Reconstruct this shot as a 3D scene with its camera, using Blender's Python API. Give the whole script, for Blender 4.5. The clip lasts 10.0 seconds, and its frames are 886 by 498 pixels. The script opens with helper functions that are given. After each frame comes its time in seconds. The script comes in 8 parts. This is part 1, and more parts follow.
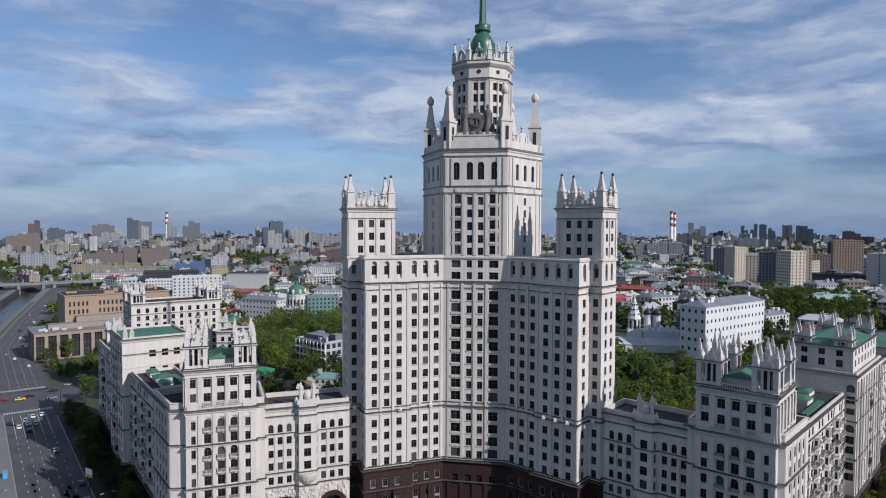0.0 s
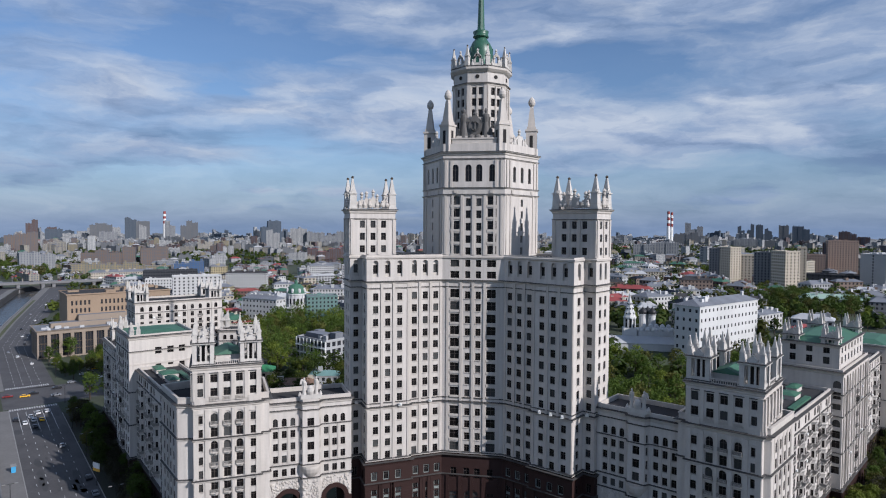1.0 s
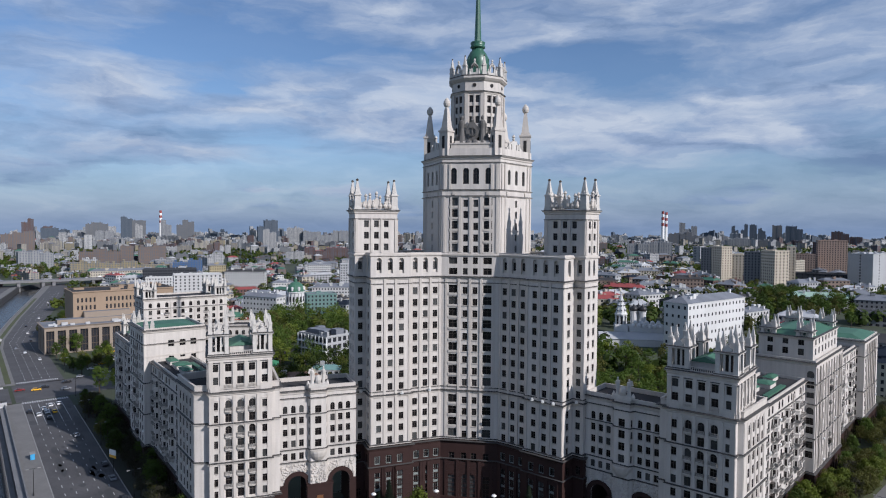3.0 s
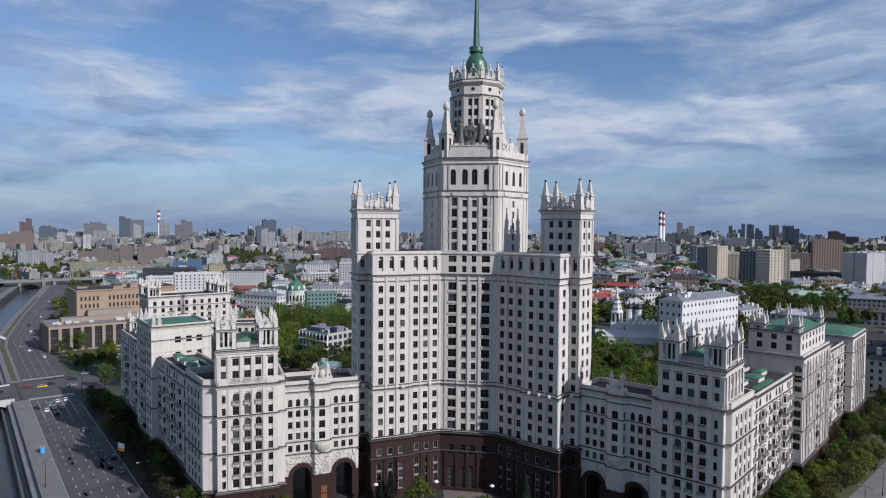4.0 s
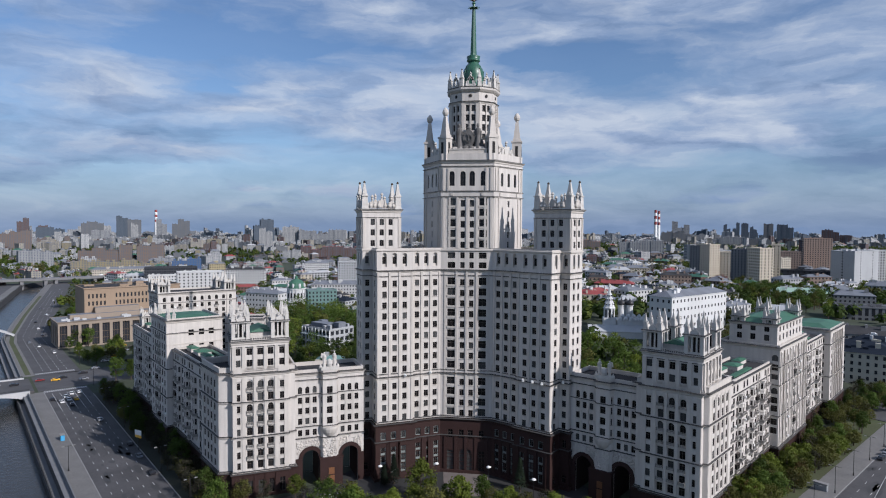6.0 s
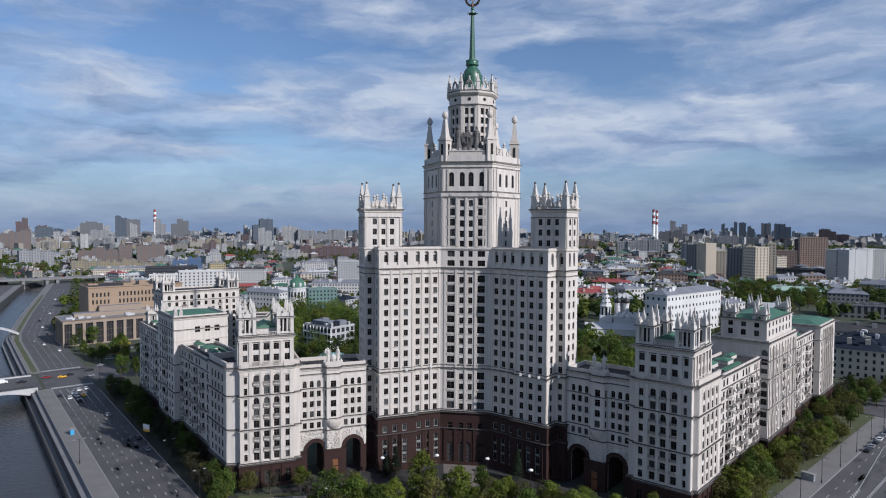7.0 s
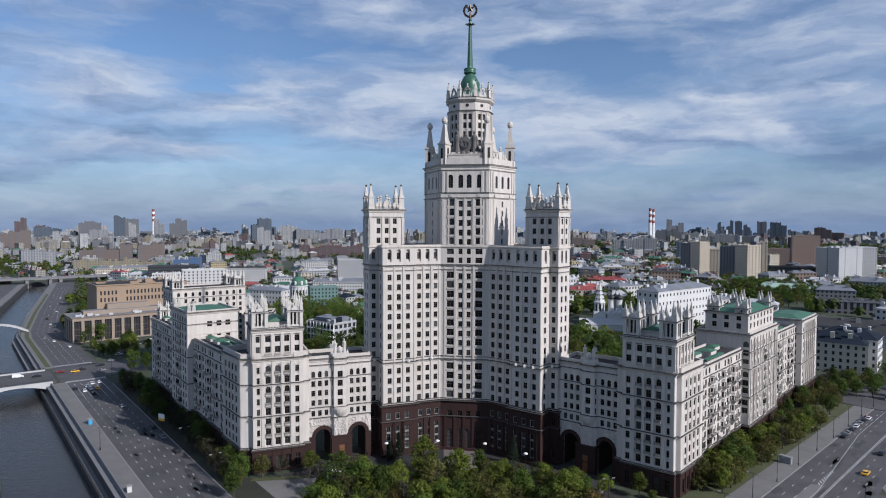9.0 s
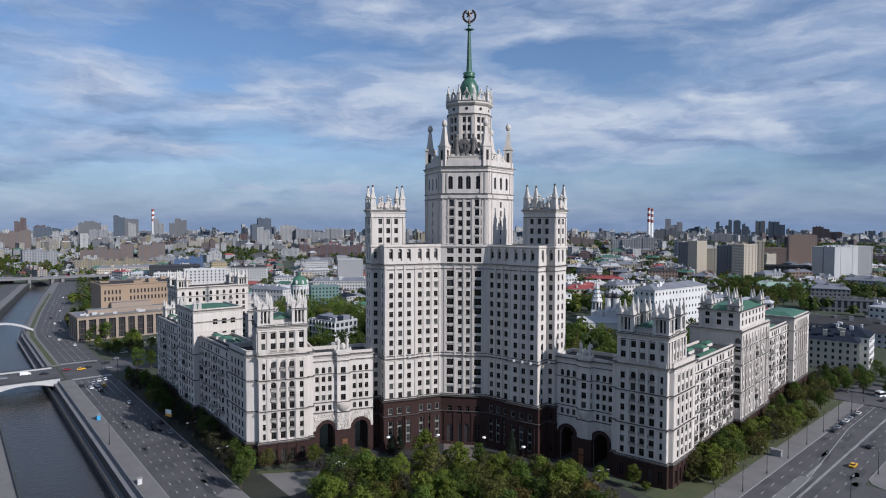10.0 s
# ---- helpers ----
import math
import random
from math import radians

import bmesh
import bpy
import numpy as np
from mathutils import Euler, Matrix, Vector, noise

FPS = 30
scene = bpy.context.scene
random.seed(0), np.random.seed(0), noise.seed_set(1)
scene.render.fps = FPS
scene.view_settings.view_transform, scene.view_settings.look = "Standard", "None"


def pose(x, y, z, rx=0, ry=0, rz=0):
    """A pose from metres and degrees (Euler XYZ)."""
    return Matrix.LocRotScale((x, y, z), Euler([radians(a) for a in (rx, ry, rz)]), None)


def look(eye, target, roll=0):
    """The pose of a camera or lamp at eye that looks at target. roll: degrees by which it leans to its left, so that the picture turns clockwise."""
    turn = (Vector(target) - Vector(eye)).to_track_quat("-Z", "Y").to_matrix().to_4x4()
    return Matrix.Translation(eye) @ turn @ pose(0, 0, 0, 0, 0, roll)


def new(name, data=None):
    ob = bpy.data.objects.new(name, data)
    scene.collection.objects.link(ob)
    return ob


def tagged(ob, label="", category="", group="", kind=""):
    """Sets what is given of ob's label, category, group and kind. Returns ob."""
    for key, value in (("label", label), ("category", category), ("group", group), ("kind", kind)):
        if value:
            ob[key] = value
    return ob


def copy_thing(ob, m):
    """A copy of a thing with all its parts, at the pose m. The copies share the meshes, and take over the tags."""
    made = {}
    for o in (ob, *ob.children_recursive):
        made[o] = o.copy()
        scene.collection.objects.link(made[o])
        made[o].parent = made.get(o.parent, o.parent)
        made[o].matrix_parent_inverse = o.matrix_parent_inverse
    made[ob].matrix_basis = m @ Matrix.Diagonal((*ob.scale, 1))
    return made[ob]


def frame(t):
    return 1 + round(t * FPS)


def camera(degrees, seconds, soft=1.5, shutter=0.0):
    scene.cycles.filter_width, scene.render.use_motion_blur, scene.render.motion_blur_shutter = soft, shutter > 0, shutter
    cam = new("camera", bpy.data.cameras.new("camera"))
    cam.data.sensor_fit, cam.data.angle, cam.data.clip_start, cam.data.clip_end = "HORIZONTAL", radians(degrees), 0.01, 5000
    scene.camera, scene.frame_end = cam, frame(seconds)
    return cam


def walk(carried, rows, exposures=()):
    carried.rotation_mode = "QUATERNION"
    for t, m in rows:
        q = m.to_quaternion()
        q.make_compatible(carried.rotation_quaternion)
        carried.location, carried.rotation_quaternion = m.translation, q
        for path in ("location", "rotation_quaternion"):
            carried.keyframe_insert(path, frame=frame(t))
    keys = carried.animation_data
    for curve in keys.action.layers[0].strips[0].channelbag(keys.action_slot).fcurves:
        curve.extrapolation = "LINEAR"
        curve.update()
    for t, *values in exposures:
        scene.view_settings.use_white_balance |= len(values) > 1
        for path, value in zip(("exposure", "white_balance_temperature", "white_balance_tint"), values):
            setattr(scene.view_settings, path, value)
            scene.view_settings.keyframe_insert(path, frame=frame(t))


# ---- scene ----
cam = camera(70.39, 10.0, 1.1)
walk(cam, [
    (0, look((22.584, -196.019, 87.483), (5.137, -97.612, 84.074), 0.238)),
    (1, look((23.073, -201.531, 87.664), (5.987, -103.061, 84.228), 0.322)),
    (2, look((23.586, -207.478, 87.713), (6.847, -108.950, 84.242), 0.371)),
    (3, look((24.124, -213.784, 87.665), (7.713, -115.202, 84.152), 0.391)),
    (4, look((24.685, -220.370, 87.554), (8.582, -121.740, 83.993), 0.386)),
    (5, look((25.268, -227.160, 87.414), (9.450, -128.485, 83.799), 0.362)),
    (6, look((25.873, -234.075, 87.280), (10.313, -135.361, 83.605), 0.322)),
    (7, look((26.499, -241.038, 87.186), (11.167, -142.291, 83.447), 0.273)),
    (8, look((27.144, -247.971, 87.167), (12.010, -149.196, 83.359), 0.219)),
    (9, look((27.808, -254.798, 87.257), (12.838, -156.001, 83.376), 0.164)),
    (10, look((28.489, -261.439, 87.491), (13.646, -162.626, 83.534), 0.114)),
], exposures=[(0, -0.33, 5980, 14), (10, -0.29, 5980, 14)])

# ---- sky and sun ----
SUN_AZ, SUN_EL = radians(-27.5), radians(31.5)
world = bpy.data.worlds.new("sky")
scene.world = world
world.use_nodes = True
wt = world.node_tree
wt.nodes.clear()


def wnode(kind, **values):
    n = wt.nodes.new(kind)
    for k, v in values.items():
        n.inputs[k].default_value = v
    return n


sky = wnode("ShaderNodeTexSky")
sky.sky_type = "NISHITA"
sky.sun_disc = False
sky.sun_elevation = SUN_EL
sky.sun_rotation = math.pi / 2 - SUN_AZ
sky.altitude, sky.air_density, sky.dust_density, sky.ozone_density = 100, 1.0, 0.3, 4.2
coord = wnode("ShaderNodeTexCoord")
sep = wnode("ShaderNodeSeparateXYZ")
wt.links.new(coord.outputs["Generated"], sep.inputs[0])


def wmath(op, a, b=0.0, clamp=False):
    n = wt.nodes.new("ShaderNodeMath")
    n.operation, n.use_clamp = op, clamp
    for k, v in enumerate((a, b)):
        if isinstance(v, (int, float)):
            n.inputs[k].default_value = v
        else:
            wt.links.new(v, n.inputs[k])
    return n.outputs[0]


# the cloud deck as a plane overhead, seen in perspective
height = wmath("MAXIMUM", sep.outputs["Z"], 0.0)
down = wmath("ADD", height, 0.13)
px, py = wmath("DIVIDE", sep.outputs["X"], down), wmath("DIVIDE", sep.outputs["Y"], down)
deck = wnode("ShaderNodeCombineXYZ")
wt.links.new(px, deck.inputs[0])
wt.links.new(py, deck.inputs[1])


def wnoise(scale, stretch, detail, rough, warp, at=(0, 0, 0)):
    m = wt.nodes.new("ShaderNodeMapping")
    m.inputs["Scale"].default_value = stretch
    m.inputs["Location"].default_value = at
    wt.links.new(deck.outputs[0], m.inputs[0])
    n = wnode("ShaderNodeTexNoise", Scale=scale, Detail=detail, Roughness=rough, Distortion=warp)
    wt.links.new(m.outputs[0], n.inputs["Vector"])
    return n.outputs["Fac"]


def wramp(fac, stops):
    n = wt.nodes.new("ShaderNodeValToRGB")
    e = n.color_ramp.elements
    while len(e) < len(stops):
        e.new(0.5)
    for k, (p, c) in enumerate(stops):
        e[k].position, e[k].color = p, (*c, 1)
    wt.links.new(fac, n.inputs[0])
    return n.outputs[0]


# where the deck lies thick or open, and where its undersides and crests lie: bearing, height, half widths, tilt (degrees), weight
OPENINGS = [(-29.5, 15.2, 12.3, 3.5, 0, -1), (-29.3, 12.0, 6.5, 2.2, 4, -1), (-20.5, 15.3, 5.6, 2.3, 0, -0.7), (1.9, 14.0, 11.9, 2.8, -4, -1.1),
            (13.2, 14.7, 21.2, 3.4, 0, -0.5), (9.1, 11.6, 8.9, 1.7, -8, -0.5), (-35.6, 13.8, 9.9, 1.6, 0, -0.5), (-32.6, 4.5, 20.8, 1.7, 0, -0.5),
            (8.2, 4.1, 11.3, 1.7, 0, -0.4), (-43.3, 15.4, 3.4, 2.0, 0, -0.4)]
BANKS = [(-10.9, 10.3, 16.5, 7.4, 0, 1), (-36.8, 11.3, 12.3, 3.3, -8, 0.8), (-26.8, 10.0, 9.7, 2.0, 0, 0.7), (13.7, 10.4, 11.9, 2.9, -14, 1),
         (17.5, 7.4, 11.2, 3.0, -10, 0.7), (-16.5, 17.9, 9.7, 2.6, 0, 0.5), (-40.7, 15.5, 10.8, 2.8, 0, 0.4), (-18.0, 3.4, 8.9, 1.1, 0, 0.9),
         (-26.3, 3.2, 5.3, 0.9, 0, 0.8), (1.9, 16.8, 8.7, 2.3, 0, 0.5), (23.0, 10.4, 8.3, 3.5, 0, 0.6), (2.9, 8.5, 13.4, 4.8, 0, 0.8),
         (20.0, 14.5, 12.0, 3.0, 0, 0.5),
         (7.5, 7.5, 20.0, 5.5, 0, 0.9)]
UNDERSIDES = [(-32.6, 7.8, 22.9, 1.7, -3, 1), (22.2, 5.1, 7.8, 2.1, 4, 2.2), (11.9, 7.1, 8.6, 1.1, -6, 1.8), (-19.5, 11.5, 5.6, 0.6, 0, 0.8),
              (24.1, 7.6, 6.4, 2.8, 0, 0.7), (-16.0, 7.3, 8.9, 1.3, 0, 0.7), (2.4, 7.6, 3.2, 0.7, 0, 0.6), (-39.6, 15.8, 12.3, 3.2, 0, 0.3)]
CRESTS = [(-9.3, 12.2, 14.0, 5.0, 0, -1), (12.8, 11.2, 10.7, 2.5, -14, -1), (-18.0, 3.4, 8.1, 0.9, 0, -2.6), (-25.8, 3.3, 6.1, 0.8, 0, -2.4),
          (-33.9, 11.6, 4.8, 1.9, -20, -0.8), (-26.8, 10.0, 6.7, 1.1, 0, -0.7), (19.5, 7.5, 4.5, 1.4, -20, -0.7), (2.9, 9.0, 13.0, 4.0, 0, -0.7), (-38.0, 12.0, 7.0, 1.6, -15, -0.5), (7.5, 7.9, 18.0, 4.6, 0, -0.8)]
bearing = wmath("ARCTAN2", sep.outputs["X"], sep.outputs["Y"])
rise = wmath("ARCSINE", sep.outputs["Z"])
dome_at = wnode("ShaderNodeCombineXYZ")
wt.links.new(bearing, dome_at.inputs[0])
wt.links.new(rise, dome_at.inputs[1])
ragged = wt.nodes.new("ShaderNodeMapping")
ragged.inputs["Scale"].default_value = (1.0, 3.2, 1)
wt.links.new(dome_at.outputs[0], ragged.inputs[0])
swirl = wnode("ShaderNodeTexNoise", Scale=4.5, Detail=7, Roughness=0.6)
wt.links.new(ragged.outputs[0], swirl.inputs["Vector"])
swirl_by = wt.nodes.new("ShaderNodeVectorMath")
swirl_by.operation = "MULTIPLY_ADD"
swirl_by.inputs[1].default_value, swirl_by.inputs[2].default_value = (0.22, 0.06, 0), (-0.11, -0.03, 0)
wt.links.new(swirl.outputs["Color"], swirl_by.inputs[0])
torn = wt.nodes.new("ShaderNodeVectorMath")
wt.links.new(dome_at.outputs[0], torn.inputs[0])
wt.links.new(swirl_by.outputs[0], torn.inputs[1])


def gathered(start, shapes, gain):
    """Adds soft torn ovals of cloud to a value."""
    for az_, el_, ra_, re_, tilt_, weight_ in shapes:
        m = wt.nodes.new("ShaderNodeMapping")
        m.vector_type = "TEXTURE"
        m.inputs["Location"].default_value = (radians(az_), radians(el_), 0)
        m.inputs["Rotation"].default_value = (0, 0, radians(tilt_))
        m.inputs["Scale"].default_value = (radians(ra_), radians(re_), 1)
        wt.links.new(torn.outputs[0], m.inputs[0])
        g = wt.nodes.new("ShaderNodeTexGradient")
        g.gradient_type = "QUADRATIC_SPHERE"
        wt.links.new(m.outputs[0], g.inputs[0])
        start = wmath("ADD", start, wmath("MULTIPLY", g.outputs["Fac"], weight_ * gain))
    return start


streaks = wt.nodes.new("ShaderNodeMapping")
streaks.inputs["Scale"].default_value = (1.0, 4.0, 1)
wt.links.new(torn.outputs[0], streaks.inputs[0])
veil = wnode("ShaderNodeTexNoise", Scale=4.2, Detail=8, Roughness=0.52)
wt.links.new(streaks.outputs[0], veil.inputs["Vector"])
big = wnoise(0.50, (0.85, 1.0, 1), 7, 0.56, 0.5, (5.6, 2.9, 0))
cover = wmath("ADD", wmath("MULTIPLY", big, 0.35), wmath("MULTIPLY", veil.outputs["Fac"], 0.65))
cover = gathered(gathered(cover, OPENINGS, 0.22), BANKS, 0.20)
mask = wramp(cover, [(0.39, (0.03, 0.03, 0.03)), (0.51, (0.58, 0.58, 0.58)), (0.64, (0.97, 0.97, 0.97))])
puffs = wt.nodes.new("ShaderNodeMapping")
puffs.inputs["Scale"].default_value = (1.0, 3.6, 1)
puffs.inputs["Location"].default_value = (3.1, 0.7, 0)
wt.links.new(torn.outputs[0], puffs.inputs[0])
folds = wnode("ShaderNodeTexNoise", Scale=8.0, Detail=9, Roughness=0.58)
wt.links.new(puffs.outputs[0], folds.inputs["Vector"])
shade = wmath("SUBTRACT", 1.0, gathered(gathered(folds.outputs["Fac"], UNDERSIDES, 0.20), CRESTS, 0.16))
hz_ = wramp(sep.outputs["Z"], [(0.0, (0.9, 0.9, 0.9)), (0.05, (0.62, 0.62, 0.62)), (0.13, (0.12, 0.12, 0.12)), (0.2, (0, 0, 0))])
body = wramp(wmath("SUBTRACT", shade, wmath("MULTIPLY", hz_, 0.13)), [(0.26, (0.225, 0.33, 0.50)), (0.46, (0.46, 0.575, 0.755)), (0.66, (0.79, 0.86, 0.93))])
skyc = wnode("ShaderNodeBackground", Strength=0.118)
wt.links.new(sky.outputs[0], skyc.inputs[0])
cloudc = wnode("ShaderNodeBackground", Strength=0.90)
low = wt.nodes.new("ShaderNodeMix")
low.data_type = "RGBA"
low.inputs[7].default_value = (0.205, 0.325, 0.55, 1)
wt.links.new(wmath("MULTIPLY", hz_, 0.75), low.inputs[0])
wt.links.new(body, low.inputs[6])
wt.links.new(low.outputs[2], cloudc.inputs[0])
mix = wt.nodes.new("ShaderNodeMixShader")
wt.links.new(wmath("MAXIMUM", mask, hz_), mix.inputs[0])
wt.links.new(skyc.outputs[0], mix.inputs[1])
wt.links.new(cloudc.outputs[0], mix.inputs[2])
wout = wt.nodes.new("ShaderNodeOutputWorld")
wt.links.new(mix.outputs[0], wout.inputs[0])

sun = new("sun", bpy.data.lights.new("sun", "SUN"))
sun.data.energy, sun.data.angle, sun.data.color = 5.9, radians(0.53), (1.0, 0.94, 0.86)
sun_from = Vector((math.cos(SUN_EL) * math.cos(SUN_AZ), math.cos(SUN_EL) * math.sin(SUN_AZ), math.sin(SUN_EL)))
sun.matrix_world = look(sun_from * 400, (0, 0, 0))

# ---- materials ----
def material(name, base, rough=0.8, vary=0.12, scale=0.15, fine=3.0, bump=0.0, metal=0.0, streak=0.0, per_object=0.0, spec=0.5, tint=None):
    """A surface with soft stains at one size and grain at another; streak: rain marks running down; per_object: tone differs from piece to piece."""
    m = bpy.data.materials.new(name)
    m.use_nodes = True
    nt = m.node_tree
    b = nt.nodes["Principled BSDF"]
    b.inputs["Roughness"].default_value, b.inputs["Metallic"].default_value = rough, metal
    b.inputs["Specular IOR Level"].default_value = spec
    geo = nt.nodes.new("ShaderNodeNewGeometry")

    def noise_tex(sc, stretch=(1, 1, 1), detail=5.0):
        mp = nt.nodes.new("ShaderNodeMapping")
        mp.inputs["Scale"].default_value = stretch
        nt.links.new(geo.outputs["Position"], mp.inputs[0])
        n = nt.nodes.new("ShaderNodeTexNoise")
        n.inputs["Scale"].default_value, n.inputs["Detail"].default_value = sc, detail
        nt.links.new(mp.outputs[0], n.inputs["Vector"])
        return n.outputs["Fac"]

    def mth(op, a, c):
        n = nt.nodes.new("ShaderNodeMath")
        n.operation = op
        for k, v in enumerate((a, c)):
            if isinstance(v, (int, float)):
                n.inputs[k].default_value = v
            else:
                nt.links.new(v, n.inputs[k])
        return n.outputs[0]

    total = mth("ADD", mth("MULTIPLY", mth("SUBTRACT", noise_tex(scale), 0.5), 1.0), mth("MULTIPLY", mth("SUBTRACT", noise_tex(fine), 0.5), 0.6))
    if streak:
        total = mth("ADD", total, mth("MULTIPLY", mth("SUBTRACT", noise_tex(0.9, (1, 1, 0.06), 4.0), 0.5), streak / max(vary, 0.01)))
    if per_object:
        oi = nt.nodes.new("ShaderNodeObjectInfo")
        total = mth("ADD", total, mth("MULTIPLY", mth("SUBTRACT", oi.outputs["Random"], 0.5), per_object / max(vary, 0.01)))
    gain = mth("ADD", mth("MULTIPLY", total, 2 * vary), 1.0)
    mixc = nt.nodes.new("ShaderNodeVectorMath")
    mixc.operation = "SCALE"
    if tint:
        mx = nt.nodes.new("ShaderNodeMix")
        mx.data_type = "RGBA"
        mx.inputs[6].default_value, mx.inputs[7].default_value = (*base, 1), (*tint, 1)
        nt.links.new(noise_tex(scale * 2.3, (1, 1, 1), 3.0), mx.inputs[0])
        nt.links.new(mx.outputs[2], mixc.inputs[0])
    else:
        mixc.inputs[0].default_value = base
    nt.links.new(gain, mixc.inputs["Scale"])
    nt.links.new(mixc.outputs[0], b.inputs["Base Color"])
    if bump:
        bp = nt.nodes.new("ShaderNodeBump")
        bp.inputs["Strength"].default_value, bp.inputs["Distance"].default_value = bump, 0.05
        nt.links.new(noise_tex(fine * 2), bp.inputs["Height"])
        nt.links.new(bp.outputs[0], b.inputs["Normal"])
    return m


STONE = material("cream_facing", (0.52, 0.484, 0.446), 0.85, 0.15, 0.11, 2.2, 0.12, streak=0.24)
TRIM = material("pale_stone_trim", (0.49, 0.452, 0.41), 0.85, 0.18, 0.2, 3.0, 0.15, streak=0.16)
SCULPT = material("weathered_white_stone", (0.50, 0.475, 0.44), 0.9, 0.22, 0.5, 4.0, 0.2, streak=0.1)
GRANITE = material("red_granite", (0.037, 0.020, 0.018), 0.6, 0.25, 0.3, 5.0, 0.05, spec=0.2)
ROOFGREEN = material("green_sheet_roof", (0.032, 0.115, 0.072), 0.65, 0.25, 0.2, 2.0, tint=(0.06, 0.145, 0.095))
COPPER = material("green_spire_copper", (0.028, 0.100, 0.062), 0.4, 0.2, 0.35, 2.0, spec=0.6)
BRONZE = material("dark_bronze", (0.10, 0.075, 0.055), 0.45, 0.2, 1.0, 4.0, metal=0.6)
FLATROOF = material("roofing_felt", (0.050, 0.050, 0.053), 0.9, 0.35, 0.15, 2.0, spec=0.1)
FLASH = material("weathered_flashing", (0.055, 0.052, 0.05), 0.7, 0.35, 0.4, 3.0)
RAILSTONE = material("sooty_balusters", (0.27, 0.255, 0.235), 0.8, 0.3, 0.6, 4.0)
DARKSTONE = material("soot_dark_stone", (0.115, 0.11, 0.105), 0.75, 0.25, 0.6, 4.0)
IRON = material("dark_iron", (0.03, 0.03, 0.032), 0.5, 0.2, 1.0, 6.0, metal=0.3)
FRAME = material("window_frame", (0.060, 0.048, 0.042), 0.6, 0.2, 0.5, 4.0, per_object=0.25)


def glazing(name, dark, curtain, share):
    """Window panes: mostly dark rooms, some with pale curtains or blinds, each pane its own."""
    m = material(name, dark, 0.12, 0.4, 0.3, 2.0, spec=0.3)
    nt = m.node_tree
    b = nt.nodes["Principled BSDF"]
    src = b.inputs["Base Color"].links[0].from_socket
    oi, ge = nt.nodes.new("ShaderNodeObjectInfo"), nt.nodes.new("ShaderNodeNewGeometry")
    both = nt.nodes.new("ShaderNodeMath")
    nt.links.new(oi.outputs["Random"], both.inputs[0])
    nt.links.new(ge.outputs["Random Per Island"], both.inputs[1])
    cell = nt.nodes.new("ShaderNodeTexWhiteNoise")
    cell.noise_dimensions = "1D"
    nt.links.new(both.outputs[0], cell.inputs["W"])
    ramp = nt.nodes.new("ShaderNodeValToRGB")
    e = ramp.color_ramp.elements
    e[0].position, e[0].color = 1 - share, (0, 0, 0, 1)
    e[1].position, e[1].color = 1.0, (0.8, 0.8, 0.8, 1)
    nt.links.new(cell.outputs["Value"], ramp.inputs[0])
    mx = nt.nodes.new("ShaderNodeMix")
    mx.data_type = "RGBA"
    mx.inputs[7].default_value = (*curtain, 1)
    nt.links.new(ramp.outputs[0], mx.inputs[0])
    nt.links.new(src, mx.inputs[6])
    nt.links.new(mx.outputs[2], b.inputs["Base Color"])
    return m


GLASS = glazing("dark_glazing", (0.012, 0.011, 0.012), (0.10, 0.105, 0.105), 0.28)
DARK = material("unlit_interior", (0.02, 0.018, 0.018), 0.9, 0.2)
ASPHALT = material("asphalt", (0.068, 0.066, 0.069), 0.88, 0.5, 0.09, 0.9, 0.1)
PAVING = material("pavement_slabs", (0.150, 0.145, 0.140), 0.85, 0.28, 0.15, 1.2, 0.1)
# shade of the wing and trees is put into this dark ground colour
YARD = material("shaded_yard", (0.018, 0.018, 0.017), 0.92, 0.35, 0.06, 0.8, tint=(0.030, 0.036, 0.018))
KERB = material("granite_kerb", (0.24, 0.235, 0.23), 0.8, 0.15, 0.6, 4.0)
PAINT = material("road_paint", (0.46, 0.46, 0.46), 0.7, 0.5, 0.6, 4.0)
GRASS = material("grass", (0.045, 0.070, 0.022), 0.95, 0.4, 0.08, 1.2, 0.3, tint=(0.075, 0.07, 0.035))
EARTH = material("city_ground", (0.045, 0.048, 0.038), 0.95, 0.4, 0.012, 0.2, tint=(0.04, 0.06, 0.024))
EMBANK = material("embankment_granite", (0.16, 0.16, 0.165), 0.75, 0.2, 0.2, 2.0, 0.1)
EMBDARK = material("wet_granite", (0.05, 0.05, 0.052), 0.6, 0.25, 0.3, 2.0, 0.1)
CONCRETE = material("pale_concrete", (0.42, 0.42, 0.42), 0.8, 0.18, 0.2, 2.0)
# asphalt made darker than the roads: the tower's shadow is in the colour
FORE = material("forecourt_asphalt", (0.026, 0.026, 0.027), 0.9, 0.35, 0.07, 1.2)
WHITE = material("white_paint", (0.74, 0.74, 0.72), 0.7, 0.08, 0.3, 3.0)
BARK = material("bark", (0.06, 0.045, 0.034), 0.95, 0.3, 1.0, 6.0, 0.3)


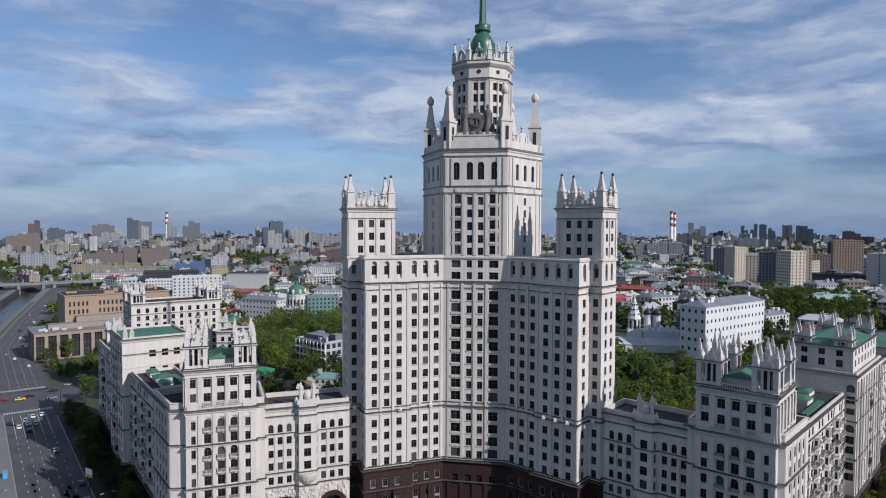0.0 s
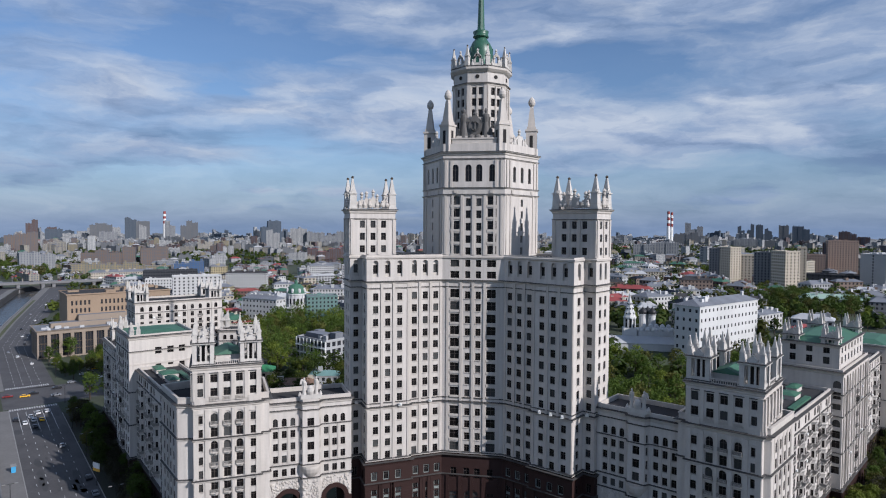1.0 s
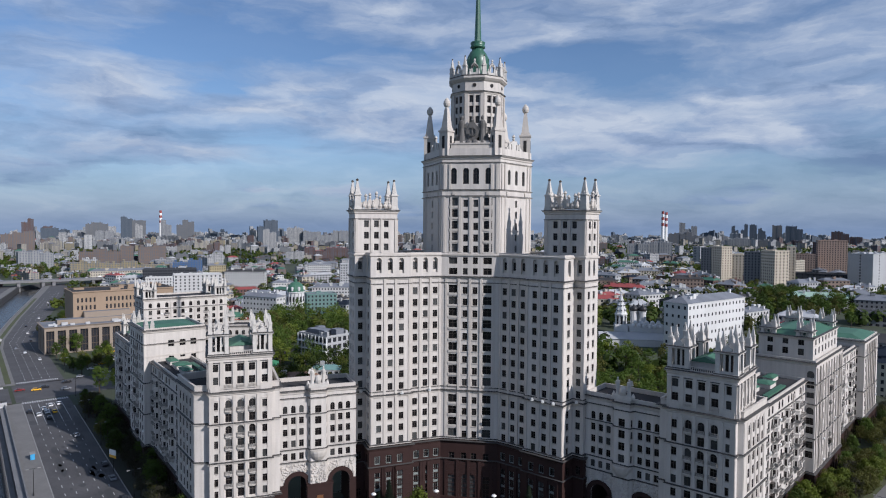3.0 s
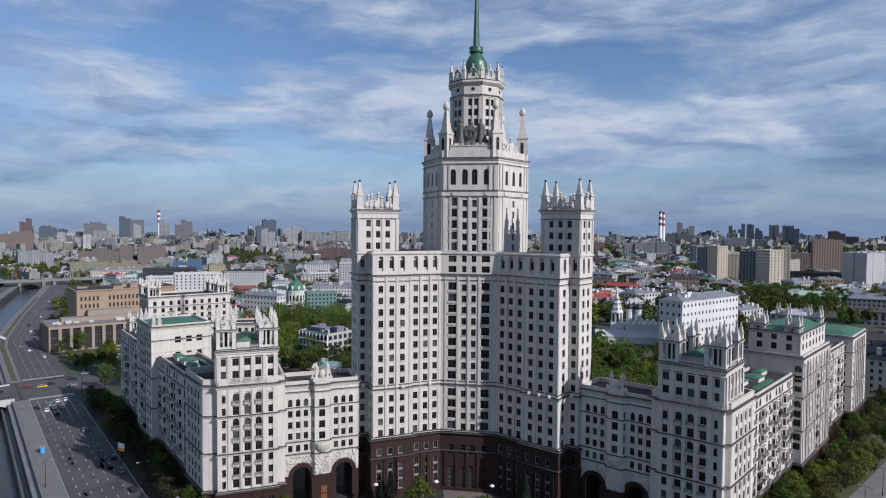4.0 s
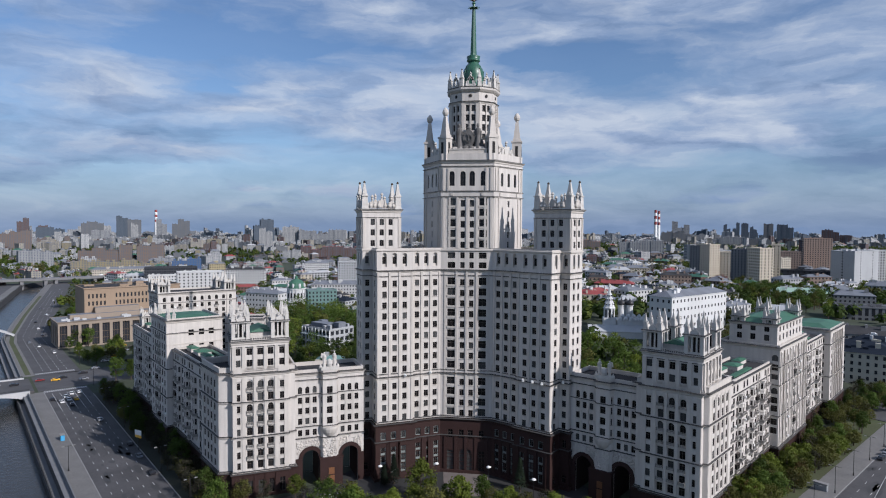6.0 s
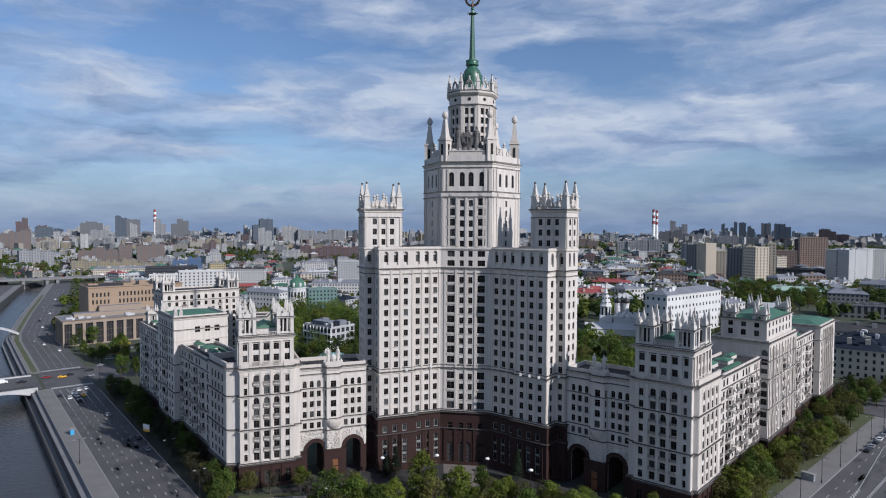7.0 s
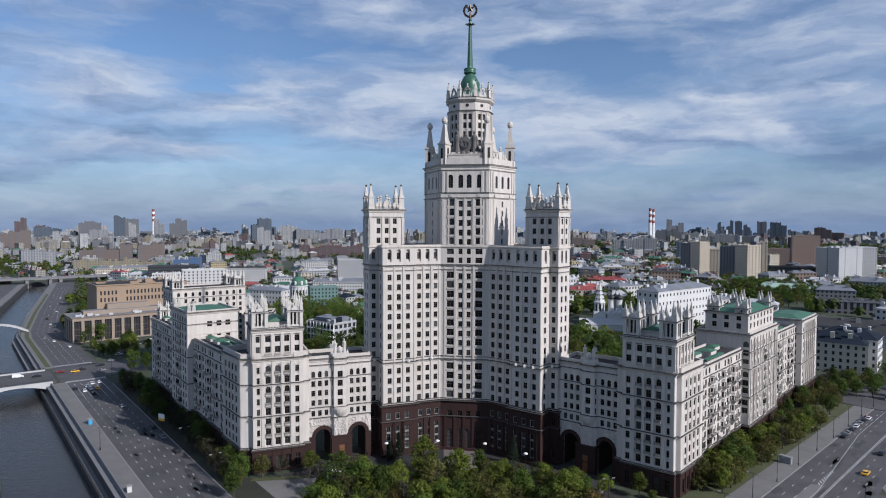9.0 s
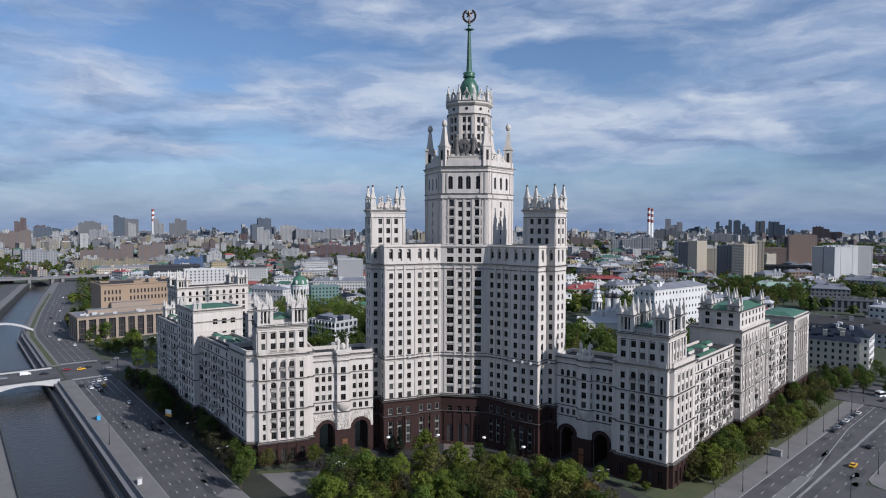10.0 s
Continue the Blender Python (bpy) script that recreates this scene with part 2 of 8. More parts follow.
def leaf_material(name, a, b):
    m = material(name, a, 0.7, 0.35, 0.12, 0.9, tint=b, per_object=0.4)
    bs = m.node_tree.nodes["Principled BSDF"]
    bs.inputs["Specular IOR Level"].default_value = 0.25
    nt = m.node_tree
    thin, both = nt.nodes.new("ShaderNodeBsdfTranslucent"), nt.nodes.new("ShaderNodeMixShader")
    nt.links.new(bs.inputs["Base Color"].links[0].from_socket, thin.inputs["Color"])
    both.inputs[0].default_value = 0.3
    nt.links.new(bs.outputs[0], both.inputs[1])
    nt.links.new(thin.outputs[0], both.inputs[2])
    nt.links.new(both.outputs[0], nt.nodes["Material Output"].inputs[0])
    return m


LEAF = [leaf_material("spring_leaves", (0.130, 0.160, 0.020), (0.078, 0.108, 0.015)),
        leaf_material("deep_leaves", (0.072, 0.112, 0.017), (0.045, 0.074, 0.012)),
        leaf_material("olive_leaves", (0.100, 0.105, 0.022), (0.064, 0.064, 0.017)),
        leaf_material("rusty_leaves", (0.13, 0.085, 0.022), (0.08, 0.065, 0.02)),
        leaf_material("bare_twigs", (0.040, 0.036, 0.024), (0.030, 0.034, 0.016)),
        leaf_material("spruce_needles", (0.020, 0.032, 0.018), (0.013, 0.022, 0.012))]

water = material("river_water", (0.034, 0.032, 0.029), 0.25, 0.2, 0.02, 0.3, spec=0.5)
wn = water.node_tree
wb = wn.nodes["Principled BSDF"]
wb.inputs["Specular IOR Level"].default_value = 0.25
wg = wn.nodes.new("ShaderNodeNewGeometry")
w1 = wn.nodes.new("ShaderNodeTexNoise")
w1.inputs["Scale"].default_value, w1.inputs["Detail"].default_value = 0.45, 8
wn.links.new(wg.outputs["Position"], w1.inputs["Vector"])
wbump = wn.nodes.new("ShaderNodeBump")
wbump.inputs["Strength"].default_value, wbump.inputs["Distance"].default_value = 0.8, 0.35
wn.links.new(w1.outputs["Fac"], wbump.inputs["Height"])
wn.links.new(wbump.outputs[0], wb.inputs["Normal"])
WATER = water

# ---- mesh kit ----
class Mesh:
    """Gathers vertices and faces, and makes one object of them."""

    def __init__(self):
        self.v, self.f, self.m = [], [], []

    def add(self, verts, faces, mat=0):
        n = len(self.v)
        self.v.extend(verts)
        self.f.extend(tuple(n + i for i in q) for q in faces)
        self.m.extend([mat] * len(faces))

    def box(self, x, y, z0, z1, sx, sy, ang=0.0, mat=0, top=1.0):
        c, s = math.cos(ang), math.sin(ang)
        vs = []
        for z, k in ((z0, 1.0), (z1, top)):
            for a, b in ((-1, -1), (1, -1), (1, 1), (-1, 1)):
                u, w = a * sx / 2 * k, b * sy / 2 * k
                vs.append((x + u * c - w * s, y + u * s + w * c, z))
        self.add(vs, [(3, 2, 1, 0), (4, 5, 6, 7), (0, 1, 5, 4), (1, 2, 6, 5), (2, 3, 7, 6), (3, 0, 4, 7)], mat)

    def prism(self, poly, z0, z1, mat=0, cap=None):
        n = len(poly)
        self.add([(x, y, z0) for x, y in poly] + [(x, y, z1) for x, y in poly],
                 [(i, (i + 1) % n, n + (i + 1) % n, n + i) for i in range(n)], mat)
        self.add([(x, y, z1) for x, y in poly], [tuple(range(n))], mat if cap is None else cap)

    def cap(self, poly, z, mat=0):
        self.add([(x, y, z) for x, y in poly], [tuple(range(len(poly)))], mat)

    def sweep(self, poly, profile, mat=0):
        """A moulding that follows a closed plan; profile: (distance outwards, height) from below upwards."""
        n = len(poly)
        rings = [[(x, y, z) for x, y in offset(poly, d)] for d, z in profile]
        for a, b in zip(rings, rings[1:]):
            self.add(a + b, [(i, (i + 1) % n, n + (i + 1) % n, n + i) for i in range(n)], mat)

    def lathe(self, x, y, profile, n=12, mat=0, turn=0.0):
        vs = []
        for r, z in profile:
            vs += [(x + r * math.cos(turn + 2 * math.pi * k / n), y + r * math.sin(turn + 2 * math.pi * k / n), z) for k in range(n)]
        fs = []
        for j in range(len(profile) - 1):
            fs += [(j * n + k, j * n + (k + 1) % n, (j + 1) * n + (k + 1) % n, (j + 1) * n + k) for k in range(n)]
        fs.append(tuple((len(profile) - 1) * n + k for k in range(n)))
        self.add(vs, fs, mat)

    def wall(self, p0, p1, z0, z1, holes=(), depth=0.4, mat=0, reveal=None):
        """A face from p0 to p1 (outside to the right) with openings that go in by depth: (centre along, width, bottom, top, arched)."""
        reveal = mat if reveal is None else reveal
        d = Vector((p1[0] - p0[0], p1[1] - p0[1]))
        length = d.length
        d.normalize()
        nin = Vector((-d.y, d.x))

        def at(u, z, back=0.0):
            return (p0[0] + d.x * u + nin.x * back, p0[1] + d.y * u + nin.y * back, z)

        holes = [h for h in holes if h[0] - h[1] / 2 > 0.02 and h[0] + h[1] / 2 < length - 0.02]
        bands = {}
        for h in holes:
            bands.setdefault((round(h[2], 3), round(h[3], 3)), []).append(h)
        zs = sorted({z0, z1, *(round(h[2], 3) for h in holes), *(round(h[3], 3) for h in holes)})
        for za, zb in zip(zs, zs[1:]):
            mid = (za + zb) / 2
            cuts = sorted((h[0] - h[1] / 2, h[0] + h[1] / 2) for h in holes if h[2] < mid < h[3])
            u = 0.0
            for a, b in cuts + [(length, length)]:
                if a - u > 1e-4:
                    self.add([at(u, za), at(a, za), at(a, zb), at(u, zb)], [(0, 1, 2, 3)], mat)
                u = b
        for uc, w, zb, zt, arch in holes:
            a, b = uc - w / 2, uc + w / 2
            edge = [(a, zb), (b, zb)]
            if arch:
                r = w / 2
                arc = [(uc + r * math.cos(math.pi * k / 8), zt - r + r * math.sin(math.pi * k / 8)) for k in range(9)]
                edge += arc
                for corner, piece in (((b, zt), arc[:5]), ((a, zt), arc[4:])):
                    pts = [at(*corner)] + [at(*q) for q in piece]
                    self.add(pts, [(0, i + 1, i) for i in range(1, len(pts) - 1)], mat)
            else:
                edge += [(b, zt), (a, zt)]
            n = len(edge)
            self.add([at(*q) for q in edge] + [at(*q, depth) for q in edge],
                     [((i + 1) % n, i, n + i, n + (i + 1) % n) for i in range(n)], reveal)

    def ob(self, name, mats, parent=None, label="", smooth=False):
        me = bpy.data.meshes.new(name)
        me.from_pydata(self.v, [], self.f)
        mats = mats if isinstance(mats, (list, tuple)) else [mats]
        for k in mats:
            me.materials.append(k)
        if len(mats) > 1:
            me.polygons.foreach_set("material_index", self.m)
        if smooth:
            me.polygons.foreach_set("use_smooth", [True] * len(me.polygons))
        me.update()
        o = new(name, me)
        if parent is not None:
            o.parent = parent
            o.location = -world_at(parent)
        if label:
            tagged(o, label)
        return o


def world_at(ob):
    p = Vector(ob.location)
    while ob.parent is not None:
        ob = ob.parent
        p = p + Vector(ob.location)
    return p


def offset(poly, d):
    if d == 0:
        return list(poly)
    n, out = len(poly), []
    for i in range(n):
        a, b, c = Vector(poly[i - 1]), Vector(poly[i]), Vector(poly[(i + 1) % n])
        e, g = (b - a).normalized(), (c - b).normalized()
        n1, n2 = Vector((e.y, -e.x)), Vector((g.y, -g.x))
        m = n1 + n2
        k = m.dot(n1)
        q = b + m * (d / max(k, 0.25))
        out.append((q.x, q.y))
    return out


def thing(name, at, label, category, group="", kind=""):
    o = new(name)
    o.empty_display_size = 1.0
    o.location = at
    return tagged(o, label, category, group, kind)


# -- windows: one template for each size; single ones are objects, the rest are joined --
WINDOWS = {}


def window_shape(w, h, arch):
    """Frame faces and pane faces of a window; x along the wall, outside towards -y, foot at z 0."""
    fr, gl = Mesh(), Mesh()
    t = 0.09
    gl.add([(-w / 2, 0.03, 0), (w / 2, 0.03, 0), (w / 2, 0.03, h), (-w / 2, 0.03, h)], [(0, 1, 2, 3)], 1)
    bars = [(-w / 2 + t / 2, 0, h, t), (w / 2 - t / 2, 0, h, t), (0.0, 0, h, t * 0.9)]
    for x, z0, z1, s in bars:
        fr.add([(x - s / 2, -0.04, z0), (x + s / 2, -0.04, z0), (x + s / 2, -0.04, z1), (x - s / 2, -0.04, z1),
                (x - s / 2, 0.03, z0), (x + s / 2, 0.03, z0), (x + s / 2, 0.03, z1), (x - s / 2, 0.03, z1)],
               [(0, 1, 2, 3), (4, 0, 3, 7), (1, 5, 6, 2)], 0)
    for z, s in ((t / 2, t), (h * 0.68, t * 0.8), (h - t / 2, t)):
        fr.add([(-w / 2, -0.045, z - s / 2), (w / 2, -0.045, z - s / 2), (w / 2, -0.045, z + s / 2), (-w / 2, -0.045, z + s / 2),
                (-w / 2, 0.03, z - s / 2), (w / 2, 0.03, z - s / 2), (w / 2, 0.03, z + s / 2), (-w / 2, 0.03, z + s / 2)],
               [(0, 1, 2, 3), (3, 2, 6, 7), (4, 5, 1, 0)], 0)
    return fr, gl


def window_meshes(w, h, arch):
    key = (round(w, 2), round(h, 2), arch)
    if key not in WINDOWS:
        fr, gl = window_shape(w, h, arch)
        ms = []
        for nm, mb, mt in (("window", fr, FRAME), ("pane", gl, GLASS)):
            me = bpy.data.meshes.new(nm)
            me.from_pydata(mb.v, [], mb.f)
            me.materials.append(mt)
            ms.append(me)
        WINDOWS[key] = (*ms, fr, gl)
    return WINDOWS[key]


class Glazing:
    """Collects the windows of one thing: the first ones as parts, those past the limit joined."""

    def __init__(self, owner, limit=300):
        self.owner, self.limit, self.spots = owner, limit, []

    def put(self, p0, p1, holes, depth, near=True):
        d = Vector((p1[0] - p0[0], p1[1] - p0[1]))
        length = d.length
        ang = math.atan2(d.y, d.x)
        d.normalize()
        nin = Vector((-d.y, d.x))
        for uc, w, zb, zt, arch in holes:
            if uc - w / 2 > 0.02 and uc + w / 2 < length - 0.02:
                q = (p0[0] + d.x * uc + nin.x * (depth - 0.06), p0[1] + d.y * uc + nin.y * (depth - 0.06), zb)
                self.spots.append((near, q, ang, w, zt - zb, arch))

    def build(self):
        base = world_at(self.owner)
        rest = Mesh()
        made = 0
        for near, q, ang, w, h, arch in sorted(self.spots, key=lambda s: not s[0]):
            wm, pm, fr, gl = window_meshes(w, h, arch)
            if near and made < self.limit:
                o = new("window", wm)
                o.parent = self.owner
                o.location, o.rotation_euler = Vector(q) - base, (0, 0, ang)
                g = new("pane", pm)
                g.parent = o
                made += 1
            else:
                c, s = math.cos(ang), math.sin(ang)
                for mb, k in ((fr, 0), (gl, 1)):
                    rest.add([(q[0] + x * c - y * s, q[1] + x * s + y * c, q[2] + z) for x, y, z in mb.v], mb.f, k)
        if rest.v:
            tagged(rest.ob("windows", [FRAME, GLASS], self.owner), kind="stuff")


def grid_holes(cols, rows):
    """cols: (centre, width); rows: (middle, height, arched)."""
    return [(u, w, z - h / 2, z + h / 2, a) for u, w in cols for z, h, a in rows]


def evenly(length, n, w, margin=1.2):
    step = (length - 2 * margin) / n
    return [(margin + step * (k + 0.5), w) for k in range(n)]


def dist(a, b):
    return math.hypot(b[0] - a[0], b[1] - a[1])


def along(p0, p1, u, out=0.0):
    d = Vector((p1[0] - p0[0], p1[1] - p0[1])).normalized()
    return (p0[0] + d.x * u + d.y * out, p0[1] + d.y * u - d.x * out)


def wall_angle(p0, p1):
    return math.atan2(p1[1] - p0[1], p1[0] - p0[0])


def pilaster(mb, p0, p1, u, w, z0, z1, out=0.35, mat=0):
    x, y = along(p0, p1, u, out / 2 - 0.02)
    mb.box(x, y, z0, z1, w, out + 0.04, wall_angle(p0, p1), mat)


CORNICE = ((0, 0), (0.25, 0.2), (0.3, 0.55), (0.75, 0.8), (0.85, 1.05), (0, 1.15))
STRING = ((0, 0), (0.22, 0.1), (0.26, 0.4), (0, 0.5))


FLASHES = []


def flashing(owner):
    """Dark weathered sheet metal on the ledges laid since the last call."""
    for poly, d, z, top in FLASHES:
        m = Mesh()
        m.sweep(poly, [(d - 0.02, z - 0.10), (d + 0.06, z - 0.10), (d + 0.06, z + 0.06), (0.0, top + 0.04)])
        m.ob("flashing", FLASH, owner, "dark weathered sheet metal ledge cover")
    FLASHES.clear()


def moulding(poly, z, shape=CORNICE, k=1.0, kz=1.0):
    d, h = max(shape)
    FLASHES.append((poly, d * k, z + h * kz, z + shape[-1][1] * kz))
    return [(d * k, z + h * kz) for d, h in shape]


def pinnacle(mb, x, y, z, h, w, ang=0.0, mat=0, ball=1):
    """A little obelisk: pedestal, tapering shaft and a finial ball."""
    mb.box(x, y, z, z + h * 0.06, w * 1.14, w * 1.14, ang, mat)
    mb.box(x, y, z + h * 0.06, z + h * 0.44, w, w, ang, mat, 0.9)
    mb.box(x, y, z + h * 0.44, z + h * 0.47, w * 1.14, w * 1.14, ang, mat)
    for k in range(4):
        a = ang + math.pi / 2 * k
        mb.box(x + 0.42 * w * math.cos(a), y + 0.42 * w * math.sin(a), z + h * 0.47, z + h * 0.56, w * 0.16, w * 0.6, a, mat, 0.35)
    mb.box(x, y, z + h * 0.47, z + h * 0.91, w * 0.82, w * 0.82, ang, mat, 0.26)
    r = w * 0.2
    zc = z + h * 0.89 + r
    mb.lathe(x, y, [(r * 0.3, zc - r), (r, zc - r * 0.4), (r, zc + r * 0.4), (r * 0.35, zc + r * 1.1)], 8, ball)


PINS = {}


def pin_part(owner, x, y, z, h, w, ang=0.0, tip=None, stone=None, name="pinnacle"):
    key = (round(h, 2), round(w, 2), tip is None)
    if key not in PINS:
        m = Mesh()
        pinnacle(m, 0, 0, 0, h, w, 0.0, 0, 1 if tip else 0)
        me = bpy.data.meshes.new(name)
        me.from_pydata(m.v, [], m.f)
        me.materials.append(stone or SCULPT)
        if tip:
            me.materials.append(tip)
            me.polygons.foreach_set("material_index", m.m)
        PINS[key] = me
    return shared(name, PINS[key], owner, (x, y, z), ang)


def shared(name, mesh, owner, at, ang=0.0):
    o = new(name, mesh)
    o.parent = owner
    o.location, o.rotation_euler = Vector(at) - world_at(owner), (0, 0, ang)
    return o


def mesh_of(name, mb, *mats):
    me = bpy.data.meshes.new(name)
    me.from_pydata(mb.v, [], mb.f)
    for k in mats:
        me.materials.append(k)
    if len(mats) > 1:
        me.polygons.foreach_set("material_index", mb.m)
    return me


def balustrade(mb, p0, p1, z, h=0.95, step=0.42, mat=0, out=0.0):
    n = max(2, int(dist(p0, p1) / step))
    ang, length = wall_angle(p0, p1), dist(p0, p1)
    x, y = along(p0, p1, length / 2, out)
    mb.box(x, y, z + h - 0.16, z + h, length, 0.3, ang, mat)
    mb.box(x, y, z, z + 0.14, length, 0.3, ang, mat)
    for k in range(n):
        x, y = along(p0, p1, length * (k + 0.5) / n, out)
        mb.box(x, y, z + 0.14, z + h - 0.16, 0.16, 0.16, ang, mat)

# ---- the tower: a hexagon with three rays ----
tower = thing("high_rise_tower", (0, 0, 0), "cream stone-faced stepped high-rise with green spire and red granite base", "tower")
HEX_R, APO, HALF = 18.5, 16.02, 9.25
A1, A2, A3, P_IN, P_OUT, P_END = 26.5, 39.5, 43.0, 9.25, 10.3, 4.3


def ray(th, a, p):
    c, s = math.cos(radians(th)), math.sin(radians(th))
    return (a * c + p * s, a * s - p * c)


RAYS = (-30, 90, 210)
RAY_PLAN = [(APO, P_IN), (A1, P_IN), (A1, P_OUT), (A2, P_OUT), (A2, P_END), (A3, P_END)]
RAY_PLAN += [(a, -p) for a, p in reversed(RAY_PLAN)]
PLAN = [ray(th, a, p) for th in RAYS for a, p in RAY_PLAN]
HEX = [(HEX_R * math.cos(radians(60 * k - 120)), HEX_R * math.sin(radians(60 * k - 120))) for k in range(6)]
INNER, OUTER = (18.1, 21.4, 24.8), (29.6, 33.2, 36.8)
FREE = ((-5.5, 2.7), (-1.6, 1.55), (1.6, 1.55), (5.5, 2.7))


def ray_cols(i, length):
    """Columns of openings on side i of a ray, from the side's start."""
    w = 1.55
    if i == 0:
        return [(a - APO, w) for a in INNER]
    if i == 10:
        return [(A1 - a, w) for a in INNER]
    if i == 2:
        return [(a - A1, w) for a in OUTER]
    if i == 8:
        return [(A2 - a, w) for a in OUTER]
    if i in (3, 7):
        return [(length / 2, 1.6)]
    if i in (4, 6):
        return [(length / 2, 1.5)]
    if i == 5:
        return [(length / 2 - 1.6, 1.3), (length / 2 + 1.6, 1.3)]
    if i == 11:
        return [(length / 2 + x, w2) for x, w2 in FREE]
    return []


BODY_ROWS = [21.3, 24.95, 28.6, 32.3, 38.0, 41.7, 45.35, 49.05, 52.75, 56.4, 60.1, 63.8, 67.5]
glz = Glazing(tower, 300)
body, trims = Mesh(), Mesh()
n = len(PLAN)
for k in range(n):
    p0, p1 = PLAN[k], PLAN[(k + 1) % n]
    i, th = k % 12, RAYS[k // 12]
    L = dist(p0, p1)
    ny = -(p1[0] - p0[0]) / L
    near = ny < -0.2 and th != 90 or (i == 11 and th == 210)
    cols = ray_cols(i, L)
    hs = grid_holes(cols, [(z, 2.15, False) for z in BODY_ROWS])
    if i == 11:
        hs = [(u, w, z - 1.1, z + 1.1, False) if w < 2 else (u, w, z - 1.45, z + 1.75, False) for u, w in cols for z in BODY_ROWS]
    body.wall(p0, p1, 19.8, 72.0, hs, 0.32)
    glz.put(p0, p1, hs, 0.32, near)
    # attic storey
    if i == 11:
        ha = [(u, w, z - 1.05, z + 1.05, False) for u, w in cols for z in (73.6, 77.0)]
    else:
        ha = [(u, min(w, 1.9), 73.3, 78.0, True) for u, w in cols]
    body.wall(p0, p1, 72.0, 79.4, ha, 0.5 if i == 11 else 0.9)
    if i == 11:
        glz.put(p0, p1, ha, 0.5, near)
    else:
        # blind arched niches; a dark window low in the back is added for inner shade
        for u, w_, zb, zt, arch in ha:
            body.box(*along(p0, p1, u, -1.0), zb - 0.2, zt + 0.2, w_ + 0.3, 0.22, wall_angle(p0, p1))
            trims.box(*along(p0, p1, u, -0.7), zb, zb + 0.9, w_, 0.2, wall_angle(p0, p1))
        glz.put(p0, p1, [(u, 1.25, zb + 0.6, zb + 3.4, False) for u, w_, zb, zt, arch in ha], 0.88, near)
    # pilasters between the columns, and floor by floor balconies in the deep bays
    us = [0.0] + [u for u, w in cols] + [L]
    if i in (0, 10, 2, 8, 11):
        for a, b in zip(us, us[1:]):
            if a > 0 and b < L:
                pilaster(trims, p0, p1, (a + b) / 2, 0.75, 20.2, 71.6, 0.28)
        pilaster(trims, p0, p1, 0.5 if i in (0, 2, 10, 8) else 1.6, 0.7, 20.2, 71.6, 0.2)
        pilaster(trims, p0, p1, L - 0.5 if i in (0, 2, 10, 8) else L - 1.6, 0.7, 20.2, 71.6, 0.2)
    for u, w in cols:
        for z in BODY_ROWS:
            x, y = along(p0, p1, u, 0.06)
            if w > 2:
                trims.box(x, y, z - 1.45, z - 0.75, w + 0.1, 0.3, wall_angle(p0, p1))
            else:
                trims.box(x, y, z - 1.22, z - 1.08, w + 0.3, 0.28, wall_angle(p0, p1))
body.cap(PLAN, 79.0, 1)
body.ob("wall", [STONE, FLATROOF], tower)
trims.sweep(PLAN, moulding(PLAN, 71.2, k=0.75, kz=0.75))
trims.sweep(PLAN, moulding(PLAN, 69.7, STRING, 0.8, 0.8))
trims.sweep(PLAN, moulding(PLAN, 34.6, CORNICE, 0.7, 0.9))
trims.sweep(PLAN, moulding(PLAN, 36.3, STRING, 0.8, 0.8))
trims.sweep(PLAN, [(0, 78.4), (0.35, 78.6), (0.4, 79.1), (0.05, 79.25), (0.05, 79.6), (-0.5, 79.6), (-0.5, 79.0)])
trims.sweep(PLAN, moulding(PLAN, 19.6, STRING, 1.6, 1.4))
trims.ob("trim", TRIM, tower)

# granite base
base, frames = Mesh(), Mesh()
BPLAN = offset(PLAN, 0.45)
for k in range(n):
    p0, p1 = BPLAN[k], BPLAN[(k + 1) % n]
    i, th = k % 12, RAYS[k // 12]
    L = dist(p0, p1)
    ny = -(p1[0] - p0[0]) / L
    near = ny < -0.2 and th != 90 or (i == 11 and th == 210)
    cols = ray_cols(i, L)
    if i in (0, 2, 8, 10):
        hs = [(u, 1.8, 2.2, 11.6, False) for u, w in cols] + [(u, 1.8, 14.0, 16.6, False) for u, w in cols]
    elif i == 11:
        hs = [(L / 2, 4.6, 0.4, 9.0, True), (L / 2 - 5.6, 2.2, 1.0, 8.0, False), (L / 2 + 5.6, 2.2, 1.0, 8.0, False)]
        hs += [(u, 1.8, 12.4, 15.4, False) for u, w in cols]
    else:
        hs = [(u, w, 2.2, 4.8, False) for u, w in cols] + [(u, w, 14.0, 16.6, False) for u, w in cols]
    base.wall(p0, p1, 0, 19.6, hs, 0.5)
    glz.put(p0, p1, hs, 0.5, False)
    if i in (0, 2, 8, 10):
        for u, w, zb, zt, arch in hs:
            for e in (-w / 2 + 0.12, w / 2 - 0.12):
                frames.box(*along(p0, p1, u + e, -0.34), zb, zt, 0.24, 0.16, wall_angle(p0, p1))
            for zz in [zb, zt - 0.25] + ([zb + (zt - zb) * 0.36, zb + (zt - zb) * 0.7] if zt - zb > 5 else []):
                frames.box(*along(p0, p1, u, -0.34), zz, zz + (0.7 if zt - zb > 5 else 0.25), w - 0.5, 0.14, wall_angle(p0, p1))
    for a, b in zip([0.0] + [u for u, w in cols], [u for u, w in cols] + [L]):
        if L > 8:
            pilaster(base, p0, p1, (a + b) / 2, 0.9, 0, 12.9, 0.3)
base.sweep(BPLAN, moulding(BPLAN, 18.4, CORNICE, 0.8, 0.9))
